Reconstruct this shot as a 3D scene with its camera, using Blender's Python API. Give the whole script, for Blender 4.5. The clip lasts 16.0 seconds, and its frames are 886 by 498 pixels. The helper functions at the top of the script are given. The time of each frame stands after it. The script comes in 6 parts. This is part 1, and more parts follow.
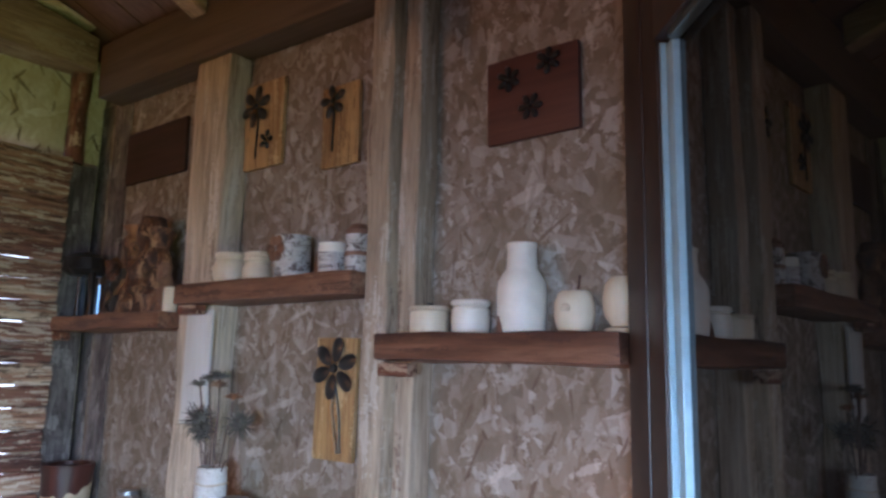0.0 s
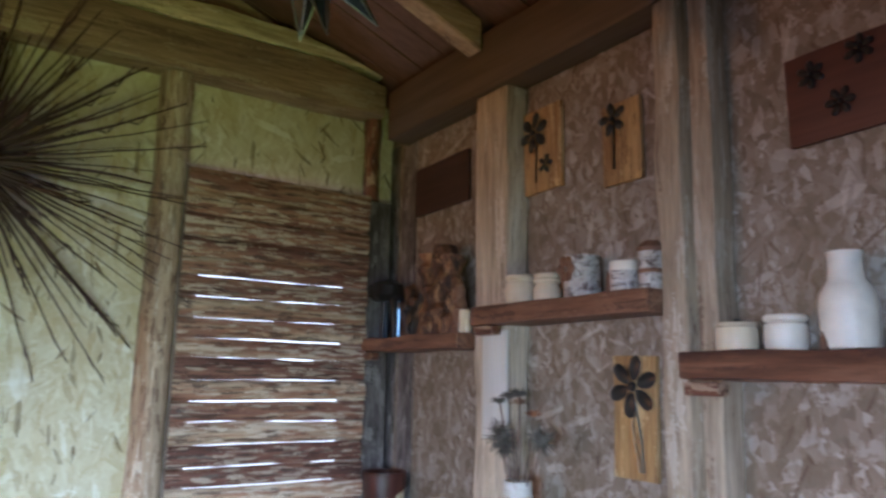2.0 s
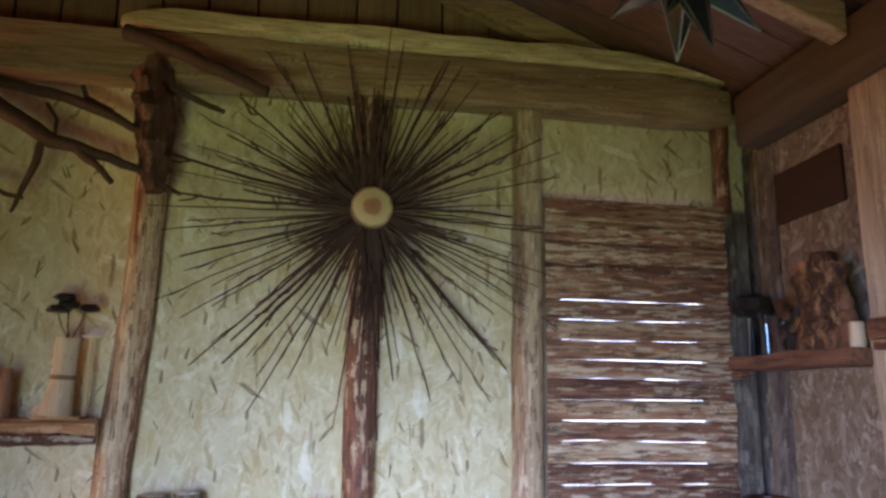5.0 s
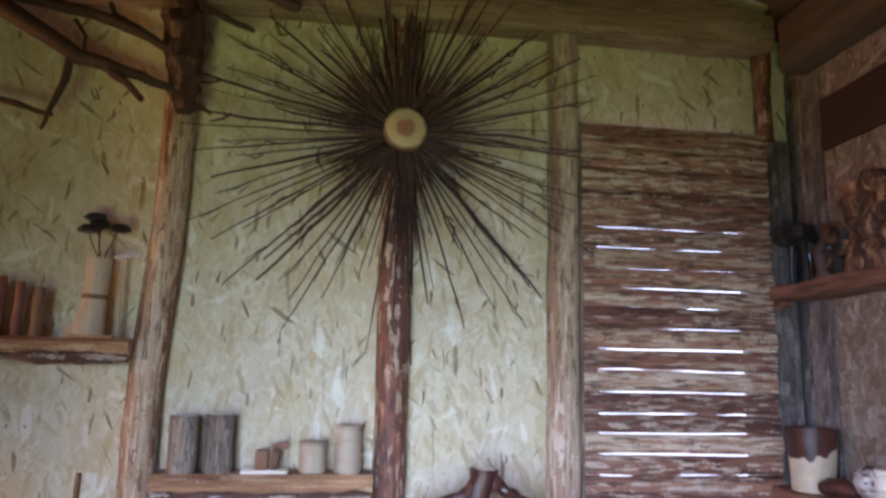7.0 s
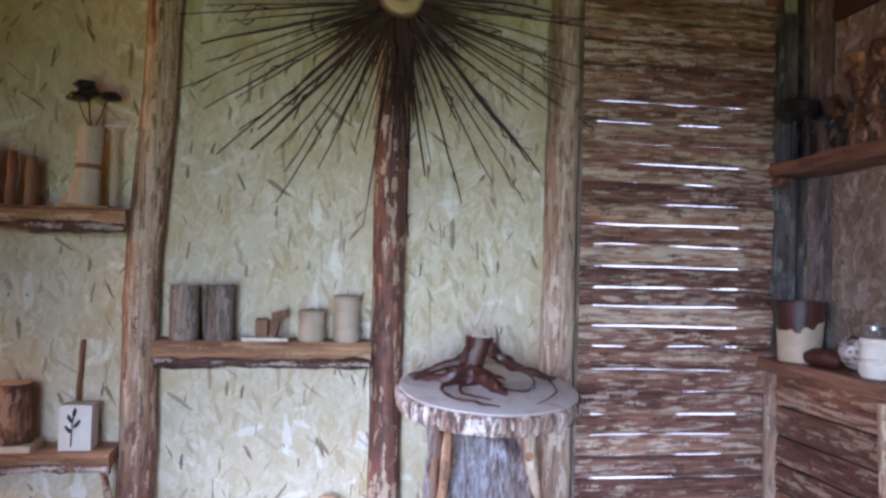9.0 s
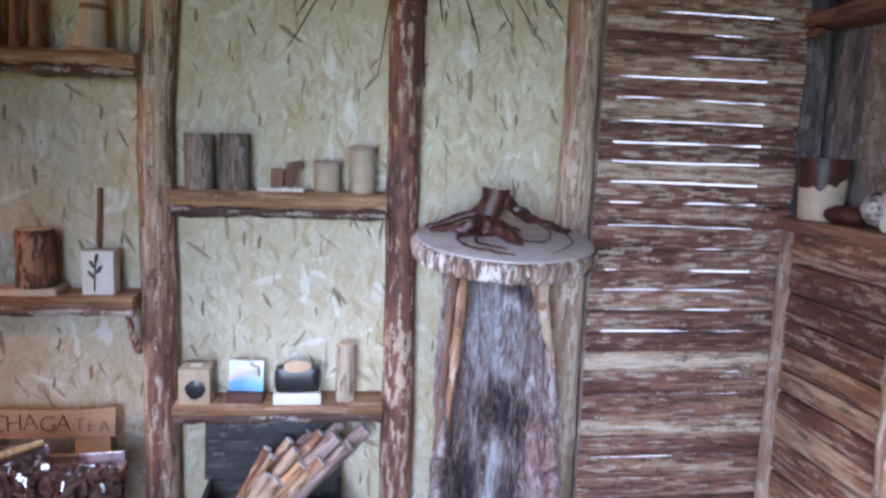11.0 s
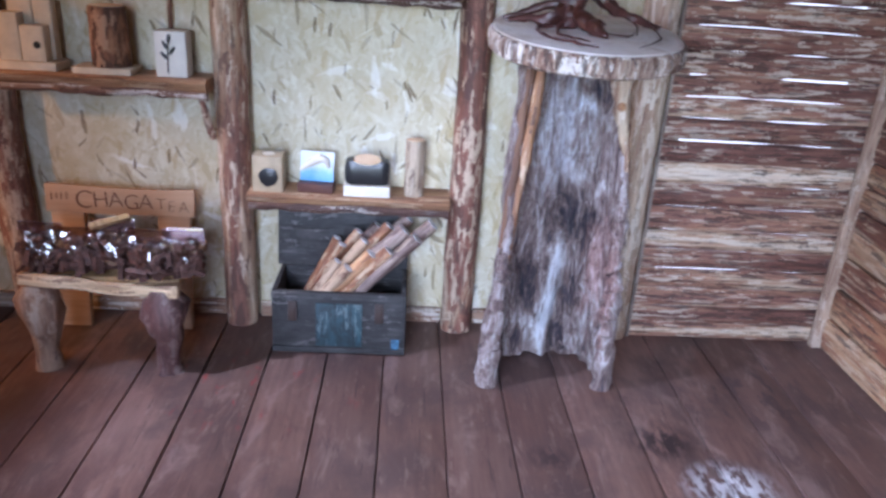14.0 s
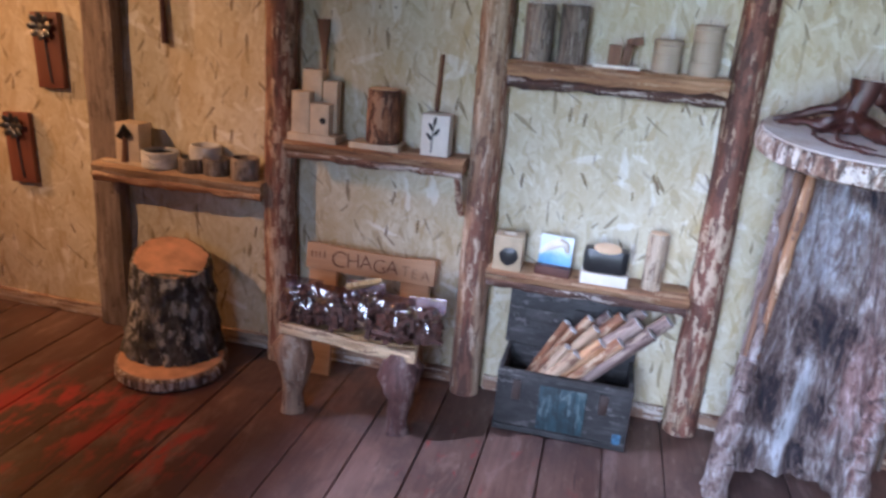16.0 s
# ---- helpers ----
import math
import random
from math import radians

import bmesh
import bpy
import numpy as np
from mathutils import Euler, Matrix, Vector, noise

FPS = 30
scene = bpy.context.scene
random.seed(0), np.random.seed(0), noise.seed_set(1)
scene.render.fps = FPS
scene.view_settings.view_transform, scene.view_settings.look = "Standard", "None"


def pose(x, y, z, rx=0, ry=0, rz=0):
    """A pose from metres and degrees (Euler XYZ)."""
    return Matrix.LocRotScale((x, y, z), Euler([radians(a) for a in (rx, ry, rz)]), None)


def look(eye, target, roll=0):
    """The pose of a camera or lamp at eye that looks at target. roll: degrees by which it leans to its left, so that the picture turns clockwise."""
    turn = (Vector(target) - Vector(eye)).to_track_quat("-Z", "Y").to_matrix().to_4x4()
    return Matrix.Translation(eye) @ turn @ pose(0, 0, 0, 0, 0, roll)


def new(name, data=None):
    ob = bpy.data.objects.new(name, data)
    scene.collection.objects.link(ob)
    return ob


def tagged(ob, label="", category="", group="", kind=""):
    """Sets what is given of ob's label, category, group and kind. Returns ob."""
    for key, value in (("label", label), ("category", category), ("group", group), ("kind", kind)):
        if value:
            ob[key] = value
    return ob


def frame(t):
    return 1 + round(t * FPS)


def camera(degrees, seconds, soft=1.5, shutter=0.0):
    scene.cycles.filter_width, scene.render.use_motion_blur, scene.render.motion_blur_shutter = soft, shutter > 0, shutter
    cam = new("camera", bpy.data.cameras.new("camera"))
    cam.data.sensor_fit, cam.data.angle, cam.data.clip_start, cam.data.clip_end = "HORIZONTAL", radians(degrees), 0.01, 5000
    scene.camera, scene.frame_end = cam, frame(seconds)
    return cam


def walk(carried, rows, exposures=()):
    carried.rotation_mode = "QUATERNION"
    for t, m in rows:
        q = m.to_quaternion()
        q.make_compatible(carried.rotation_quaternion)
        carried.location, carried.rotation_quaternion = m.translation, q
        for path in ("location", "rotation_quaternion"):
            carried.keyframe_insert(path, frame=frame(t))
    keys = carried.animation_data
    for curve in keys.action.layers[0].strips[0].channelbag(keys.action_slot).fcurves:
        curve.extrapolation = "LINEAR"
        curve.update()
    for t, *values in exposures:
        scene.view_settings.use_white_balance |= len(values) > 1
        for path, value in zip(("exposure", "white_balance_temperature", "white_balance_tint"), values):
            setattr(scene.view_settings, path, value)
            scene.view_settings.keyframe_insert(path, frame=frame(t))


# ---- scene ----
cam = camera(62.1, 16.0, soft=2.7, shutter=0.5)
PATH = [
    (0, (2.614, -1.351, 1.664), (1.43, 0.228, 1.988), 1.2),
    (0.5, (2.602, -1.376, 1.664), (1.334, 0.136, 1.99), 1.4),
    (1, (2.588, -1.397, 1.673), (1.192, -0.001, 1.99), 0.8),
    (1.5, (2.578, -1.42, 1.674), (1.044, -0.178, 1.996), 0.8),
    (2, (2.572, -1.441, 1.678), (0.928, -0.356, 2.02), 1.0),
    (2.5, (2.576, -1.474, 1.68), (0.845, -0.537, 2.037), 1.0),
    (3, (2.571, -1.498, 1.679), (0.771, -0.709, 2.05), 1.2),
    (3.5, (2.561, -1.52, 1.679), (0.71, -0.865, 2.06), 1.0),
    (4, (2.561, -1.541, 1.677), (0.67, -1.022, 2.069), 0.8),
    (4.5, (2.561, -1.557, 1.679), (0.641, -1.164, 2.077), 0.7),
    (4.7, (2.559, -1.576, 1.679), (0.631, -1.229, 2.077), 0.7),
    (6.8, (2.467, -1.642, 1.503), (0.516, -1.389, 1.861), 1.2),
    (7, (2.458, -1.646, 1.497), (0.504, -1.372, 1.826), 1.2),
    (7.5, (2.445, -1.662, 1.488), (0.477, -1.396, 1.726), 1.6),
    (8, (2.442, -1.656, 1.475), (0.469, -1.376, 1.648), 1.7),
    (10.5, (2.426, -1.639, 1.361), (0.453, -1.372, 1.172), 1.6),
    (11, (2.418, -1.648, 1.353), (0.457, -1.383, 1.063), 2.1),
    (11.5, (2.41, -1.649, 1.349), (0.469, -1.399, 0.938), 2.7),
    (12, (2.404, -1.647, 1.328), (0.48, -1.408, 0.835), 2.9),
    (12.5, (2.399, -1.644, 1.309), (0.499, -1.414, 0.731), 3.1),
    (13, (2.398, -1.635, 1.294), (0.522, -1.416, 0.636), 2.9),
    (13.5, (2.405, -1.636, 1.265), (0.549, -1.44, 0.545), 3.4),
    (14, (2.407, -1.67, 1.27), (0.56, -1.557, 0.511), 3.8),
    (14.5, (2.41, -1.729, 1.273), (0.544, -1.708, 0.553), 4.0),
    (15, (2.413, -1.768, 1.283), (0.539, -1.89, 0.597), 4.6),
    (15.5, (2.422, -1.813, 1.287), (0.553, -2.087, 0.628), 4.9),
    (16, (2.428, -1.83, 1.305), (0.567, -2.231, 0.692), 4.7),
]
walk(cam, [(t, look(eye, target, roll)) for t, eye, target, roll in PATH],
     exposures=[(0.0, 0.24, 5080, 18), (2.0, 0.26, 5120, 17), (3.0, 0.32, 5060, 18), (4.5, 0.32, 5220, 26), (7.5, 0.17, 5200, 31), (11.0, -0.22, 5200, 26), (13.5, -0.12, 5190, 25), (16.0, -0.26, 5130, 25)])

# ---- light ----
world = bpy.data.worlds.new("sky")
scene.world = world
world.use_nodes = True
wn = world.node_tree
sky = wn.nodes.new("ShaderNodeTexSky")
sky.sky_type, sky.sun_disc, sky.sun_elevation, sky.sun_rotation = "NISHITA", False, radians(51), radians(165)
wn.nodes["Background"].inputs[1].default_value = 0.12
wn.links.new(sky.outputs[0], wn.nodes["Background"].inputs[0])


def lamp(name, kind, energy, colour, m, **more):
    d = bpy.data.lights.new(name, kind)
    d.energy, d.color = energy, colour
    if kind == "AREA":
        d.shape, d.size, d.size_y = "RECTANGLE", more["size"], more["size_y"]
    elif kind == "SUN":
        d.angle = more["angle"]
    else:
        d.shadow_soft_size = more["size"]
    ob = new(name, d)
    ob.matrix_world = m
    return ob


lamp("sun", "SUN", 5.0, (1.0, 0.95, 0.86), look((3, -12, 14), (0, -1, 0)), angle=radians(0.5))
# daylight of the open sky, which comes down through the doorway in the east wall, and the green light of the lawn before it
door = lamp("doorway_daylight", "AREA", 18, (0.86, 0.96, 1.0), look((3.80, -2.2, 1.10), (0.0, -1.26, 0.22)), size=1.2, size_y=1.6)
door.data.spread = radians(52)
lawn = lamp("lawn_light", "AREA", 3.4, (0.86, 1.0, 0.22), look((3.80, -2.2, 0.4), (0.0, -1.40, 2.30)), size=1.2, size_y=0.7)
lawn.data.spread = radians(54)
# area lamp for an unseen window further along the east wall, added to brighten the north wall
window = lamp("window_daylight", "AREA", 27, (0.80, 0.95, 1.0), look((3.80, -3.65, 1.40), (1.80, 0.0, 0.20)), size=0.9, size_y=1.0)
window.data.spread = radians(60)
# lamps out of view: a white one hanging behind in an assumed shade, placed to cast the bench's floor shadow, a warm one
# near the wall at the south end, an added warm spot that brightens that wall, a small warm one beside the corner
# cabinet
pendant = lamp("pendant_lamp", "SPOT", 430, (0.88, 0.95, 1.0), look((1.32, -3.95, 2.72), (0.80, -1.42, 0.0)), size=0.05)
pendant.data.spot_size, pendant.data.spot_blend = radians(40), 0.6
lamp("warm_bulb", "POINT", 100, (1.0, 0.42, 0.10), pose(0.56, -5.18, 1.70), size=0.07)
warm = lamp("warm_wall_lamp", "SPOT", 132, (1.0, 0.52, 0.18), look((1.75, -4.35, 1.95), (0.0, -3.42, 0.62)), size=0.05)
warm.data.spot_size, warm.data.spot_blend = radians(52), 0.9
lamp("warm_counter_bulb", "POINT", 0.5, (1.0, 0.38, 0.10), pose(2.05, -0.15, 1.30), size=0.03)


# ---- materials ----
class Nodes:
    """Short hand for a node material."""

    def __init__(self, name, rough=0.7, metal=0.0):
        self.m = bpy.data.materials.new(name)
        self.m.use_nodes = True
        self.t = self.m.node_tree
        self.b = self.t.nodes["Principled BSDF"]
        self.b.inputs["Roughness"].default_value = rough
        self.b.inputs["Metallic"].default_value = metal
        self.coord = self.t.nodes.new("ShaderNodeTexCoord").outputs["Object"]
        self.rand = self.t.nodes.new("ShaderNodeObjectInfo").outputs["Random"]

    def node(self, kind, **ins):
        n = self.t.nodes.new(kind)
        for k, v in ins.items():
            self.put(n.inputs[k.replace("_", " ")], v)
        return n

    def put(self, socket, v):
        if isinstance(v, bpy.types.NodeSocket):
            self.t.links.new(v, socket)
        else:
            socket.default_value = v

    def math(self, op, a, b=0.0):
        n = self.t.nodes.new("ShaderNodeMath")
        n.operation = op
        self.put(n.inputs[0], a)
        self.put(n.inputs[1], b)
        return n.outputs[0]

    def vec(self, scale=(1, 1, 1), turn=(0, 0, 0), shift=0.0):
        """Object coordinates, turned, stretched, and shifted by the object's random number."""
        source = self.coord
        if any(turn):
            rot = self.t.nodes.new("ShaderNodeMapping")
            rot.inputs["Rotation"].default_value = [radians(a) for a in turn]
            self.t.links.new(source, rot.inputs["Vector"])
            source = rot.outputs[0]
        mp = self.t.nodes.new("ShaderNodeMapping")
        mp.inputs["Scale"].default_value = scale
        self.t.links.new(source, mp.inputs["Vector"])
        if not shift:
            return mp.outputs[0]
        add = self.t.nodes.new("ShaderNodeVectorMath")
        add.operation = "ADD"
        self.t.links.new(mp.outputs[0], add.inputs[0])
        self.t.links.new(self.math("MULTIPLY", self.rand, shift), add.inputs[1])
        return add.outputs[0]

    def noise(self, vec, scale, detail=4.0, rough=0.55, distort=0.0):
        return self.node("ShaderNodeTexNoise", Vector=vec, Scale=scale, Detail=detail, Roughness=rough, Distortion=distort).outputs[0]

    def ramp(self, fac, *stops):
        n = self.t.nodes.new("ShaderNodeValToRGB")
        e = n.color_ramp.elements
        while len(e) < len(stops):
            e.new(0.5)
        for el, (p, c) in zip(e, stops):
            el.position = p
            el.color = (c, c, c, 1) if isinstance(c, (int, float)) else (*c, 1)
        self.put(n.inputs[0], fac)
        return n.outputs[0]

    def mix(self, fac, a, b, blend="MIX"):
        n = self.t.nodes.new("ShaderNodeMix")
        n.data_type, n.blend_type = "RGBA", blend
        self.put(n.inputs[0], fac)
        for s, v in ((n.inputs[6], a), (n.inputs[7], b)):
            self.put(s, (*v, 1) if isinstance(v, tuple) else v)
        return n.outputs[2]

    def bump(self, height, strength=0.4, distance=0.004):
        n = self.node("ShaderNodeBump", Strength=strength, Distance=distance, Height=height)
        self.t.links.new(n.outputs[0], self.b.inputs["Normal"])

    def done(self, colour=None, rough=None):
        if colour is not None:
            self.put(self.b.inputs["Base Color"], (*colour, 1) if isinstance(colour, tuple) else colour)
        if rough is not None:
            self.put(self.b.inputs["Roughness"], rough)
        return self.m


ALONG = {"X": (0.06, 1, 1), "Y": (1, 0.06, 1), "Z": (1, 1, 0.06)}
PATCH = {"X": (0.15, 1, 1), "Y": (1, 0.15, 1), "Z": (1, 1, 0.19)}


def wood(name, pale, dark, axis="Z", bark=None, amount=0.5, scale=60, rough=0.7, bump=0.35, patch=11, stain=0.35, vary=0.0):
    """Wood with grain along an axis; with bark, patches of inner bark are left on it."""
    n = Nodes(name, rough)
    v = n.vec(ALONG[axis], shift=37.0)
    grain = n.noise(v, scale, 6, 0.6, 0.4)
    broad = n.noise(n.vec(PATCH[axis], shift=19.0), 4.0, 3)
    col = n.mix(n.ramp(grain, (0.3, 0.0), (0.72, 1.0)), pale, dark)
    col = n.mix(n.math("MULTIPLY", n.ramp(broad, (0.35, 0.0), (0.7, 1.0)), stain), col, dark)
    height = grain
    if bark:
        p = n.noise(n.vec(PATCH[axis], shift=53.0), patch * 2.2, 7, 0.7, 0.6)
        fine = n.noise(n.vec(ALONG[axis], shift=71.0), patch * 9.0, 4, 0.7, 0.3)
        p = n.math("ADD", n.math("MULTIPLY", p, 0.76), n.math("MULTIPLY", fine, 0.24))
        edge = 0.5 + (0.5 - amount) * 0.42
        if vary:
            p = n.math("ADD", p, n.math("MULTIPLY", n.math("SUBTRACT", n.rand, 0.5), vary))
        mask = n.ramp(p, (edge - 0.014, 0.0), (edge + 0.014, 1.0))
        tone = n.noise(v, scale * 0.6, 4)
        barkc = n.mix(n.ramp(tone, (0.3, 0.0), (0.7, 1.0)), bark[0], bark[1])
        col = n.mix(mask, col, barkc)
        speck = n.noise(n.vec(PATCH[axis], shift=29.0), patch * 7.0, 3, 0.6)
        col = n.mix(n.math("MULTIPLY", n.ramp(speck, (0.60, 0.0), (0.66, 1.0)), 0.75), col, bark[1])
        col = n.mix(n.math("MULTIPLY", n.ramp(speck, (0.30, 1.0), (0.36, 0.0)), 0.55), col, tuple(min(0.8, c * 1.25) for c in pale))
        height = n.math("ADD", n.math("MULTIPLY", grain, 0.5), n.math("MULTIPLY", mask, 0.8))
    hue = n.node("ShaderNodeHueSaturation", Color=col, Value=n.math("ADD", n.math("MULTIPLY", n.rand, 0.3), 0.85))
    n.bump(height, bump, 0.006)
    return n.done(hue.outputs[0])


def flaked(name, axis, tones, chip, dark, size=9.0, stretch=0.13, vary=0.25, chips=0.5, rough=0.55, bump=0.5, cell=(13, 62)):
    """Half-barked wood: broad uneven tones along the grain, fine streaks, and loose jagged flakes of pale wood and dark bark."""
    n = Nodes(name, rough)
    k = "XYZ".index(axis)
    long = [1.0, 1.0, 1.0]
    long[k] = stretch
    fine = [1.0, 1.0, 1.0]
    fine[k] = 0.07
    big = n.noise(n.vec(tuple(long), shift=53.0), size, 7, 0.68, 0.7)
    big = n.math("ADD", big, n.math("MULTIPLY", n.math("SUBTRACT", n.rand, 0.5), vary))
    col = n.ramp(big, *tones)
    streak = n.noise(n.vec(tuple(fine), shift=37.0), 85, 6, 0.65, 0.3)
    fibre = n.noise(n.vec(tuple(0.5 * a if a < 1 else a for a in fine), shift=83.0), 190, 4, 0.7, 0.2)
    col = n.mix(1.0, col, n.ramp(streak, (0.28, (0.50, 0.47, 0.46)), (0.5, (0.95, 0.95, 0.95)), (0.72, (1.26, 1.25, 1.23))), "MULTIPLY")
    sc = [cell[1]] * 3
    sc[k] = cell[0]
    base = n.vec(tuple(sc), shift=91.0)
    jag = n.node("ShaderNodeTexNoise", Vector=n.vec((1, 1, 1), shift=23.0), Scale=70.0, Detail=5.0, Roughness=0.75)
    add = n.node("ShaderNodeVectorMath")
    add.operation = "MULTIPLY_ADD"
    n.put(add.inputs[0], jag.outputs["Color"])
    add.inputs[1].default_value = (2.3, 2.3, 2.3)
    n.put(add.inputs[2], base)
    vor = n.node("ShaderNodeTexVoronoi", Vector=add.outputs[0], Scale=1.0)
    sep = n.node("ShaderNodeSeparateColor", Color=vor.outputs["Color"])
    where = n.noise(n.vec(tuple(long), shift=67.0), size * 0.8, 4, 0.6)
    pale = n.math("ADD", n.math("ADD", sep.outputs[0], n.math("MULTIPLY", n.math("SUBTRACT", where, 0.5), 1.6)), n.math("MULTIPLY", n.math("SUBTRACT", fibre, 0.5), 1.3))
    cut = 1.02 - 0.4 * chips
    col = n.mix(n.math("MULTIPLY", n.ramp(pale, (cut - 0.06, 0.0), (cut + 0.06, 1.0)), 0.78), col, chip)
    low = n.math("SUBTRACT", n.math("SUBTRACT", sep.outputs[1], n.math("MULTIPLY", n.math("SUBTRACT", where, 0.5), 1.2)), n.math("MULTIPLY", n.math("SUBTRACT", fibre, 0.5), 1.3))
    col = n.mix(n.math("MULTIPLY", n.ramp(low, (cut - 0.01, 0.0), (cut + 0.07, 1.0)), 0.75), col, dark)
    hue = n.node("ShaderNodeHueSaturation", Color=col, Value=n.math("ADD", n.math("MULTIPLY", n.rand, 0.3), 0.85))
    n.bump(n.math("ADD", n.math("MULTIPLY", streak, 0.6), n.math("MULTIPLY", big, 1.2)), bump, 0.008)
    return n.done(hue.outputs[0])


def osb(name, plane, tones, dark, light, fleck=1.0, size=(13, 68), chips=0.55):
    """Oriented strand board: overlapping flakes in several directions, thin dark slivers and a few pale strands."""
    n = Nodes(name, 0.62)

    def lay(a, b):
        return (1, a, b) if plane == "x" else (a, 1, b)

    def turned(deg):
        return (deg, 0, 0) if plane == "x" else (0, deg, 0)

    jag = n.node("ShaderNodeTexNoise", Vector=n.vec((1, 1, 1)), Scale=38.0, Detail=4.0, Roughness=0.7)

    def cells(deg, a, b, amount=0.5):
        """Ragged long cells: their random colour, split into its channels."""
        add = n.node("ShaderNodeVectorMath")
        add.operation = "MULTIPLY_ADD"
        n.put(add.inputs[0], jag.outputs["Color"])
        add.inputs[1].default_value = (amount, amount, amount)
        n.put(add.inputs[2], n.vec(lay(a, b), turned(deg)))
        v = n.node("ShaderNodeTexVoronoi", Vector=add.outputs[0], Scale=1.0)
        return n.node("ShaderNodeSeparateColor", Color=v.outputs["Color"])

    layers = [n.ramp(cells(turn, size[0] * f, size[1] * f).outputs[0], *tones) for turn, f in ((78, 1.0), (112, 1.25), (38, 0.9), (150, 1.1))]
    pick = cells(10, 24, 24).outputs[0]
    col = n.mix(n.ramp(pick, (0.46, 0.0), (0.50, 1.0)), layers[0], layers[1])
    pick2 = n.noise(n.vec((1, 1, 1)), 17.0, 5, 0.65)
    col = n.mix(n.ramp(pick2, (0.51, 0.0), (0.54, 1.0)), col, layers[2])
    pick3 = n.noise(n.vec((1, 1, 1), (50, 10, 80)), 13.0, 5, 0.65)
    col = n.mix(n.ramp(pick3, (0.56, 0.0), (0.59, 1.0)), col, layers[3])
    # single strands: pale ones, ochre ones and dark slivers
    for turn, a, b, cut, tint, much in ((84, 11, 42, 0.975, light, 0.6), (20, 9, 46, 0.980, light, 0.7), (158, 10, 40, 0.980, light, 0.6), (100, 17, 60, 0.955, tuple(c * f for c, f in zip(tones[0][1], (0.84, 0.70, 0.46))), chips),
                                       (70, 15, 52, 0.965, tuple(c * f for c, f in zip(tones[0][1], (0.70, 0.62, 0.48))), chips), (96, 24, 120, 0.9875, dark, 0.85), (64, 20, 110, 0.989, dark, 0.85), (128, 22, 110, 0.991, dark, 0.8),
                                       (88, 11, 85, 0.992, dark, 0.75), (36, 12, 95, 0.994, dark, 0.75)):
        col = n.mix(n.math("MULTIPLY", n.ramp(cells(turn, a, b, 0.7).outputs[1], (cut - 0.006, 0.0), (cut + 0.006, 1.0)), much * fleck), col, tint)
    mottle = n.noise(n.vec((1, 1, 0.6)), 7.0, 6, 0.7)
    col = n.mix(n.math("MULTIPLY", n.ramp(mottle, (0.46, 0.0), (0.68, 1.0)), 0.75), col, tuple(a * f for a, f in zip(tones[0][1], (0.92, 0.84, 0.66))))
    blotch = n.noise(n.vec((1, 1, 1)), 1.7, 3)
    col = n.mix(n.math("MULTIPLY", n.ramp(blotch, (0.4, 0.0), (0.75, 1.0)), 0.22), col, dark, "MULTIPLY")
    n.bump(n.math("ADD", pick2, n.noise(n.vec(lay(6, 30), turned(70)), 2.0)), 0.25, 0.003)
    return n.done(col)


OSB_PALE = osb("pale_strand_board", "x",
               ((0.0, (0.58, 0.51, 0.33)), (0.35, (0.655, 0.595, 0.425)), (0.7, (0.695, 0.645, 0.485)), (1.0, (0.75, 0.71, 0.57))),
               (0.13, 0.075, 0.03), (0.90, 0.89, 0.83))
OSB_BROWN = osb("brown_strand_board", "y",
                ((0.0, (0.190, 0.142, 0.100)), (0.35, (0.250, 0.196, 0.146)), (0.70, (0.325, 0.270, 0.215)), (1.0, (0.47, 0.41, 0.365))),
                (0.10, 0.05, 0.025), (0.62, 0.54, 0.48), 0.8, (17, 40), 0.4)
BARK = ((0.20, 0.075, 0.045), (0.085, 0.036, 0.026))
LOG = flaked("peeled_log", "Z", ((0.30, (0.12, 0.050, 0.034)), (0.45, (0.22, 0.10, 0.065)), (0.52, (0.36, 0.22, 0.135)), (0.63, (0.48, 0.36, 0.245)), (0.76, (0.56, 0.46, 0.34))), (0.62, 0.52, 0.40), (0.085, 0.04, 0.03), 10.0, 0.10, 0.08, 0.58, 0.65, 0.6, (18, 85))
LOG_RED = flaked("peeled_log_red", "Z", ((0.30, (0.09, 0.04, 0.03)), (0.46, (0.17, 0.068, 0.045)), (0.56, (0.24, 0.10, 0.065)), (0.62, (0.42, 0.27, 0.17)), (0.74, (0.60, 0.48, 0.34))), (0.60, 0.47, 0.34), (0.07, 0.032, 0.026), 11.0, 0.14, 0.08, 0.66, 0.6, 0.6, (22, 80))
LOG_PALE = flaked("peeled_log_pale", "Z", ((0.28, (0.20, 0.11, 0.08)), (0.40, (0.36, 0.23, 0.15)), (0.50, (0.52, 0.40, 0.28)), (0.64, (0.62, 0.51, 0.38)), (0.78, (0.52, 0.46, 0.40))), (0.72, 0.64, 0.53), (0.14, 0.075, 0.055), 9.0, 0.12, 0.06, 0.40, 0.65, 0.6, (24, 100))
SLABS = ((0.26, (0.060, 0.028, 0.022)), (0.38, (0.165, 0.070, 0.050)), (0.50, (0.250, 0.118, 0.080)), (0.58, (0.34, 0.185, 0.115)), (0.65, (0.50, 0.37, 0.25)), (0.78, (0.60, 0.51, 0.41)))
SLAB_Y = flaked("slab_board", "Y", SLABS, (0.62, 0.53, 0.42), (0.045, 0.022, 0.018), 17.0, 0.055, 0.22, 0.60, 0.5, 0.7, (20, 120))
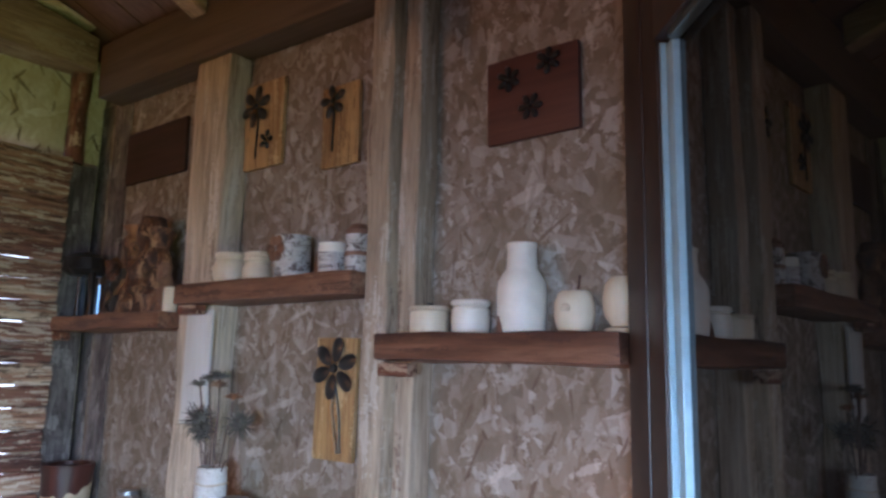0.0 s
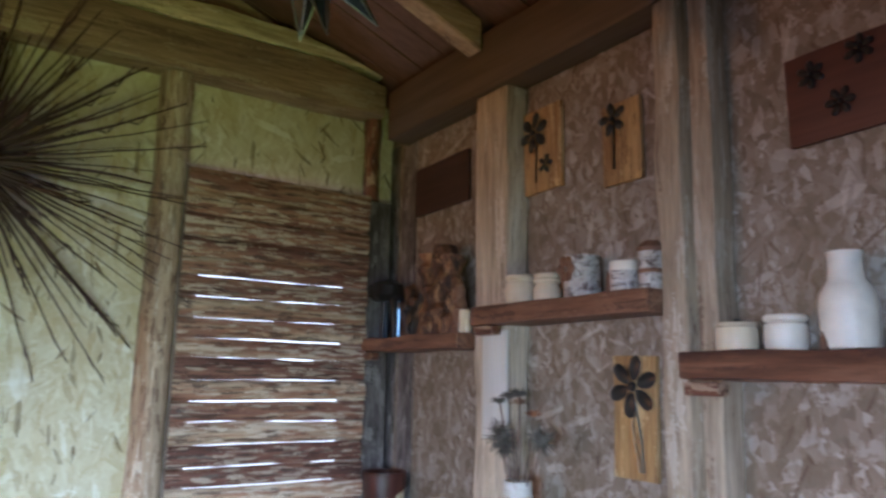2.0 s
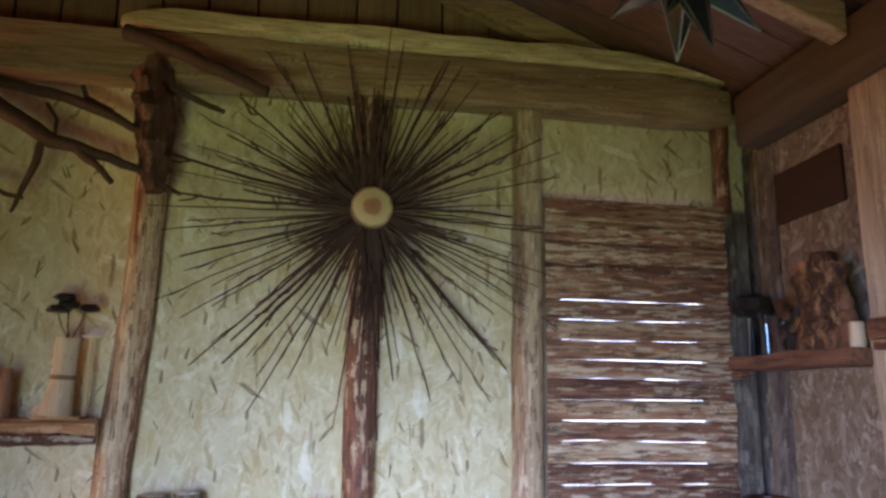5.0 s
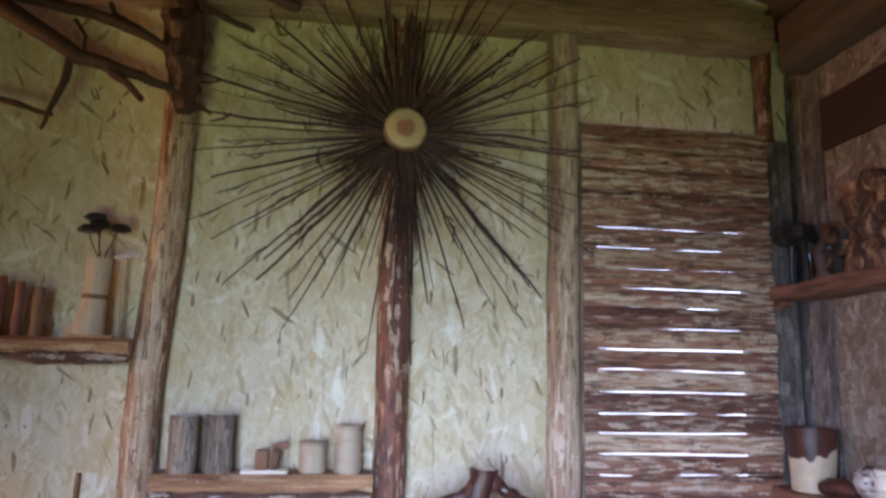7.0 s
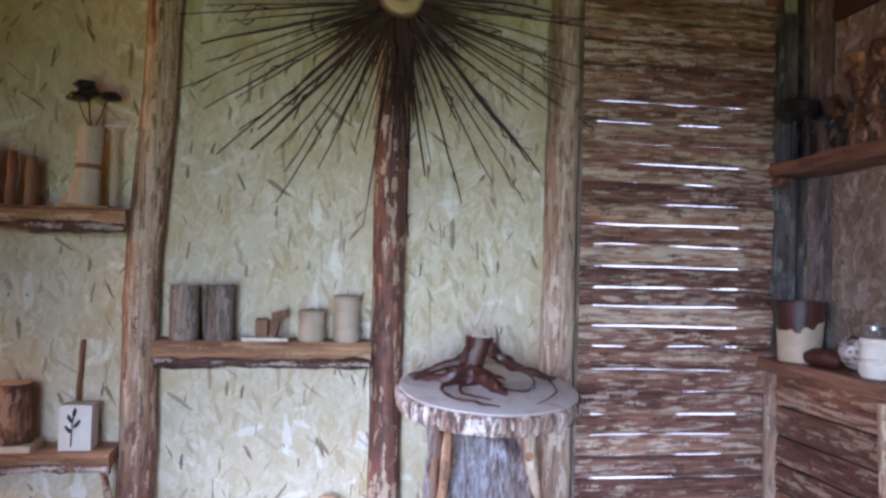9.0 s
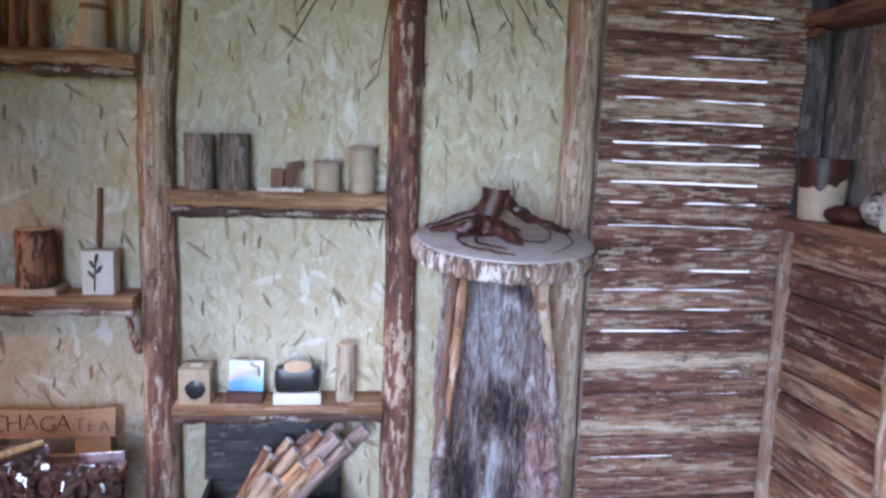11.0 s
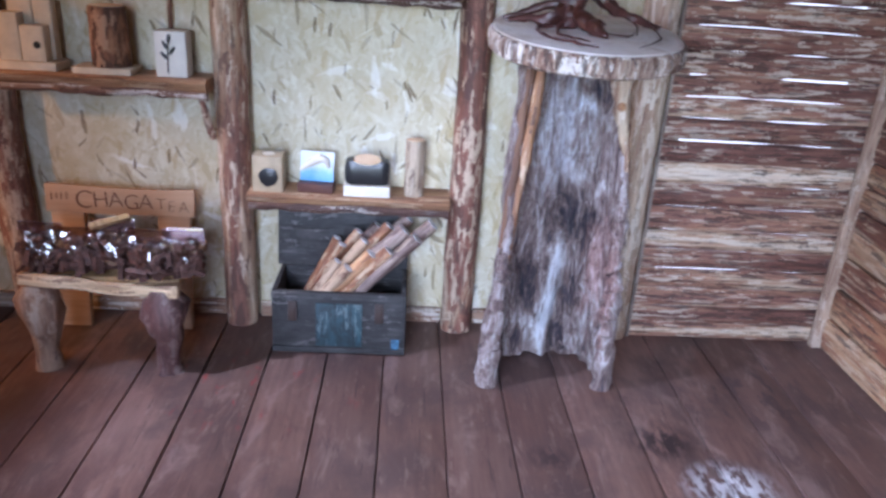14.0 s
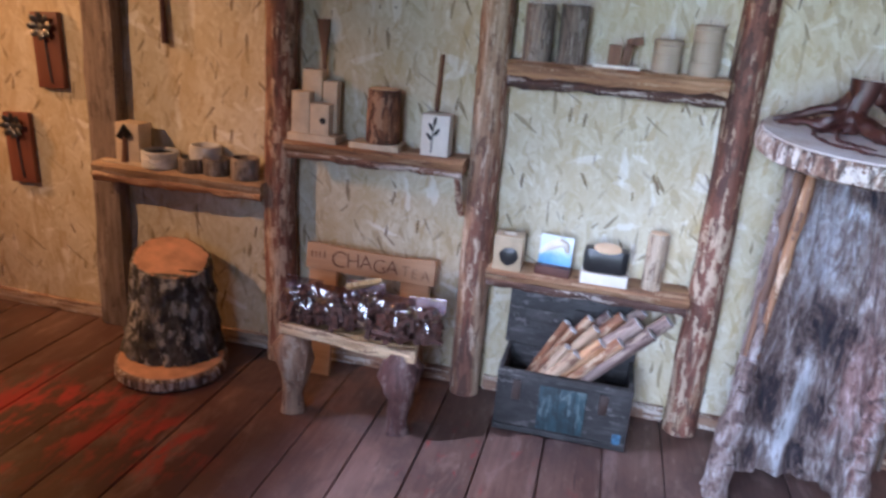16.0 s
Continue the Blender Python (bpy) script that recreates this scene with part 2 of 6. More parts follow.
SLAB_X = flaked("slab_board_x", "X", tuple((p, (c[0] * 0.84, c[1] * 0.70, c[2] * 0.58)) for p, c in SLABS), (0.50, 0.37, 0.26), (0.03, 0.013, 0.011), 12.0, 0.08, 0.26, 0.50, 0.5, 0.7, (15, 90))
BEAM = flaked("sawn_beam", "Y", ((0.28, (0.18, 0.112, 0.072)), (0.45, (0.30, 0.198, 0.126)), (0.60, (0.39, 0.27, 0.176)), (0.78, (0.46, 0.35, 0.24))), (0.48, 0.38, 0.27), (0.13, 0.08, 0.055), 6.0, 0.14, 0.06, 0.25, 0.7, 0.4, (7, 45))
BEAM_Z = flaked("sawn_post", "Z", ((0.25, (0.30, 0.215, 0.145)), (0.45, (0.46, 0.365, 0.26)), (0.60, (0.54, 0.45, 0.345)), (0.80, (0.60, 0.53, 0.44))), (0.64, 0.57, 0.48), (0.16, 0.10, 0.07), 7.0, 0.10, 0.05, 0.18, 0.7, 0.4, (9, 50))
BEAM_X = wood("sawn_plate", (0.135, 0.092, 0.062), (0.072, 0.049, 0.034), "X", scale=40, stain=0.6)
BEAM_PALE = flaked("pale_top_log", "Y", ((0.28, (0.30, 0.22, 0.12)), (0.45, (0.52, 0.43, 0.25)), (0.60, (0.68, 0.60, 0.38)), (0.78, (0.76, 0.70, 0.50))), (0.78, 0.72, 0.52), (0.20, 0.13, 0.08), 7.0, 0.14, 0.0, 0.3, 0.7, 0.5, (9, 45))
GREY = flaked("weathered_board", "Z", ((0.28, (0.038, 0.032, 0.030)), (0.44, (0.098, 0.083, 0.078)), (0.56, (0.172, 0.150, 0.142)), (0.72, (0.255, 0.232, 0.220))), (0.30, 0.275, 0.26), (0.035, 0.03, 0.028), 13.0, 0.45, 0.10, 0.22, 0.85, 0.5, (22, 45))
GREY_POST = flaked("grey_brown_post", "Z", ((0.28, (0.10, 0.075, 0.06)), (0.44, (0.20, 0.155, 0.125)), (0.56, (0.28, 0.225, 0.185)), (0.72, (0.36, 0.30, 0.255))), (0.38, 0.32, 0.27), (0.08, 0.055, 0.045), 10.0, 0.14, 0.0, 0.25, 0.8, 0.5, (14, 70))
WHITE_BOARD = wood("whitened_board", (0.84, 0.83, 0.80), (0.70, 0.67, 0.61), "Z", scale=40)
DARK_BOARD = wood("dark_boards", (0.16, 0.11, 0.08), (0.09, 0.06, 0.045), "Z", scale=30)
ROOF = wood("roof_boards", (0.18, 0.098, 0.072), (0.10, 0.054, 0.040), "Y", scale=40)
GABLE = wood("gable_boards", (0.27, 0.175, 0.125), (0.155, 0.095, 0.068), "Z", scale=40, stain=0.6)
SHELF_A = flaked("red_brown_shelf", "X", ((0.30, (0.055, 0.022, 0.016)), (0.46, (0.150, 0.064, 0.036)), (0.60, (0.25, 0.125, 0.075)), (0.78, (0.36, 0.22, 0.15))), (0.36, 0.21, 0.14), (0.06, 0.026, 0.02), 9.0, 0.10, 0.08, 0.22, 0.5, 0.4, (9, 60))
SHELF_B = flaked("live_edge_shelf", "Y", ((0.30, (0.14, 0.065, 0.038)), (0.45, (0.26, 0.135, 0.072)), (0.58, (0.38, 0.215, 0.11)), (0.75, (0.50, 0.33, 0.19))), (0.52, 0.38, 0.25), (0.10, 0.045, 0.03), 11.0, 0.09, 0.10, 0.28, 0.6, 0.5, (10, 75))
SHELF_PALE = flaked("pale_plank", "Y", ((0.30, (0.24, 0.13, 0.07)), (0.45, (0.42, 0.28, 0.16)), (0.58, (0.56, 0.42, 0.27)), (0.75, (0.64, 0.52, 0.37))), (0.66, 0.55, 0.40), (0.14, 0.07, 0.04), 11.0, 0.09, 0.0, 0.3, 0.6, 0.5, (10, 75))
BURL = flaked("burl_wood", "Z", ((0.28, (0.14, 0.075, 0.05)), (0.45, (0.29, 0.175, 0.115)), (0.60, (0.42, 0.29, 0.20)), (0.76, (0.50, 0.38, 0.28))), (0.52, 0.42, 0.33), (0.09, 0.045, 0.035), 12.0, 0.3, 0.0, 0.25, 0.65, 0.7, (20, 50))
EDGE_BARK = flaked("edge_bark", "Y", ((0.30, (0.045, 0.022, 0.018)), (0.47, (0.11, 0.05, 0.034)), (0.58, (0.22, 0.115, 0.070)), (0.72, (0.44, 0.34, 0.26))), (0.60, 0.54, 0.48), (0.035, 0.018, 0.015), 13.0, 0.12, 0.10, 0.40, 0.65, 0.9, (14, 85))
PANEL = flaked("picture_board", "Z", ((0.28, (0.17, 0.082, 0.036)), (0.44, (0.32, 0.185, 0.075)), (0.56, (0.46, 0.29, 0.118)), (0.74, (0.56, 0.39, 0.18))), (0.58, 0.42, 0.22), (0.09, 0.042, 0.022), 13.0, 0.16, 0.0, 0.2, 0.5, 0.4, (8, 60))
BASE_WOOD = flaked("baseboard_wood", "Y", ((0.30, (0.16, 0.08, 0.055)), (0.45, (0.36, 0.22, 0.14)), (0.56, (0.56, 0.43, 0.30)), (0.72, (0.70, 0.62, 0.51))), (0.74, 0.68, 0.58), (0.12, 0.05, 0.04), 9.0, 0.12, 0.1, 0.5, 0.65, 0.7, (12, 90))
PANEL_RED = wood("red_picture_board", (0.115, 0.040, 0.027), (0.065, 0.024, 0.018), "X", scale=45, rough=0.55)
TAG_RED = wood("red_brown_tag", (0.24, 0.085, 0.048), (0.13, 0.045, 0.03), "Z", scale=45, rough=0.5)
TURNED = wood("turned_pale_wood", (0.78, 0.69, 0.53), (0.62, 0.50, 0.34), "Z", scale=30, rough=0.5, bump=0.1, stain=0.35)
BIRCH = wood("birch_bark", (0.72, 0.70, 0.66), (0.50, 0.46, 0.42), "X", ((0.085, 0.065, 0.06), (0.22, 0.17, 0.15)), 0.40, patch=30)
PALE_BIRCH = wood("pale_birch_bark", (0.72, 0.71, 0.68), (0.56, 0.53, 0.49), "X", ((0.22, 0.18, 0.16), (0.36, 0.31, 0.27)), 0.16, patch=30)
BROWN_BARK = wood("brown_bark", (0.30, 0.16, 0.09), (0.10, 0.05, 0.035), "Z", scale=35, bump=0.9)
GREY_BARK = flaked("grey_bark", "Z", ((0.30, (0.085, 0.072, 0.062)), (0.45, (0.19, 0.155, 0.125)), (0.58, (0.29, 0.245, 0.205)), (0.74, (0.36, 0.26, 0.18))), (0.38, 0.35, 0.31), (0.07, 0.055, 0.048), 18.0, 0.35, 0.12, 0.35, 0.75, 0.9, (35, 80))
END_GRAIN = wood("cut_wood", (0.72, 0.56, 0.38), (0.58, 0.40, 0.24), "Z", scale=10, bump=0.1)
TWIG = wood("dark_twig", (0.080, 0.042, 0.038), (0.036, 0.020, 0.019), "Z", scale=30)
ROOT = wood("varnished_root", (0.105, 0.034, 0.024), (0.028, 0.011, 0.010), "Z", scale=24, rough=0.42)


SPLIT_ORANGE = flaked("split_orange_wood", "Z", ((0.30, (0.10, 0.05, 0.03)), (0.47, (0.22, 0.11, 0.06)), (0.60, (0.38, 0.205, 0.10)), (0.75, (0.50, 0.33, 0.19))), (0.55, 0.42, 0.30), (0.06, 0.03, 0.022), 14.0, 0.15, 0.0, 0.3, 0.6, 0.7, (14, 70))


def hollow_material():
    n = Nodes("weathered_hollow_trunk", 0.42)
    fibre = n.noise(n.vec((1, 1, 0.12)), 70, 5, 0.66, 1.2)
    flake = n.noise(n.vec((1, 1, 0.30)), 30, 7, 0.72, 1.3)
    broad = n.noise(n.vec((1, 1, 0.42)), 9.5, 6, 0.70, 1.0)
    warp = n.math("ADD", n.math("MULTIPLY", n.math("SUBTRACT", n.noise(n.vec((1, 1, 0.35)), 26, 8, 0.8, 0.6), 0.5), 3.4), n.math("MULTIPLY", n.math("SUBTRACT", fibre, 0.5), 1.6))
    sep = n.node("ShaderNodeSeparateXYZ", Vector=n.coord)

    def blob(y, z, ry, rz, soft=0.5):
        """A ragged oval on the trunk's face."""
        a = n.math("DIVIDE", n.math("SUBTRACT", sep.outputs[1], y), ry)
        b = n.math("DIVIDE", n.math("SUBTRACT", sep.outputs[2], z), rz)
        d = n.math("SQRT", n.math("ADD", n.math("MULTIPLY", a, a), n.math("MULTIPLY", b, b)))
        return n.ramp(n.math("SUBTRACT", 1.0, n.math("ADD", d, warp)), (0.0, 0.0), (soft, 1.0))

    # one field of relief, pushed up where the wood is bare and bleached and down in the rotted hollows, and coloured by
    # its height; the near-black low end also paints the hollows' shade
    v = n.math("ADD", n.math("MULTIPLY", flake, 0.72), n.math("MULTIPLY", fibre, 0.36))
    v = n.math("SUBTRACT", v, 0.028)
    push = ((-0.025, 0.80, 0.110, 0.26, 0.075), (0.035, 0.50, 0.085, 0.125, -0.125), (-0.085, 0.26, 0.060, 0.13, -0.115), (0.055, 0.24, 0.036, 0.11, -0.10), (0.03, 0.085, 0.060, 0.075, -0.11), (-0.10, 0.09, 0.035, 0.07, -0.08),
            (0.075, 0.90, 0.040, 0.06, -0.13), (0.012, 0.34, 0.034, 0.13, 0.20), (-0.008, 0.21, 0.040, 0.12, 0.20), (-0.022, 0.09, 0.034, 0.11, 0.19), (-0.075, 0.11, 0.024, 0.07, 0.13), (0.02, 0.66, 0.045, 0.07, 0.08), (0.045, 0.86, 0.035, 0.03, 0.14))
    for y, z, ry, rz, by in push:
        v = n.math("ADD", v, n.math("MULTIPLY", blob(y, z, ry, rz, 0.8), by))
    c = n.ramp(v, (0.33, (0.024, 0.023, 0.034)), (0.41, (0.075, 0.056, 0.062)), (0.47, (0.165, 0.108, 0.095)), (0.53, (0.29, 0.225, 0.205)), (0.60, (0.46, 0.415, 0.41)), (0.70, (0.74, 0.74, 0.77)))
    # bluish bare wood above, red heartwood along the north limb
    c = n.mix(n.math("MULTIPLY", blob(-0.025, 0.79, 0.10, 0.26, 0.6), 0.55), c, n.mix(1.0, c, (0.92, 1.02, 1.16), "MULTIPLY"))
    c = n.mix(n.math("MULTIPLY", blob(0.115, 0.36, 0.034, 0.22), 0.35), c, n.mix(1.0, c, (1.25, 0.62, 0.55), "MULTIPLY"))
    n.bump(n.math("ADD", v, n.math("MULTIPLY", broad, 0.5)), 1.0, 0.022)
    return n.done(c)


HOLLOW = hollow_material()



def plain(name, colour, rough=0.6, metal=0.0, vary=0.25, scale=25):
    n = Nodes(name, rough, metal)
    f = n.noise(n.vec(shift=11.0), scale, 5)
    c = n.mix(n.ramp(f, (0.3, 0.0), (0.7, 1.0)), tuple(a * (1 - vary) for a in colour), tuple(min(1, a * (1 + vary)) for a in colour))
    n.bump(f, 0.15, 0.002)
    return n.done(c)


BLACK = plain("blackened_metal", (0.018, 0.018, 0.019), 0.30)
TIN = plain("dull_tin", (0.30, 0.33, 0.34), 0.32, 0.9)
DARK_FRAME = plain("dark_brown_frame", (0.045, 0.028, 0.022), 0.42)
# the bead's base colour carries the blue-white of reflected daylight
ALU = plain("sky_tinted_bead", (0.42, 0.60, 0.70), 0.25, 0.2, 0.10)
CRATE = flaked("painted_crate", "Y", ((0.30, (0.018, 0.016, 0.016)), (0.47, (0.036, 0.034, 0.034)), (0.60, (0.058, 0.056, 0.056)), (0.78, (0.095, 0.088, 0.084))), (0.17, 0.16, 0.155), (0.013, 0.012, 0.012), 12.0, 0.45, 0.06, 0.18, 0.62, 0.5, (20, 70))
WHITE = plain("white_glaze", (0.80, 0.75, 0.65), 0.42, 0.0, 0.08)


def floor_material():
    n = Nodes("worn_floor_boards", 0.5)
    v = n.vec((0.05, 1, 1), shift=41.0)
    g = n.noise(v, 55, 6, 0.6)
    w = n.noise(n.vec((0.4, 1, 1)), 5.0, 5, 0.6)
    c = n.mix(n.ramp(g, (0.3, 0.0), (0.7, 1.0)), (0.140, 0.072, 0.056), (0.245, 0.138, 0.108))
    c = n.mix(n.math("MULTIPLY", n.ramp(w, (0.45, 0.0), (0.7, 1.0)), 0.55), c, (0.34, 0.225, 0.19))
    c = n.mix(n.math("MULTIPLY", n.rand, 0.6), c, (0.085, 0.044, 0.036))
    dirt = n.noise(n.vec((0.8, 1.0, 1)), 3.2, 6, 0.65)
    c = n.mix(n.math("MULTIPLY", n.ramp(dirt, (0.46, 0.0), (0.60, 1.0)), 0.72), c, (0.085, 0.053, 0.050))
    smear = n.noise(n.vec((0.35, 1.0, 1)), 11.0, 7, 0.72, 0.8)
    c = n.mix(n.math("MULTIPLY", n.ramp(smear, (0.53, 0.0), (0.64, 1.0)), 0.5), c, (0.31, 0.215, 0.19))
    c = n.mix(n.math("MULTIPLY", n.ramp(smear, (0.34, 1.0), (0.44, 0.0)), 0.55), c, (0.10, 0.048, 0.042))
    crack = n.noise(n.vec((0.04, 1, 1), shift=77.0), 120.0, 3, 0.6)
    c = n.mix(n.math("MULTIPLY", n.ramp(crack, (0.66, 0.0), (0.70, 1.0)), 0.7), c, (0.05, 0.03, 0.028))
    scuff = n.noise(n.vec((0.25, 1, 1), shift=13.0), 42.0, 5, 0.7)
    c = n.mix(n.math("MULTIPLY", n.ramp(scuff, (0.60, 0.0), (0.70, 1.0)), 0.45), c, (0.34, 0.25, 0.215))
    # a broad dark red-brown area and a smaller dark patch to the south, remains of red paint there, a pale spill and
    # dark marks by the trunk, a wide dark patch north of it
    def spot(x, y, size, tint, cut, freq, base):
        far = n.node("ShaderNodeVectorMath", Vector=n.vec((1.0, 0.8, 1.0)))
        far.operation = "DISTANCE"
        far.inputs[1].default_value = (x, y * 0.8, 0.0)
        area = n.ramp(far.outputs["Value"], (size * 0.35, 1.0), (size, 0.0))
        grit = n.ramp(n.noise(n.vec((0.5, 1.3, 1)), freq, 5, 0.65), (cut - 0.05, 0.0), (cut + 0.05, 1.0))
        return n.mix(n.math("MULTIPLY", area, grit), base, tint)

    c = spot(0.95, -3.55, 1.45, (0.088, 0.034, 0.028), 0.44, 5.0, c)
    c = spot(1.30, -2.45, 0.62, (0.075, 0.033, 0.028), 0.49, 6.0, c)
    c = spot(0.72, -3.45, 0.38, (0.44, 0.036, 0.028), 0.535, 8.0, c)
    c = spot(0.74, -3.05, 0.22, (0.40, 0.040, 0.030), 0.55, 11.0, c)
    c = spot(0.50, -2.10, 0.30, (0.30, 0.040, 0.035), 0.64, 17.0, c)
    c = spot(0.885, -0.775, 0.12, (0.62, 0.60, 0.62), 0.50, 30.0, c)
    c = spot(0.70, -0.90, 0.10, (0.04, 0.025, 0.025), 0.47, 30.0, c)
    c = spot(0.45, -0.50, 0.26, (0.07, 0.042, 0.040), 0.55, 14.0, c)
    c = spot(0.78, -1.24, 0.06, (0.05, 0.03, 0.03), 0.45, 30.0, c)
    n.bump(g, 0.3, 0.003)
    return n.done(c, n.ramp(w, (0.3, 0.42), (0.7, 0.62)))


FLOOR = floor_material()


def glass_material():
    n = Nodes("dark_glass", 0.015)
    n.b.inputs["Transmission Weight"].default_value = 0.0
    n.b.inputs["IOR"].default_value = 1.65
    return n.done((0.008, 0.009, 0.010))


GLASS = glass_material()


def glow(name, colour, strength):
    n = Nodes(name)
    n.put(n.b.inputs["Emission Color"], (*colour, 1))
    n.b.inputs["Emission Strength"].default_value = strength
    return n.done((0.8, 0.8, 0.8))


DISTANCE = glow("bright_distance", (0.92, 0.97, 1.0), 2.2)


# ---- building blocks ----
def link(name, bm, material, parent=None, label="", smooth=True):
    me = bpy.data.meshes.new(name)
    bmesh.ops.recalc_face_normals(bm, faces=bm.faces[:])
    bm.to_mesh(me)
    bm.free()
    mats = material if isinstance(material, (list, tuple)) else [material]
    for m in mats:
        me.materials.append(m)
    if smooth:
        me.shade_smooth()
        me.set_sharp_from_angle(angle=radians(38))
    ob = new(name, me)
    if parent:
        ob.parent = parent
    if label:
        ob["label"] = label
    return ob


def part(name, bm, material, parent, label="", smooth=True):
    return link(name, bm, material, parent, label, smooth)


def thing(name, m, label, category, group=""):
    ob = new(name)
    ob.empty_display_size = 0.05
    ob.matrix_world = m if isinstance(m, Matrix) else pose(*m)
    return tagged(ob, label, category, group)


def cuboid(x0, x1, y0, y1, z0, z1, bevel=0.004, cuts=0, wobble=0.0, bm=None):
    """A box with softened edges; with cuts its long faces are divided and shaken a little."""
    own = bmesh.new()
    bmesh.ops.create_cube(own, size=1.0)
    for v in own.verts:
        v.co = Vector(((x0 + x1) / 2 + v.co.x * (x1 - x0), (y0 + y1) / 2 + v.co.y * (y1 - y0), (z0 + z1) / 2 + v.co.z * (z1 - z0)))
    if bevel:
        bmesh.ops.bevel(own, geom=own.edges[:], offset=bevel, segments=2, profile=0.6, affect="EDGES")
    if cuts:
        dims = (x1 - x0, y1 - y0, z1 - z0)
        k = dims.index(max(dims))
        for i in range(1, cuts + 1):
            co = [0, 0, 0]
            co[k] = (x0, y0, z0)[k] + dims[k] * i / (cuts + 1)
            no = [0, 0, 0]
            no[k] = 1
            bmesh.ops.bisect_plane(own, geom=own.verts[:] + own.edges[:] + own.faces[:], plane_co=co, plane_no=no)
        seed = random.random() * 50
        for v in own.verts:
            d = noise.noise_vector(v.co * 5 + Vector((seed, 0, 0))) * wobble
            d[k] *= 0.3
            v.co += d
    if bm is None:
        return own
    me = bpy.data.meshes.new("t")
    own.to_mesh(me)
    own.free()
    bm.from_mesh(me)
    bpy.data.meshes.remove(me)
    return bm


def tube(points, radii, seg=10, rough=0.0, freq=8.0, squash=1.0, bm=None, cap=True):
    """A tapered, uneven limb along a line of points."""
    bm = bm or bmesh.new()
    pts = [Vector(p) for p in points]
    seed = random.random() * 90
    rings = []
    side = Vector((0.31, 0.77, 0.55))
    for i, p in enumerate(pts):
        d = (pts[min(i + 1, len(pts) - 1)] - pts[max(i - 1, 0)]).normalized()
        if abs(d.dot(side)) > 0.95:
            side = Vector((0.9, -0.2, 0.4))
        u = (side - d * side.dot(d)).normalized()
        side = u
        w = d.cross(u)
        ring = []
        for k in range(seg):
            a = 2 * math.pi * k / seg
            off = u * math.cos(a) * squash + w * math.sin(a)
            q = p + off * radii[i]
            r = 1 + rough * noise.noise(q * freq + Vector((seed, seed, 0)))
            ring.append(bm.verts.new(p + off * radii[i] * r))
        rings.append(ring)
    for a, b in zip(rings, rings[1:]):
        for k in range(seg):
            bm.faces.new((a[k], a[(k + 1) % seg], b[(k + 1) % seg], b[k]))
    if cap:
        bm.faces.new(rings[0][::-1])
        bm.faces.new(rings[-1])
    return bm


def line(a, b, n, sag=0.0):
    a, b = Vector(a), Vector(b)
    seed = random.random() * 40
    return [a.lerp(b, i / (n - 1)) + noise.noise_vector(Vector((seed, i * 0.7, 3))) * sag * math.sin(math.pi * i / (n - 1)) for i in range(n)]


def lathe(profile, seg=28, bm=None, rough=0.0, freq=20.0):
    """A turned shape about z from (radius, height) pairs."""
    bm = bm or bmesh.new()
    rings = []
    seed = random.random() * 30
    for r, z in profile:
        if r <= 1e-6:
            rings.append([bm.verts.new((0, 0, z))])
            continue
        ring = []
        for k in range(seg):
            a = 2 * math.pi * k / seg
            q = Vector((r * math.cos(a), r * math.sin(a), z))
            s = 1 + rough * noise.noise(q * freq + Vector((seed, 0, 0)))
            ring.append(bm.verts.new((q.x * s, q.y * s, z)))
        rings.append(ring)
    for a, b in zip(rings, rings[1:]):
        for k in range(seg):
            if len(a) == 1 and len(b) == 1:
                continue
            if len(a) == 1:
                bm.faces.new((a[0], b[(k + 1) % seg], b[k]))
            elif len(b) == 1:
                bm.faces.new((a[k], a[(k + 1) % seg], b[0]))
            else:
                bm.faces.new((a[k], a[(k + 1) % seg], b[(k + 1) % seg], b[k]))
    return bm


def slab(length, height, thick, axis="y", lo=None, hi=None, n=26, edge=0.25):
    """A sawn outer slab of a log lying on its side: bowed front, wavy top and bottom edges. Runs from 0 to length, front towards +x (axis y) or -y (axis x)."""
    bm = bmesh.new()
    seed = random.random() * 80
    rows = 9
    grid = []
    for i in range(n):
        u = length * i / (n - 1)
        b = lo(u) if lo else 0.0
        t = hi(u) if hi else height
        col = []
        for k in range(rows):
            f = k / (rows - 1)
            bow = thick * (edge + (1 - edge) * math.sin(math.pi * (0.03 + 0.94 * f)) ** 0.4)
            bow += 0.004 * noise.noise(Vector((u * 6, f * 3, seed)))
            z = b + (t - b) * f
            col.append((u, bow, z))
        col.append((u, 0.0, t))
        col.append((u, 0.0, b))
        if axis == "y":
            grid.append([bm.verts.new((w, u_, z)) for u_, w, z in col])
        else:
            grid.append([bm.verts.new((u_, -w, z)) for u_, w, z in col])
    m = rows + 2
    for a, b in zip(grid, grid[1:]):
        for k in range(m):
            bm.faces.new((a[k], a[(k + 1) % m], b[(k + 1) % m], b[k]))
    bm.faces.new(grid[0])
    bm.faces.new(grid[-1][::-1])
    return bm


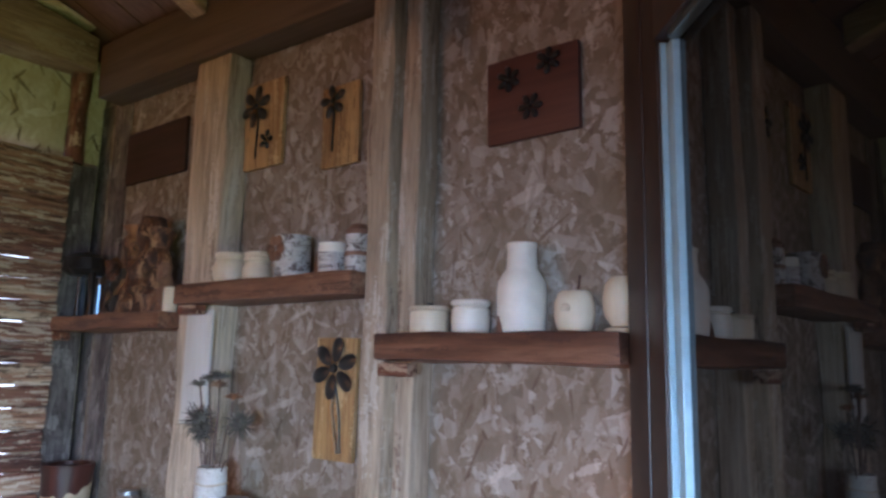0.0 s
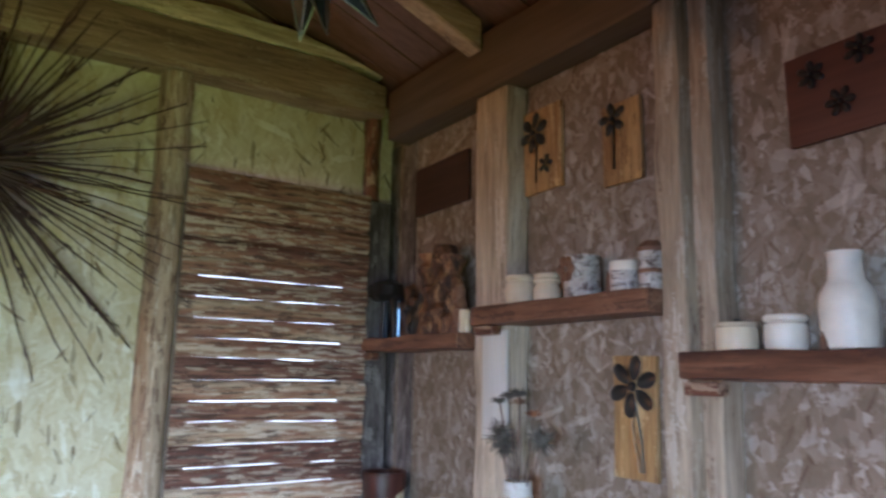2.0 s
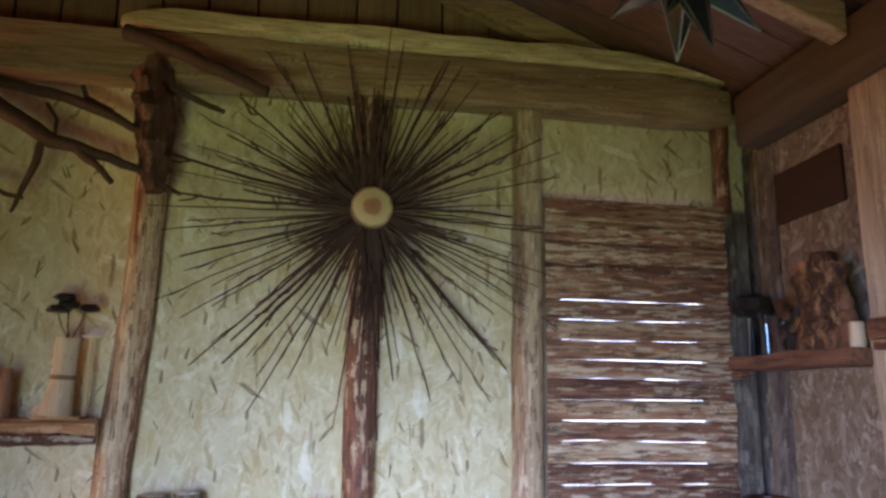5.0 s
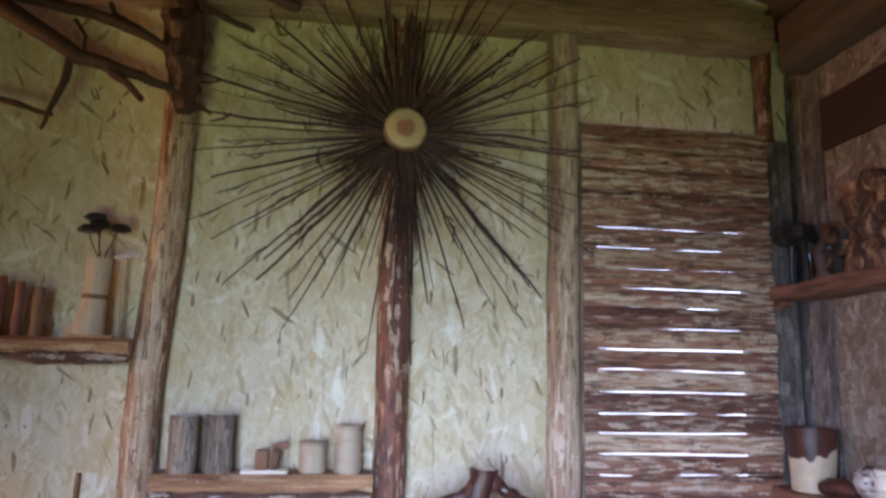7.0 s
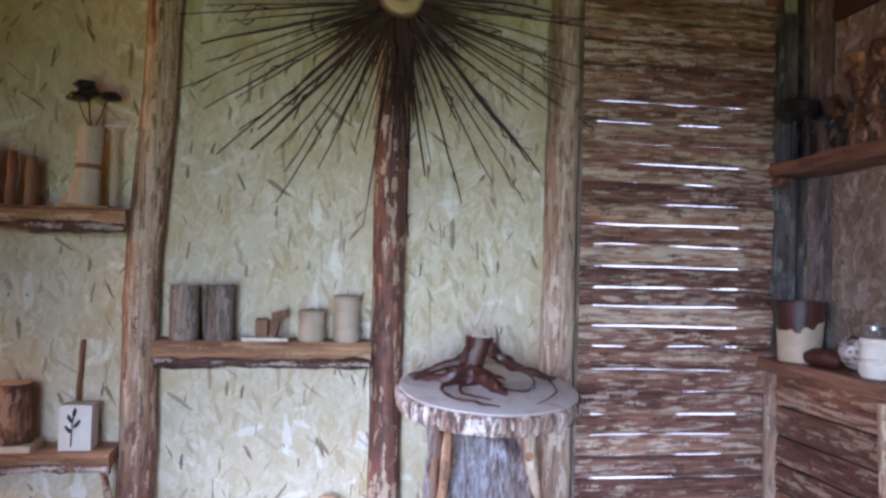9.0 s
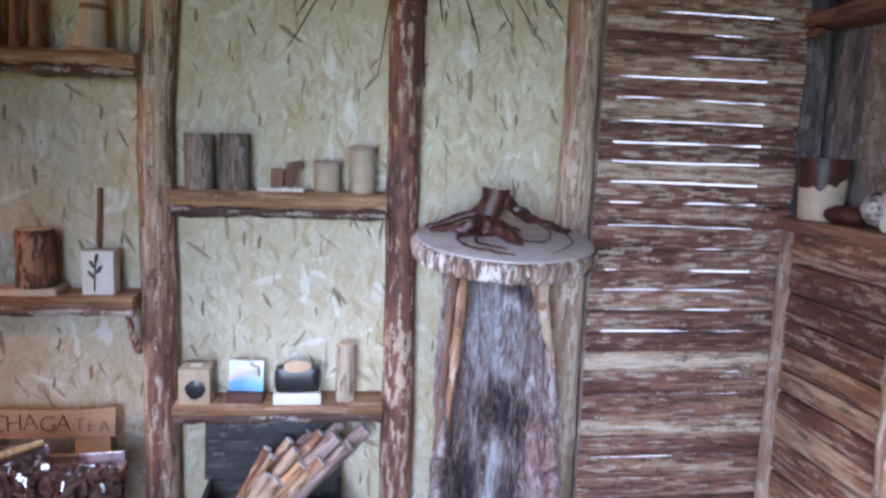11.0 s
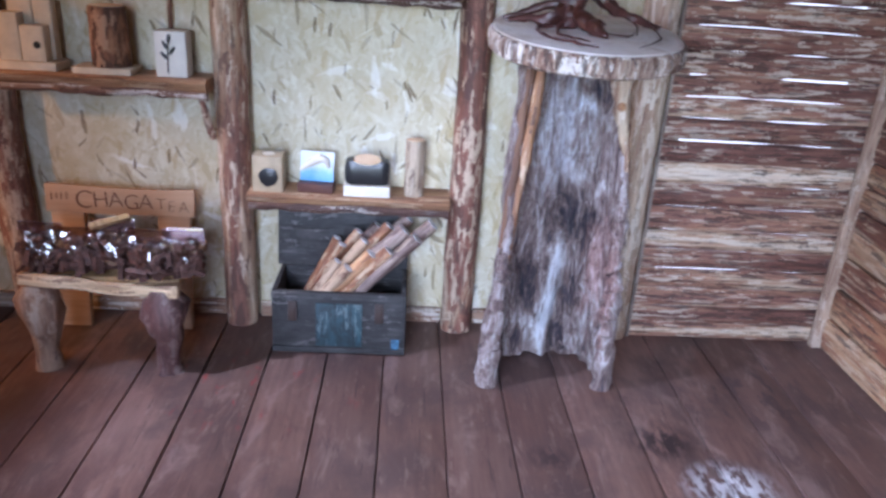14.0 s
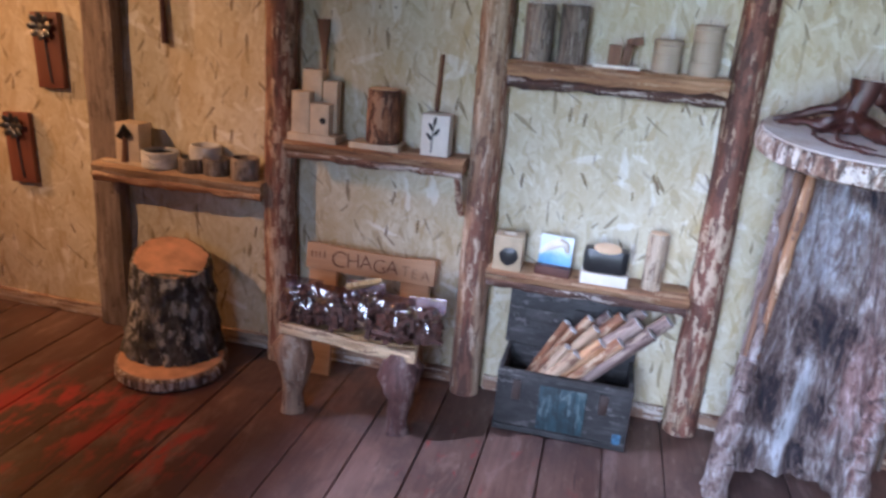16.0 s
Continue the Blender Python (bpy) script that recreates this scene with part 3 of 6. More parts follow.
def wall_sheet(axis, at, depth, u, z, holes=()):
    """A wall with thickness and real openings: the plane axis = at, going back by depth, from u[0] to u[1] and z[0] to z[1]."""
    us = sorted({*u, *[h[0] for h in holes], *[h[1] for h in holes]})
    zs = sorted({*z, *[h[2] for h in holes], *[h[3] for h in holes]})
    solid = {}
    for i in range(len(us) - 1):
        for k in range(len(zs) - 1):
            cu, cz = (us[i] + us[i + 1]) / 2, (zs[k] + zs[k + 1]) / 2
            solid[i, k] = not any(h[0] < cu < h[1] and h[2] < cz < h[3] for h in holes)
    bm = bmesh.new()
    cache = {}

    def vert(a, b, back):
        key = (round(a, 5), round(b, 5), back)
        if key not in cache:
            w = at + (depth if back else 0)
            cache[key] = bm.verts.new((w, a, b) if axis == "x" else (a, w, b))
        return cache[key]

    for (i, k), full in solid.items():
        if not full:
            continue
        a, b, c, d = us[i], us[i + 1], zs[k], zs[k + 1]
        for back in (0, 1):
            bm.faces.new([vert(a, c, back), vert(b, c, back), vert(b, d, back), vert(a, d, back)])
        for (di, dk), (p, q) in {(-1, 0): ((a, c), (a, d)), (1, 0): ((b, c), (b, d)), (0, -1): ((a, c), (b, c)), (0, 1): ((a, d), (b, d))}.items():
            if not solid.get((i + di, k + dk), False):
                bm.faces.new([vert(*p, 0), vert(*q, 0), vert(*q, 1), vert(*p, 1)])
    return bm


def structure(name, bm, material, label, category="wall", smooth=False):
    return tagged(link(name, bm, material, None, "", smooth), label, category, kind="structure")


# ---- the hut ----
SOUTH, EAST, RIDGE_Y, EAVE, RISE = -6.2, 3.85, -3.05, 2.729, 0.41
ridge = EAVE - RISE * RIDGE_Y

west = structure("wall_west", wall_sheet("x", 0.0, -0.12, (SOUTH, 0.12), (-0.06, 2.775), [(-0.84, -0.15, 0.0, 2.375)]), OSB_PALE,
                 "pale yellow strand board wall between peeled log posts")
north = structure("wall_north", wall_sheet("y", 0.0, 0.12, (0.0, EAST), (-0.06, 2.74), [(0.076, 0.098, 1.83, 1.936)]), OSB_BROWN,
                  "brown strand board wall with shelves and picture boards")
# unseen walls behind the viewpoint, kept dark so they bounce less light
structure("wall_east", wall_sheet("x", EAST, 0.12, (SOUTH, 0.12), (-0.06, 2.8), [(-2.85, -1.55, 0.0, 2.1), (-4.15, -3.15, 0.85, 1.95)]), DARK_BOARD,
          "unseen dark board wall with the open doorway and an added window")
structure("wall_south", wall_sheet("y", SOUTH, -0.12, (-0.12, EAST + 0.12), (-0.06, 3.4)), DARK_BOARD, "unseen plain dark board end wall")


def ceiling():
    bm = bmesh.new()
    for side, (ya, za, yb, zb) in enumerate(((0.25, EAVE - RISE * 0.25 + 0.07, RIDGE_Y, ridge + 0.07), (RIDGE_Y, ridge + 0.07, SOUTH - 0.2, ridge + 0.07 - RISE * (RIDGE_Y - SOUTH + 0.2)))):
        x = -0.3
        while x < EAST + 0.3:
            w = random.uniform(0.13, 0.17)
            lift = random.uniform(0, 0.008)
            vs = [bm.verts.new((xx, yy, zz + lift + up)) for up in (0, 0.025) for xx, yy, zz in ((x, ya, za), (x + w - 0.006, ya, za), (x + w - 0.006, yb, zb), (x, yb, zb))]
            for q in ((0, 1, 2, 3), (4, 5, 6, 7), (0, 1, 5, 4), (1, 2, 6, 5), (2, 3, 7, 6), (3, 0, 4, 7)):
                bm.faces.new([vs[i] for i in q])
            x += w
    # a closed skin above the boards
    for ya, za, yb, zb in ((0.3, EAVE - RISE * 0.3 + 0.12, RIDGE_Y, ridge + 0.12), (RIDGE_Y, ridge + 0.12, SOUTH - 0.25, ridge + 0.12 - RISE * (RIDGE_Y - SOUTH + 0.25))):
        bm.faces.new([bm.verts.new(p) for p in ((-0.35, ya, za), (EAST + 0.4, ya, za), (EAST + 0.4, yb, zb), (-0.35, yb, zb))])
    return structure("ceiling", bm, ROOF, "dark brown sloping board ceiling on rafters", "ceiling")


ceiling()


def rafter(x, end):
    """A rafter leaning on the north or the south wall plate."""
    w = 0.075
    bm = bmesh.new()
    ya, yb = (-0.103, RIDGE_Y) if end == "north" else (SOUTH + 0.05, RIDGE_Y)
    za = EAVE - 0.045 - RISE * ya if end == "north" else ridge - RISE * (RIDGE_Y - ya) - 0.045
    zb = ridge - 0.045
    vs = [bm.verts.new((x + dx, yy, zz + dz)) for yy, zz in ((ya, za), (yb, zb)) for dx, dz in ((0, 0), (w, 0), (w, 0.11), (0, 0.11))]
    for q in ((0, 1, 2, 3), (4, 5, 6, 7), (0, 1, 5, 4), (1, 2, 6, 5), (2, 3, 7, 6), (3, 0, 4, 7)):
        bm.faces.new([vs[i] for i in q])
    bmesh.ops.bevel(bm, geom=bm.edges[:], offset=0.005, segments=1, affect="EDGES")
    return structure("rafter", bm, BEAM, "sawn brown roof rafter", "rafter")


for x in (-0.082, 0.68, 1.365, 2.0, 2.65, 3.3):
    rafter(x, "north")
    rafter(x, "south")

def under_roof(bm, drop=0.0):
    """Cuts the top of a beam off along the slope of the roof near the north wall."""
    for v in bm.verts:
        v.co.z = min(v.co.z, 2.793 - 0.27 * v.co.y - drop)
    return bm


structure("wall_plate_west", under_roof(cuboid(0.002, 0.12, SOUTH, -0.104, 2.690, 2.860, 0.008, 24, 0.008), 0.01), BEAM, "thick sawn beam along the top of the wall", "beam", True)


def top_log():
    bm = cuboid(-0.004, 0.125, -2.32, -0.12, 2.864, 2.948, 0.022, 26, 0.014)
    for v in bm.verts:
        end = min(1.0, max(0.0, (v.co.y + 2.32) / 0.16))
        v.co.z = 2.864 + max(0.0, v.co.z - 2.864) * (0.35 + 0.65 * math.sqrt(end))
    return structure("top_log_west", under_roof(bm, -0.022), BEAM_PALE, "pale debarked half log lying on the wall beam", "beam", True)


top_log()
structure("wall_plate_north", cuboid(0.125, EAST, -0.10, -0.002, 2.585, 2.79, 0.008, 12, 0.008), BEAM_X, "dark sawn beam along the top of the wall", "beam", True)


def gable():
    """Upright boards that close the west gable above the log."""
    top_ob = tagged(new("gable_west"), "upright brown gable boards under the roof", "wall", kind="structure")
    y = SOUTH
    while y < 0.1:
        w = random.uniform(0.15, 0.19)
        ym = y + w / 2
        top = ridge + 0.05 - RISE * abs(ym - RIDGE_Y)
        if top > 2.84:
            part("gable_board", cuboid(-0.115, -0.088, y + 0.004, y + w - 0.005, 2.78, top, 0.003), GABLE, top_ob)
        y += w
    part("gable_sheathing", cuboid(-0.15, -0.13, SOUTH, 0.1, 2.76, 3.05, 0), ROOF, top_ob)
    bm = bmesh.new()
    for x in (-0.16, EAST + 0.06):
        bm.faces.new([bm.verts.new(p) for p in ((x, SOUTH, 2.7), (x, 0.1, 2.7), (x, RIDGE_Y, ridge + 0.1))])
    structure("gable_backing", bm, ROOF, "outer gable sheathing", "wall")


gable()

# outside, beyond the slits
bm = bmesh.new()
bm.faces.new([bm.verts.new(p) for p in ((-2.2, -4.0, -2.5), (-2.2, 3.0, -2.5), (-2.2, 3.0, 5.0), (-2.2, -4.0, 5.0))])
structure("backdrop_west", bm, DISTANCE, "bright daylight beyond the wall slits", "backdrop")
# glowing card set inside the crack in place of the daylight behind
bm = bmesh.new()
bm.faces.new([bm.verts.new(p) for p in ((0.0765, 0.001, 1.8305), (0.0975, 0.001, 1.8305), (0.0975, 0.001, 1.9355), (0.0765, 0.001, 1.9355))])
structure("backdrop_north", bm, glow("blue_distance", (0.35, 0.68, 1.0), 1.4), "glowing bluish card for the daylight in the wall crack", "backdrop")


# ---- posts ----
def log_post(ys, r, z1, material, label, x=0.05):
    """A slightly bent log; ys are its places along the wall at even heights."""
    pts = []
    for i in range(30):
        f = i / 29 * (len(ys) - 1)
        k = min(int(f), len(ys) - 2)
        g = (f - k) * (f - k) * (3 - 2 * (f - k))
        pts.append((x, ys[k] * (1 - g) + ys[k + 1] * g, z1 * i / 29))
    return structure("log_post", tube(pts, [r * (1.06 - 0.10 * i / 29 + 0.05 * noise.noise(Vector((i * 0.35, ys[0] * 9, 2)))) for i in range(30)], 16, 0.10, 9.0), material, label, "post", True)


log_post((-2.935, -2.955, -2.955, -2.93, -2.92), 0.055, 2.688, LOG_RED, "reddish peeled log post with bark patches")
log_post((-2.222, -2.224, -2.228, -2.192, -2.180), 0.052, 2.688, LOG, "peeled log post with brown bark stripes")
log_post((-1.462, -1.464, -1.467, -1.470, -1.472), 0.052, 2.688, LOG_RED, "reddish peeled log post with flaking bark")
log_post((-0.90, -0.898, -0.895, -0.892, -0.89), 0.056, 2.688, LOG_PALE, "pale peeled log post beside the slab shutter")
structure("square_post", cuboid(0.002, 0.066, -3.722, -3.600, 0, 2.688, 0.010, 18, 0.012), GREY_POST, "grey weathered square post", "post", True)
structure("corner_log", tube(line((0.035, -0.115, 2.36), (0.035, -0.115, 2.70), 8, 0.006), [0.034, 0.032, 0.033, 0.032, 0.031, 0.033, 0.036, 0.035], 12, 0.15), LOG_RED, "short bark log in the upper corner", "post", True)

structure("corner_strip", cuboid(0.003, 0.058, -0.137, -0.034, 0.0, 2.355, 0.004), GREY, "grey weathered strip beside the shutter", "trim", True)
structure("post_north_corner", cuboid(0.006, 0.074, -0.008, -0.001, 1.145, 2.60, 0.004), GREY, "grey weathered corner board", "post", True)
structure("post_north_board", cuboid(0.100, 0.205, -0.008, -0.001, 1.145, 2.585, 0.004), GREY, "grey weathered board beside a crack", "post", True)
structure("post_north_middle", cuboid(0.700, 0.862, -0.085, -0.002, 1.15, 2.585, 0.012, 14, 0.010), BEAM_Z, "rough sawn pale post", "post", True)
structure("post_north_double", cuboid(1.450, 1.522, -0.105, -0.002, 1.15, 2.585, 0.012, 14, 0.012), BEAM_Z, "rough sawn pale post with knots", "post", True)
structure("post_north_side", cuboid(1.525, 1.580, -0.072, -0.002, 1.15, 2.585, 0.006, 14, 0.006), BEAM_Z, "narrow sawn board beside a post", "post", True)
structure("whitened_strip", cuboid(0.762, 0.880, -0.097, -0.087, 1.50, 1.815, 0.003, 4, 0.003), WHITE_BOARD, "whitened board nailed to the post", "trim", True)

# ---- slab shutter in the west wall ----
def slab_shutter():
    top = tagged(new("slab_shutter"), "shutter of horizontal bark slabs with light between them", "shutter", kind="structure")
    bounds = [0.0, 0.062, 0.128, 0.202, 0.276, 0.348, 0.419, 0.504, 0.584, 0.657, 0.733, 0.807, 0.875, 0.944, 1.022, 1.094, 1.175, 1.240,
              1.308, 1.373, 1.444, 1.516, 1.586, 1.656, 1.730, 1.793, 1.863, 1.933, 2.001, 2.066, 2.140, 2.215, 2.290, 2.372]
    seeds = [random.random() * 100 for _ in bounds]

    def gap(i):
        s = seeds[i]
        wide = random.uniform(0.55, 1.0) if 0.1 < bounds[i] < 2.03 else 0.0
        return lambda u: 0.0021 * wide * (1.0 if bounds[i] > 1.0 else 1.4) * max(0.0, min(1.0, 0.75 + 3.2 * noise.noise(Vector((u * 5.5, s, 0)))))

    gaps = [gap(i) for i in range(len(bounds))]

    def wave(i):
        s = seeds[i]
        return lambda u: bounds[i] + (0.005 * noise.noise(Vector((u * 2.6, s, 7))) if 0 < i < len(bounds) - 1 else 0.0)

    waves = [wave(i) for i in range(len(bounds))]
    for i in range(len(bounds) - 1):
        lo = lambda u, i=i: waves[i](u) + gaps[i](u)
        hi = lambda u, i=i: waves[i + 1](u) - gaps[i + 1](u) - 0.0006
        ob = part("slab", slab(0.70 + random.uniform(0, 0.012), 0.07, random.uniform(0.020, 0.027), "y", lo, hi, 48), SLAB_Y, top)
        ob.location = (0.052 + random.uniform(0, 0.006), -0.842, 0.0)
    part("edge_lath", cuboid(0.070, 0.084, -0.8435, -0.8330, 0.0, 2.372, 0.003, 10, 0.002), GREY_POST, top, "thin grey edge lath")
    for y in (-0.80, -0.19):
        part("batten", cuboid(0.012, 0.050, y - 0.03, y + 0.03, 0.0, 2.36, 0.004), BEAM_Z, top)


slab_shutter()


# ---- slab-clad lower part of the north wall, with its ledge ----
def slab_cladding():
    top = tagged(new("slab_cladding"), "low wall of horizontal bark slabs under the ledge", "cladding", kind="structure")
    bounds = [0.0, 0.125, 0.245, 0.36, 0.455, 0.535, 0.615, 0.70, 0.79, 0.885, 0.985, 1.098]
    for i in range(len(bounds) - 1):
        s = random.random() * 90
        lo = lambda u, i=i, s=s: bounds[i] + 0.005 + (0.008 * noise.noise(Vector((u * 2.0, s, 0))) if i else 0)
        hi = lambda u, i=i, s=s: bounds[i + 1] - 0.005 + (0.008 * noise.noise(Vector((u * 2.0, s + 9, 4))) if i < len(bounds) - 2 else 0)
        ob = part("slab", slab(2.0, 0.1, random.uniform(0.020, 0.026), "x", lo, hi, 40, 0.72), SLAB_X, top)
        ob.location = (0.1125, -0.112, 0.0)
    part("backing", cuboid(0.06, 2.10, -0.110, -0.002, 0.0, 1.098, 0), ROOF, top)
    part("corner_batten", cuboid(0.086, 0.112, -0.168, -0.112, 0.0, 1.098, 0.005, 8, 0.003), BURL, top, "tan corner batten")
    part("upright_log", tube(line((0.735, -0.175, 0.0), (0.70, -0.175, 1.098), 14, 0.01), [0.045] * 14, 12, 0.12), LOG, top, "tan peeled upright log")


slab_cladding()
structure("ledge_north", cuboid(0.045, 2.10, -0.185, -0.002, 1.10, 1.142, 0.006, 14, 0.006), SHELF_A, "red-brown plank ledge above the slab cladding", "shelf", True)


# ---- floor ----
def floor():
    top = tagged(new("floor"), "worn reddish-brown floor boards with dark joints", "floor", kind="structure")
    part("subfloor", cuboid(-0.1, EAST + 0.1, SOUTH - 0.1, 0.1, -0.08, -0.024, 0), ROOF, top)
    y = 0.156
    while y > SOUTH:
        w = 0.187
        bm = cuboid(-0.10, EAST, y - w + random.uniform(0.003, 0.006), min(y, 0.10), -0.024, 0.0, 0.004, 6, 0.002)
        for v in bm.verts:
            v.co.z = min(v.co.z, 0.0)
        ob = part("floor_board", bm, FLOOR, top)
        y -= w


floor()


def baseboard(y0, y1):
    structure("baseboard", cuboid(0.002, 0.022, y0, y1, 0.0, 0.055, 0.004, 4, 0.003), BASE_WOOD, "pale rough baseboard strip", "baseboard", True)


for y0, y1 in ((-6.2, -3.70), (-3.58, -2.995), (-2.875, -2.282), (-2.163, -1.52), (-1.405, -0.96)):
    baseboard(y0, y1)


# ---- shelves ----
def shelf_west(y0, y1, z0, z1, depth, label, board=SHELF_B, edge=EDGE_BARK):
    """A live-edge plank between two posts, with a wavy bark front."""
    t = thing("shelf", pose(0, y0, z0), label, "shelf", "plank shelves on the pale wall")
    bm = bmesh.new()
    n, seed = 26, random.random() * 60
    length, h = y1 - y0, z1 - z0
    rows = []
    for i in range(n):
        u = length * i / (n - 1)
        d = depth + 0.012 * noise.noise(Vector((u * 4, seed, 0)))
        b = 0.006 * noise.noise(Vector((u * 7, seed, 5)))
        prof = [(0.003, 0.0), (0.003, h), (d - 0.014, h), (d, h * 0.80), (d - 0.006 + b, h * 0.55), (d - 0.012 + b, h * 0.3), (d - 0.026 + 2 * b, 0.0)]
        rows.append([bm.verts.new((x, u, z)) for x, z in prof])
    m = len(rows[0])
    for a, b in zip(rows, rows[1:]):
        for k in range(m):
            bm.faces.new((a[k], a[(k + 1) % m], b[(k + 1) % m], b[k]))
    bm.faces.new(rows[0])
    bm.faces.new(rows[-1][::-1])
    part("plank", bm, board, t)
    pts = [(depth - 0.026 + 0.004 * noise.noise(Vector((i * 0.6, seed, 1))), length * (0.004 + 0.992 * i / 23), -0.004 + 0.004 * noise.noise(Vector((i * 0.5, seed, 9)))) for i in range(24)]
    part("bark_edge", tube(pts, [0.017 + 0.007 * noise.noise(Vector((i * 0.45, seed, 3))) for i in range(24)], 9, 0.4, 26), edge, t, "flaking bark edge")
    return t


shelf_west(-2.895, -2.278, 0.812, 0.853, 0.155, "live-edge plank shelf between log posts")
shelf_west(-2.172, -1.520, 1.121, 1.182, 0.145, "thick plank shelf with a barky front edge")
shelf_west(-2.172, -1.518, 0.464, 0.504, 0.150, "plank shelf above the open crate")
shelf_west(-2.885, -2.262, 1.520, 1.575, 0.145, "dark-edged plank shelf between log posts")
shelf_west(-3.655, -2.985, 0.640, 0.688, 0.155, "pale plank shelf resting on the square post", SHELF_PALE, SHELF_B)


t = thing("bracket", pose(0, 0, 0), "dark red stick bracket under the shelf end", "bracket")
part("stick", tube(line((0.055, -2.290, 0.655), (0.125, -2.300, 0.79), 5, 0.004), [0.010, 0.012, 0.012, 0.011, 0.010], 8, 0.15), LOG_RED, t)


def shelf_north(x0, x1, z0, z1, depth, label, block):
    t = thing("shelf", pose(x0, 0, z0), label, "shelf", "plank shelves on the brown wall")
    bm = cuboid(0, x1 - x0, -depth, -0.003, 0, z1 - z0, 0.007, 16, 0.007)
    part("plank", bm, SHELF_A, t)
    if block is not None:
        part("support_block", cuboid(block, block + 0.085, -depth + 0.01, -0.105 if block < 0.2 else -0.01, -0.03, -0.002, 0.006, 3, 0.005), SLAB_X, t, "small split wood support")
    return t


shelf_north(1.530, 2.098, 1.680, 1.738, 0.150, "red-brown plank shelf with turned wooden vessels", 0.004)
shelf_north(0.772, 1.456, 1.832, 1.886, 0.150, "dark red-brown plank shelf with small jars", 0.004)
shelf_north(0.022, 0.705, 1.766, 1.814, 0.150, "red-brown corner plank shelf", 0.02)


# ---- turned vessels on the brown wall ----
TOP1, TOP2, TOP3, LEDGE = 1.738, 1.886, 1.814, 1.142
j = thing("jar", pose(1.620, -0.07, TOP1), "pale turned wooden jar with a flat lid on the shelf", "jar")
part("body", lathe([(0, 0), (0.036, 0), (0.042, 0.004), (0.0435, 0.025), (0.043, 0.047), (0.041, 0.051), (0, 0.051)]), TURNED, j)
part("lid", lathe([(0, 0.0515), (0.044, 0.0515), (0.046, 0.056), (0.043, 0.062), (0, 0.063)]), TURNED, j)
part("knob", lathe([(0, 0.063), (0.006, 0.063), (0.007, 0.069), (0, 0.072)], 12), BLACK, j)
j = thing("jar", pose(1.730, -0.07, TOP1), "white turned wooden jar with a rounded rim", "jar")
part("body", lathe([(0, 0), (0.034, 0), (0.040, 0.008), (0.0415, 0.030), (0.040, 0.052), (0.034, 0.058), (0, 0.058)]), WHITE, j)
part("lid", lathe([(0, 0.0585), (0.038, 0.0585), (0.042, 0.062), (0.042, 0.068), (0.038, 0.072), (0, 0.073)]), WHITE, j)
b = thing("bottle", pose(1.855, -0.07, TOP1), "tall white turned wooden bottle with a burnt stain", "bottle")
part("body", lathe([(0, 0), (0.040, 0), (0.047, 0.005), (0.050, 0.03), (0.051, 0.085), (0.048, 0.105), (0.039, 0.120), (0.032, 0.130), (0.030, 0.155), (0.030, 0.172), (0.032, 0.176), (0.031, 0.183), (0.025, 0.183), (0.023, 0.14), (0, 0.13)], 36), WHITE, b)
part("scorch", tube([(-0.026, -0.0425, 0.0), (-0.027, -0.0418, 0.018), (-0.030, -0.0402, 0.034)], [0.009, 0.006, 0.002], 8, 0.2), BROWN_BARK, b, "brown scorched knot")
e = thing("pot", pose(1.972, -0.07, TOP1), "egg-shaped pale wooden pot with a small stem", "pot")
part("body", lathe([(0, 0), (0.027, 0), (0.035, 0.012), (0.040, 0.034), (0.039, 0.056), (0.033, 0.075), (0.028, 0.080), (0.022, 0.079), (0.020, 0.06), (0, 0.05)]), TURNED, e)
part("stem", tube(line((0.0, 0.0, 0.05), (0.012, 0.0, 0.112), 5, 0.004), [0.002] * 5, 6), TWIG, e)
part("nub", lathe([(0, 0.04), (0.010, 0.042), (0.011, 0.05), (0.006, 0.056), (0, 0.057)], 12), TURNED, e).location = (0.0, -0.036, -0.002)
e = thing("pot", pose(2.070, -0.07, TOP1), "pale oval wooden pot on a foot beside the cabinet", "pot")
part("body", lathe([(0, 0.010), (0.022, 0.012), (0.034, 0.03), (0.038, 0.06), (0.033, 0.088), (0.020, 0.102), (0.012, 0.1), (0.01, 0.07), (0, 0.06)]), TURNED, e)
part("foot", lathe([(0, 0), (0.032, 0), (0.033, 0.006), (0.020, 0.010), (0, 0.0105)]), TURNED, e)

j = thing("jar", pose(0.925, -0.08, TOP2), "round cream wooden jar on the dark shelf", "jar")
part("body", lathe([(0, 0), (0.0352, 0), (0.0449, 0.012), (0.0484, 0.034), (0.0449, 0.058), (0.0378, 0.067), (0.0440, 0.073), (0.0449, 0.082), (0.0387, 0.086), (0.0352, 0.06), (0, 0.05)]), TURNED, j)
j = thing("jar", pose(1.040, -0.08, TOP2), "small cream jar with a grooved neck", "jar")
part("body", lathe([(0, 0), (0.0352, 0), (0.0405, 0.012), (0.0396, 0.036), (0.0334, 0.046), (0.0326, 0.050), (0.0387, 0.055), (0.0387, 0.062), (0.0334, 0.066), (0.0378, 0.070), (0.0378, 0.077), (0.0317, 0.079), (0.0299, 0.05), (0, 0.04)]), TURNED, j)
c = thing("birch_cup", pose(1.176, -0.08, TOP2), "birch bark cup with a dark carved flower", "cup")
part("body", lathe([(0, 0), (0.045, 0), (0.048, 0.005), (0.047, 0.110), (0.043, 0.110), (0.041, 0.02), (0, 0.018)], 28, None, 0.03), BIRCH, c)
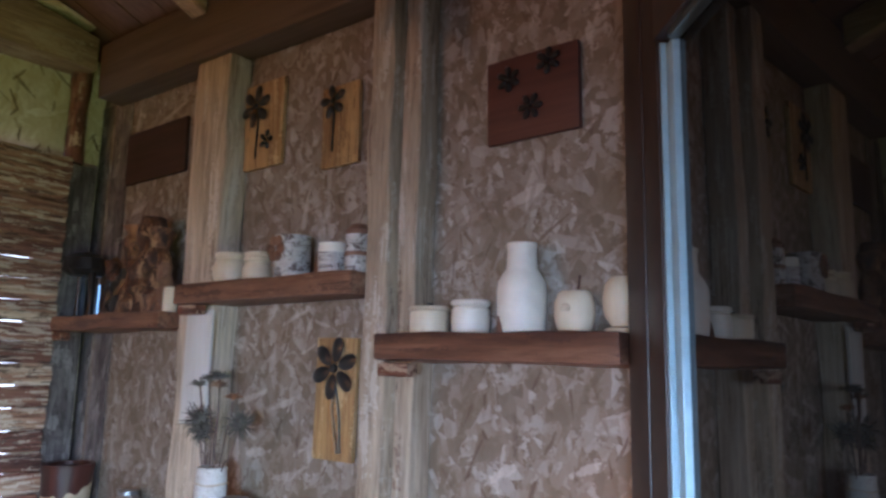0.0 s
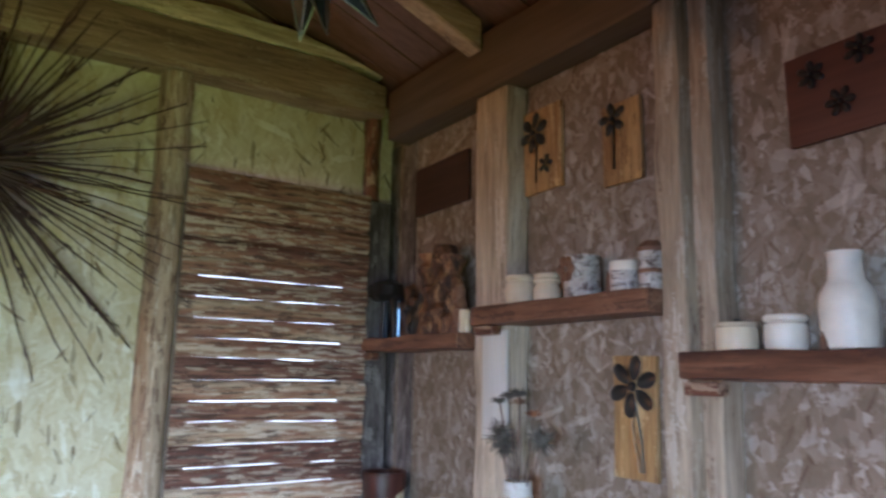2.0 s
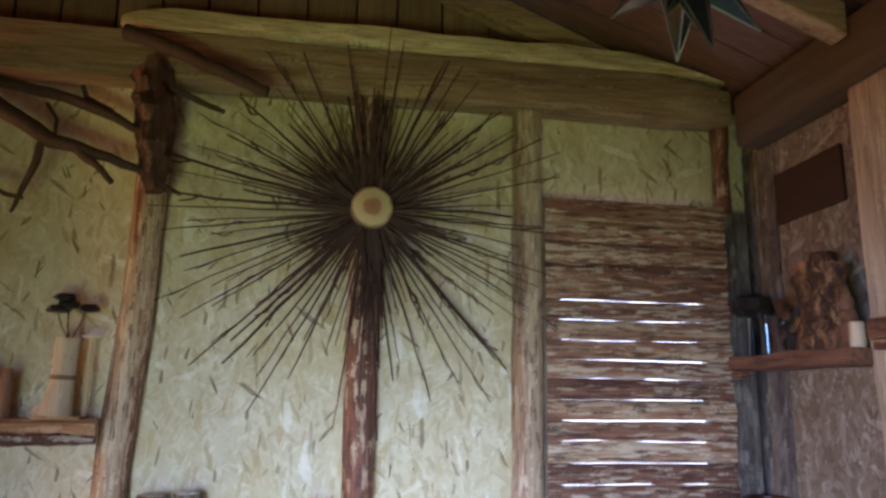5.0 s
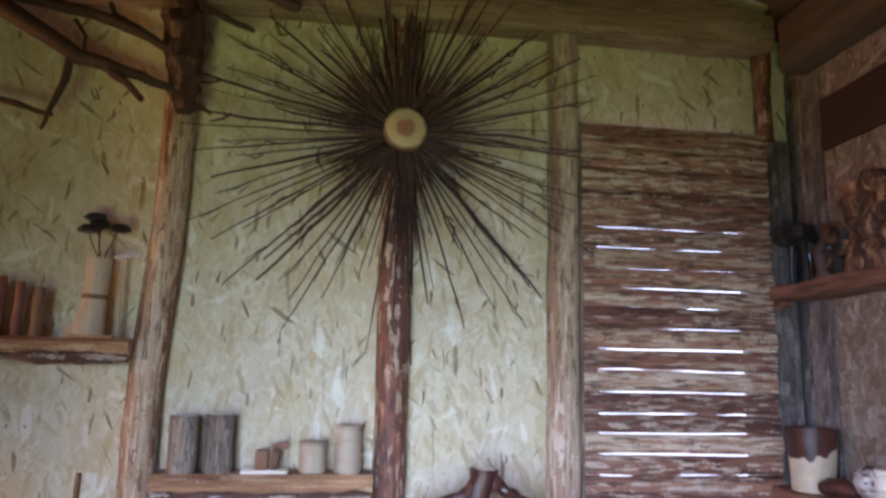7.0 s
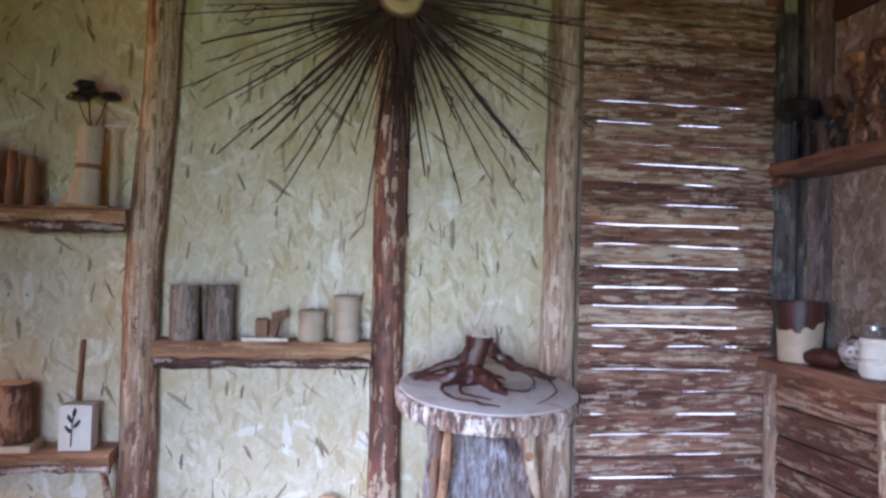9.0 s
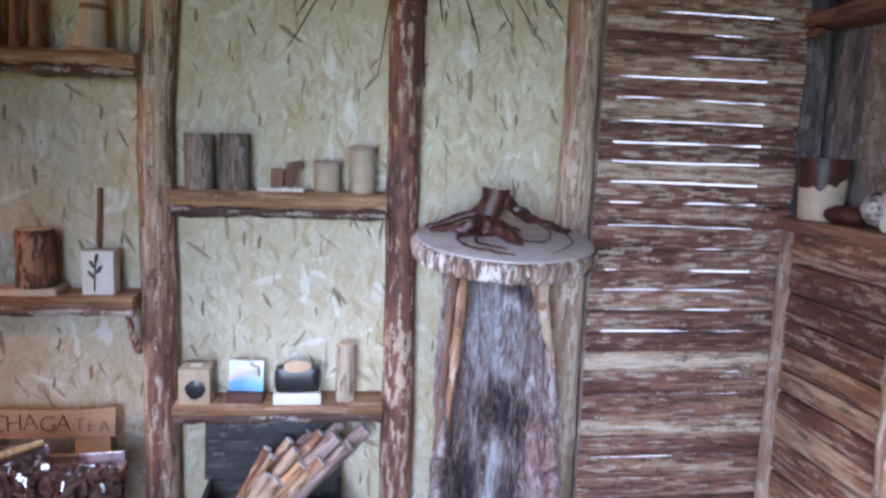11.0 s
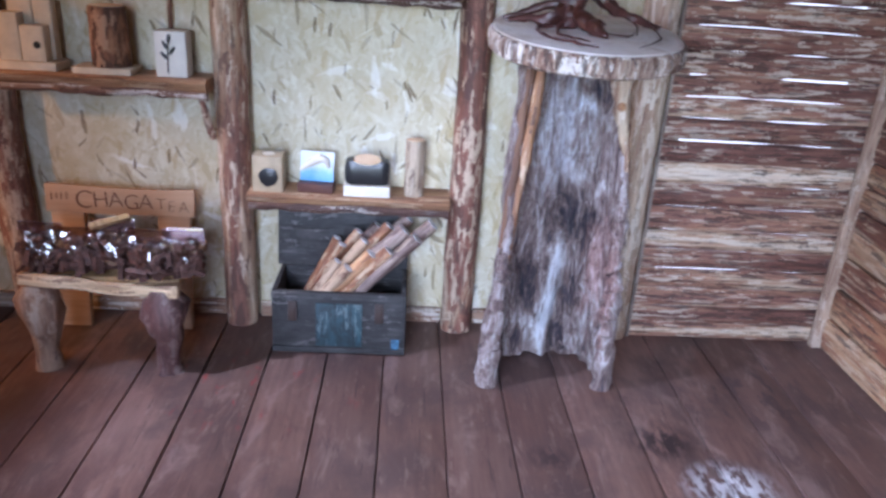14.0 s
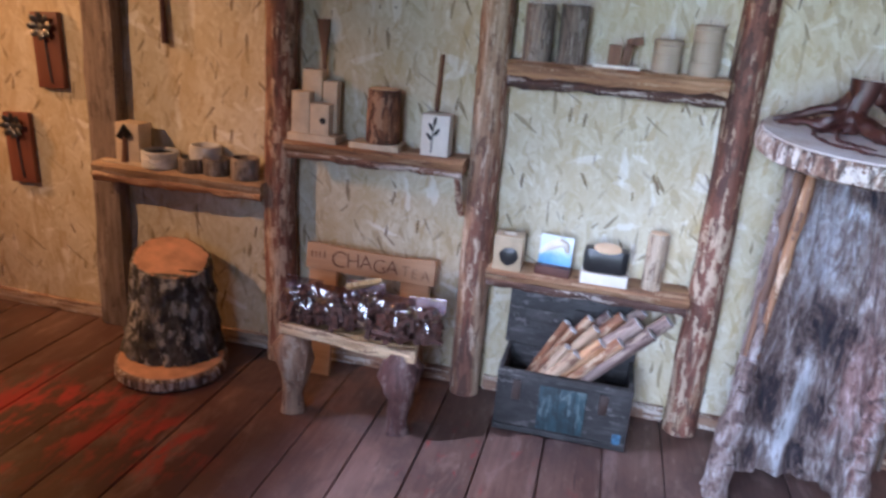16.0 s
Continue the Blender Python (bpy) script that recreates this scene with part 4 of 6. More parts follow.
for k in range(6):
    a = k * math.pi / 3
    p = part("petal", lathe([(0, -0.003), (0.013, -0.002), (0.015, 0.0), (0.011, 0.003), (0, 0.004)], 12), BROWN_BARK, c)
    p.matrix_basis = pose(-0.012 + 0.019 * math.cos(a), -0.0475, 0.074 + 0.022 * math.sin(a), 90)
c = thing("jar", pose(1.322, -0.08, TOP2), "pale birch jar with brown bark sides and a wide lid", "jar")
part("body", lathe([(0, 0), (0.033, 0), (0.036, 0.004), (0.036, 0.055), (0, 0.055)], 24, None, 0.03), BIRCH, c)
part("lid", lathe([(0, 0.0555), (0.034, 0.0555), (0.036, 0.060), (0.035, 0.079), (0, 0.080)]), WHITE, c)
part("brown_side", tube([(-0.030, -0.014, 0.003), (-0.031, -0.014, 0.030), (-0.031, -0.013, 0.053)], [0.012, 0.013, 0.011], 10, 0.2), BROWN_BARK, c, "strip of brown bark")
c = thing("jar", pose(1.408, -0.08, TOP2), "tall birch bark jar with a dark lid", "jar")
part("body", lathe([(0, 0), (0.030, 0), (0.032, 0.004), (0.032, 0.092), (0, 0.092)], 24, None, 0.03), BIRCH, c)
part("dark_band", lathe([(0.0326, 0.040), (0.0336, 0.042), (0.0336, 0.048), (0.0326, 0.050)], 24), BROWN_BARK, c)
part("lid", lathe([(0, 0.0925), (0.033, 0.0925), (0.034, 0.102), (0.018, 0.118), (0, 0.120)]), BROWN_BARK, c)


# ---- picture boards with dark flowers ----
def flower(parent, x, y, z, r, petals, turn=0.0, material=BLACK):
    for k in range(petals):
        a = turn + 2 * math.pi * k / petals
        bm = lathe([(0, -0.003), (0.55, -0.0025), (0.8, 0.0), (0.55, 0.004), (0, 0.005)], 14)
        for v in bm.verts:
            v.co.x = v.co.x * r * 0.50 + r * 0.58
            v.co.y *= r * 0.30 * (1.0 + 0.35 * (v.co.x / r - 0.58))
        p = part("petal", bm, material, parent)
        p.matrix_basis = pose(x, y, z, 90) @ pose(0, 0, 0, 0, 0, math.degrees(a))
    c = part("flower_centre", lathe([(0, -0.002), (r * 0.16, 0.0), (r * 0.12, 0.008), (0, 0.010)], 12), material, parent)
    c.matrix_basis = pose(x, y, z, 90)


def picture_board(x, z, w, h, material, label, tilt=0.0, thick=0.014):
    t = thing("picture_board", pose(x, -0.001, z, 0, tilt, 0), label, "wall picture", "boards on the brown wall")
    part("board", cuboid(-w / 2, w / 2, -thick - 0.002, -0.002, -h / 2, h / 2, 0.003, 4, 0.002), material, t)
    return t


def stem(parent, pts, r=0.003, material=BLACK):
    part("stem", tube(pts, [r] * len(pts), 6), material, parent)


p = picture_board(0.938, 2.362, 0.185, 0.262, PANEL, "orange-brown board with two black flowers", -1)
flower(p, -0.020, -0.022, 0.058, 0.066, 6, 0.3)
flower(p, 0.030, -0.022, -0.052, 0.032, 5, 0.0)
stem(p, [(-0.010, -0.019, 0.03), (-0.014, -0.019, -0.04), (-0.018, -0.019, -0.10)])
p = picture_board(1.262, 2.302, 0.135, 0.225, PANEL, "brown board with one black flower", -1)
flower(p, -0.022, -0.022, 0.068, 0.050, 5, 0.5)
stem(p, [(-0.02, -0.019, 0.05), (-0.022, -0.019, -0.02), (-0.025, -0.019, -0.07)])
p = picture_board(1.845, 2.262, 0.228, 0.195, PANEL_RED, "dark red board with three dark flowers", -1)
for fx, fz in ((-0.055, 0.045), (0.045, 0.065), (0.0, -0.03)):
    flower(p, fx, -0.022, fz, 0.032, 6, fx * 9)
p = picture_board(1.285, 1.588, 0.138, 0.300, PANEL, "long honey board with a large black metal flower", 1)
flower(p, 0.002, -0.024, 0.074, 0.080, 6, 0.35)
stem(p, [(0.004, -0.019, 0.04), (-0.004, -0.019, -0.02), (0.02, -0.019, -0.13)], 0.004, TIN)
stem(p, [(0.006, -0.019, 0.03), (0.024, -0.019, -0.05), (0.03, -0.019, -0.13)], 0.003, TIN)
picture_board(0.39, 2.37, 0.345, 0.185, wood("dark_red_board", (0.062, 0.026, 0.019), (0.035, 0.016, 0.013), "X", scale=45), "dark red plain wooden board high in the corner", -1)


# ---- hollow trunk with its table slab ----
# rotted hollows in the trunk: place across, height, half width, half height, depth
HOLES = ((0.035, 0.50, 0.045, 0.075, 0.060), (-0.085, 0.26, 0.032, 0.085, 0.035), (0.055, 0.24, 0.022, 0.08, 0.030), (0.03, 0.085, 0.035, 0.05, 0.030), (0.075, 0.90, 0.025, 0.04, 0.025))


def hollow_trunk():
    t = thing("hollow_trunk", pose(0.40, -1.17, 0.0), "grey weathered half of a hollow tree trunk standing on the floor", "tree trunk")
    bm = bmesh.new()
    seed = 4.2
    nz, na = 84, 84
    inner, outer = [], []
    for i in range(nz):
        f = i / (nz - 1)
        z = 0.975 * f
        hw = 0.205 - 0.085 * f ** 0.8
        depth = 0.165 - 0.05 * f
        cx = -0.01 - 0.09 * f
        ri, ro = [], []
        for k in range(na):
            a = radians(-96 + 192 * k / (na - 1))
            rag = 1 + 0.10 * noise.noise(Vector((math.sin(a) * 2.5, f * 2.2, seed))) + 0.08 * noise.noise(Vector((a * 7, f * 7, seed))) + 0.045 * noise.noise(Vector((a * 22, f * 13, seed))) + 0.03 * noise.noise(Vector((a * 38, f * 30, seed)))
            zz = z
            if i == 0:
                zz = 0.0 if abs(math.degrees(a)) > 62 else 0.028 + 0.014 * noise.noise(Vector((a * 6, 1, 2)))
            side = math.sin(a) * hw * (1.0 if a < 0 else 0.80 + 0.20 * f)
            rib = 0.034 * math.exp(-((side - 0.02 + 0.09 * max(0.0, 0.40 - z)) / 0.020) ** 2) * min(1.0, max(0.0, (0.44 - z) / 0.12)) * (1 + 0.5 * noise.noise(Vector((z * 16, 2, 5))))
            rib -= sum(deep * math.exp(-((side - hy) / ry) ** 2 - ((z - hz) / rz) ** 2) for hy, hz, ry, rz, deep in HOLES)
            rib += 0.012 * noise.noise(Vector((side * 24, z * 9, seed))) + 0.007 * noise.noise(Vector((side * 60, z * 22, seed)))
            x, y = -math.cos(a) * depth * rag + rib, side * rag
            y -= 0.028 * f
            ri.append(bm.verts.new((cx + x, y, zz)))
            th = 0.032 + 0.014 * noise.noise(Vector((a * 4, f * 5, 8)))
            ro.append(bm.verts.new((cx + x - math.cos(a) * th, y + math.sin(a) * th, zz)))
        inner.append(ri)
        outer.append(ro)
    for i in range(nz - 1):
        for k in range(na - 1):
            bm.faces.new((inner[i][k], inner[i][k + 1], inner[i + 1][k + 1], inner[i + 1][k]))
            bm.faces.new((outer[i][k + 1], outer[i][k], outer[i + 1][k], outer[i + 1][k + 1]))
        for k in (0, na - 1):
            bm.faces.new((inner[i][k], outer[i][k], outer[i + 1][k], inner[i + 1][k]))
    for row_i, row_o in ((inner[0], outer[0]), (inner[-1], outer[-1])):
        for k in range(na - 1):
            bm.faces.new((row_i[k], row_i[k + 1], row_o[k + 1], row_o[k]))
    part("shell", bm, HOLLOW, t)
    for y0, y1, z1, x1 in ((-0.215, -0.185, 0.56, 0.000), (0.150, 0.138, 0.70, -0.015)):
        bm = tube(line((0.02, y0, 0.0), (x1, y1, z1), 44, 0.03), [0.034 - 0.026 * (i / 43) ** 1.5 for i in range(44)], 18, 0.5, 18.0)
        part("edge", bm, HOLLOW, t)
    # split edges: orange wood with a dark bark line on the south side, pale wood with a knot on the north side
    for name, pts, radii, mt, lab in (
            ("bark_line", ((-0.045, -0.200, 0.44), (-0.060, -0.186, 0.60), (-0.082, -0.172, 0.78), (-0.098, -0.158, 0.968)), (0.008, 0.013, 0.016, 0.018), BROWN_BARK, "dark bark beside the split edge"),
            ("split_edge", ((-0.020, -0.178, 0.40), (-0.038, -0.167, 0.55), (-0.062, -0.148, 0.75), (-0.078, -0.128, 0.968)), (0.005, 0.011, 0.014, 0.016), SPLIT_ORANGE, "orange freshly split edge"),
            ("pale_edge", ((-0.025, 0.160, 0.60), (-0.042, 0.140, 0.74), (-0.058, 0.112, 0.85), (-0.070, 0.092, 0.968)), (0.004, 0.009, 0.022, 0.030), LOG_PALE, "pale bare wood with a knot")):
        line_pts = []
        for k in range(16):
            f = k / 15 * 3
            q = min(int(f), 2)
            line_pts.append(Vector(pts[q]).lerp(Vector(pts[q + 1]), f - q))
        rr = [radii[min(int(k / 5), 2)] * (1 - (k / 5 - min(int(k / 5), 2))) + radii[min(int(k / 5), 2) + 1] * (k / 5 - min(int(k / 5), 2)) for k in range(16)]
        part(name, tube(line_pts, rr, 14, 0.55, 26), mt, t, lab)
    k = part("knot", lathe([(0, 0.004), (0.006, 0.003), (0.013, 0.0), (0.010, -0.006), (0, -0.008)], 16), SPLIT_ORANGE, t, "orange knot")
    k.matrix_basis = pose(-0.034, 0.100, 0.885, 0, 90, 0)
    return t


hollow_trunk()


def table_slab():
    t = thing("table_slab", pose(0.318, -1.188, 1.018, 0, 6.0, 0), "round pale tree slice with a bark rim lying on the trunk", "table top")
    bm = bmesh.new()
    n = 180
    rings = []
    for r, z in ((0.93, 0.0), (0.985, 0.008), (1.0, 0.03), (0.995, 0.05), (0.97, 0.060)):
        ring = []
        for k in range(n):
            a = 2 * math.pi * k / n
            out = 1 + 0.035 * noise.noise(Vector((math.cos(a) * 1.6, math.sin(a) * 1.6, 1))) + 0.022 * noise.noise(Vector((math.cos(a) * 11, math.sin(a) * 11, 4 + z * 4))) + 0.012 * noise.noise(Vector((math.cos(a) * 26, math.sin(a) * 26, 7 + z * 3)))
            ring.append(bm.verts.new((0.292 * r * out * math.cos(a), 0.270 * r * out * math.sin(a), z)))
        rings.append(ring)
    for a, b in zip(rings, rings[1:]):
        for k in range(n):
            bm.faces.new((a[k], a[(k + 1) % n], b[(k + 1) % n], b[k]))
    bm.faces.new(rings[0][::-1])
    part("bark_rim", bm, BARK_RIM, t, "ridged grey and brown bark rim")
    bm = bmesh.new()
    ring0 = [bm.verts.new((v.x * 0.985, v.y * 0.985, 0.0605)) for v in [Vector((0.285 * (1 + 0.03 * noise.noise(Vector((math.cos(2 * math.pi * k / n) * 1.6, math.sin(2 * math.pi * k / n) * 1.6, 1)))) * math.cos(2 * math.pi * k / n), 0.263 * (1 + 0.03 * noise.noise(Vector((math.cos(2 * math.pi * k / n) * 1.6, math.sin(2 * math.pi * k / n) * 1.6, 1)))) * math.sin(2 * math.pi * k / n), 0)) for k in range(n)]]
    ring1 = [bm.verts.new((v.co.x * 0.99, v.co.y * 0.99, 0.064)) for v in ring0]
    for k in range(n):
        bm.faces.new((ring0[k], ring0[(k + 1) % n], ring1[(k + 1) % n], ring1[k]))
    bm.faces.new(ring1)
    part("top_face", bm, DISC_TOP, t, "pale sanded wood face")
    return t


BARK_RIM = flaked("bark_rim", "Z", ((0.30, (0.05, 0.03, 0.026)), (0.44, (0.19, 0.105, 0.075)), (0.54, (0.40, 0.29, 0.22)), (0.68, (0.70, 0.63, 0.56))), (0.80, 0.76, 0.70), (0.035, 0.022, 0.02), 34.0, 0.30, 0.05, 0.55, 0.7, 1.0, (16, 95))


def ring_material():
    n = Nodes("ringed_wood", 0.6)
    d = n.node("ShaderNodeVectorMath", Vector=n.vec((1, 1, 0.0)))
    d.operation = "LENGTH"
    w = n.noise(n.vec(), 6, 4)
    r = n.math("SINE", n.math("MULTIPLY", n.math("ADD", d.outputs["Value"], n.math("MULTIPLY", w, 0.05)), 320))
    c = n.mix(n.math("MULTIPLY", n.ramp(r, (0.2, 0.0), (1.0, 1.0)), 0.35), (0.70, 0.63, 0.57), (0.57, 0.49, 0.43))
    c = n.mix(n.math("MULTIPLY", n.ramp(w, (0.4, 0.0), (0.65, 1.0)), 0.5), c, (0.56, 0.54, 0.54))
    stain = n.noise(n.vec(shift=7.0), 9, 6, 0.65, 0.5)
    c = n.mix(n.math("MULTIPLY", n.ramp(stain, (0.50, 0.0), (0.62, 1.0)), 0.55), c, (0.42, 0.32, 0.25))
    c = n.mix(n.math("MULTIPLY", n.ramp(stain, (0.36, 1.0), (0.44, 0.0)), 0.5), c, (0.74, 0.73, 0.72))
    n.bump(r, 0.12, 0.002)
    return n.done(c)


DISC_TOP = ring_material()
table_slab()


def root_ornament():
    t = thing("root_ornament", pose(0.285, -1.208, 1.083), "dark varnished root standing on the round slab", "root")
    part("stump", tube([(-0.01, -0.020, 0.055), (-0.005, -0.012, 0.085), (0, -0.002, 0.110), (0.0, 0.0, 0.138)], [0.030, 0.036, 0.036, 0.039], 16, 0.4, 26), ROOT, t)
    # each arm: points away from the stump, with its thickness there
    arms = [
        ((0, -0.02, 0.090, 26), (-0.01, -0.050, 0.066, 20), (-0.015, -0.10, 0.050, 12), (-0.03, -0.15, 0.028, 10), (-0.042, -0.202, 0.012, 6)),
        ((0, -0.02, 0.065, 27), (0.01, -0.045, 0.036, 25), (0.02, -0.085, 0.020, 18), (0.01, -0.13, 0.018, 11), (-0.02, -0.190, 0.010, 5)),
        ((0, -0.01, 0.070, 27), (0.01, -0.018, 0.038, 27), (0.03, -0.030, 0.014, 22), (0.04, -0.075, 0.004, 7), (0.05, -0.12, 0.002, 4)),
        ((0, 0.015, 0.110, 20), (0, 0.045, 0.092, 18), (0.0, 0.075, 0.068, 18), (0.0, 0.105, 0.052, 14), (0.0, 0.150, 0.036, 12), (0.0, 0.205, 0.020, 9), (-0.02, 0.245, 0.014, 3)),
        ((0, 0.012, 0.100, 9), (0.01, 0.004, 0.075, 8), (0.02, -0.006, 0.050, 9)),
        ((0.02, -0.01, 0.045, 18), (0.06, 0.005, 0.026, 22), (0.11, 0.025, 0.013, 20), (0.150, 0.040, 0.001, 13), (0.165, 0.045, -0.008, 3)),
        ((0.02, -0.01, 0.050, 7), (0.04, 0.025, 0.036, 6), (0.02, 0.060, 0.020, 5), (-0.02, 0.085, 0.012, 2)),
        ((0.03, -0.09, 0.006, 5), (0.09, -0.125, 0.000, 5), (0.17, -0.105, -0.010, 5), (0.22, -0.05, -0.016, 4), (0.255, 0.005, -0.020, 2)),
        ((0.05, -0.05, 0.012, 6), (0.11, -0.075, -0.002, 5), (0.16, -0.045, -0.009, 4), (0.19, 0.0, -0.013, 2)),
        ((0.0, 0.20, 0.020, 3.5), (0.04, 0.215, 0.006, 3), (0.11, 0.205, -0.004, 2.5), (0.18, 0.165, -0.012, 2), (0.23, 0.115, -0.018, 1)),
        ((0.10, 0.05, 0.004, 2), (0.12, 0.09, -0.003, 2), (0.10, 0.13, -0.002, 2), (0.04, 0.155, 0.003, 1)),
        ((0.0, 0.15, 0.034, 4), (0.03, 0.16, 0.016, 3), (0.08, 0.15, -0.001, 2)),
        ((-0.02, 0.0, 0.065, 16), (-0.06, -0.01, 0.035, 12), (-0.10, -0.04, 0.022, 6), (-0.13, -0.08, 0.018, 3)),
    ]
    for arm in arms:
        pts, rad = [], []
        steps = 6 * (len(arm) - 1)
        for i in range(steps + 1):
            f = i / 6
            k = min(int(f), len(arm) - 2)
            g = f - k
            p0, p1, p2, p3 = (Vector(arm[max(0, min(len(arm) - 1, k + d))][:3]) for d in (-1, 0, 1, 2))
            q = 0.5 * (2 * p1 + (p2 - p0) * g + (2 * p0 - 5 * p1 + 4 * p2 - p3) * g * g + (3 * p1 - p0 - 3 * p2 + p3) * g ** 3)
            pts.append(q + noise.noise_vector(q * 40) * 0.004)
            rad.append(0.001 * (arm[k][3] * (1 - g) + arm[k + 1][3] * g))
        part("root_arm", tube(pts, rad, 9, 0.55, 34), ROOT, t)
    part("cut_top", lathe([(0, 0.0), (0.033, 0.0), (0.032, 0.003), (0, 0.004)], 16), WHITE, t, "pale cut face").location = (0.0, 0.0, 0.1365)
    return t


root_ornament()


# ---- open crate with split wood ----
def crate():
    t = thing("crate", pose(0.0, -1.863, 0.0), "dark painted wooden crate with open lid on the floor", "crate")
    x0, x1, hw, h = 0.045, 0.268, 0.217, 0.222
    part("front", cuboid(x1 - 0.016, x1, -hw, hw, 0.004, h, 0.004, 5, 0.002), CRATE, t)
    part("back", cuboid(x0, x0 + 0.016, -hw, hw, 0.004, h, 0.004), CRATE, t)
    for s in (-1, 1):
        part("side", cuboid(x0 + 0.0165, x1 - 0.0165, s * hw - (0.016 if s > 0 else 0), s * hw + (0.016 if s < 0 else 0), 0.004, h, 0.003), CRATE, t)
    part("bottom", cuboid(x0 + 0.017, x1 - 0.017, -hw + 0.017, hw - 0.017, 0.004, 0.018, 0.002), CRATE, t)
    lid = part("lid", cuboid(-0.008, 0.008, -hw - 0.010, hw, 0.0, 0.200, 0.004, 4, 0.002), CRATE, t, "raised dark lid leaning on the wall")
    lid.matrix_basis = pose(0.062, 0, 0.226, 0, -7, 0)
    for y, z, w, hh in ((-0.11, 0.325, 0.11, 0.07), (0.07, 0.33, 0.15, 0.10)):
        part("lid_panel", cuboid(0, 0.004, y - w / 2, y + w / 2, z - hh / 2, z + hh / 2, 0.002), CRATE, t).matrix_basis = pose(0.062, 0, 0)
    part("front_panel", cuboid(x1, x1 + 0.006, -0.075, 0.075, 0.03, 0.185, 0.003), flaked("teal_patch", "Z", ((0.30, (0.018, 0.022, 0.025)), (0.46, (0.026, 0.050, 0.060)), (0.60, (0.034, 0.080, 0.095)), (0.76, (0.07, 0.13, 0.14))), (0.14, 0.19, 0.20), (0.015, 0.018, 0.02), 22.0, 0.5, 0.0, 0.25, 0.6, 0.4, (35, 90)), t, "faded blue-green painted square")
    part("blue_patch", cuboid(x1, x1 + 0.004, 0.172, 0.198, 0.014, 0.06, 0.002), plain("blue_paint", (0.045, 0.12, 0.20), 0.6, 0, 0.6, 60), t, "worn blue paint")
    for y in (-0.15, 0.13):
        part("latch", cuboid(x1, x1 + 0.008, y - 0.014, y + 0.014, 0.12, 0.19, 0.003), DARK_FRAME, t, "dark metal latch")
    for z in (0.004, h - 0.022):
        part("rail", cuboid(x1, x1 + 0.007, -hw, hw, z, z + 0.020, 0.002), CRATE, t)
    return t


crate()


def split_log(x0, y1, z1, r, material, fwd):
    """A short birch or alder billet standing askew in the crate; y1 and z1 are where its upper end lies."""
    y0 = max(-2.045, y1 - (z1 - 0.03) * 0.95)
    way = Vector((fwd, y1 - y0, z1 - 0.035))
    m = Matrix.Translation((x0, y0, 0.035)) @ way.to_track_quat("Z", "X").to_matrix().to_4x4()
    t = thing("billet", m, "short round billet with a pale cut end leaning in the crate", "firewood", "billets in the crate")
    length = way.length
    part("bark", tube(line((0, 0, 0.0), (0, 0, length), 9, 0.006), [r * random.uniform(0.94, 1.06) for _ in range(9)], 12, 0.16, 30), material, t)
    part("cut_end", lathe([(0, length + 0.0008), (r * 0.93, length + 0.0008), (r * 0.9, length + 0.003), (0, length + 0.0035)], 14), PALE_CUT, t, "pale cut end")


PALE_CUT = plain("pale_cut_end", (0.62, 0.62, 0.62), 0.6, 0.0, 0.12)
RUST_BARK = flaked("rusty_bark", "Z", ((0.30, (0.11, 0.045, 0.028)), (0.45, (0.24, 0.10, 0.05)), (0.58, (0.42, 0.20, 0.09)), (0.74, (0.52, 0.34, 0.19))), (0.56, 0.42, 0.28), (0.06, 0.028, 0.022), 18.0, 0.2, 0.2, 0.35, 0.65, 0.8, (22, 90))
PALE_SPLIT = wood("pale_split", (0.52, 0.40, 0.28), (0.36, 0.24, 0.15), "Z", BARK, 0.3, scale=40)
DULL_BARK = flaked("dull_bark", "Z", ((0.30, (0.10, 0.060, 0.050)), (0.45, (0.19, 0.125, 0.105)), (0.58, (0.28, 0.20, 0.17)), (0.74, (0.36, 0.29, 0.25))), (0.42, 0.33, 0.26), (0.06, 0.035, 0.03), 18.0, 0.2, 0.2, 0.32, 0.7, 0.8, (20, 90))
for x0, y1, z1, r, mt, fwd in (
        (0.10, -1.885, 0.345, 0.015, RUST_BARK, 0.0), (0.17, -1.862, 0.355, 0.016, RUST_BARK, 0.01), (0.225, -1.872, 0.315, 0.014, PALE_SPLIT, 0.0), (0.13, -1.812, 0.385, 0.016, RUST_BARK, 0.0),
        (0.235, -1.838, 0.300, 0.019, PALE_SPLIT, 0.005), (0.18, -1.790, 0.372, 0.018, PALE_SPLIT, 0.0), (0.09, -1.752, 0.395, 0.017, DULL_BARK, 0.0), (0.225, -1.765, 0.345, 0.021, RUST_BARK, 0.0),
        (0.14, -1.712, 0.412, 0.019, RUST_BARK, 0.0), (0.225, -1.708, 0.358, 0.021, RUST_BARK, 0.0), (0.19, -1.662, 0.420, 0.024, DULL_BARK, 0.0), (0.11, -1.650, 0.432, 0.022, DULL_BARK, 0.0),
        (0.225, -1.622, 0.405, 0.022, DULL_BARK, 0.0), (0.16, -1.572, 0.432, 0.023, DULL_BARK, 0.0)):
    split_log(x0, y1, z1, r, mt, fwd)


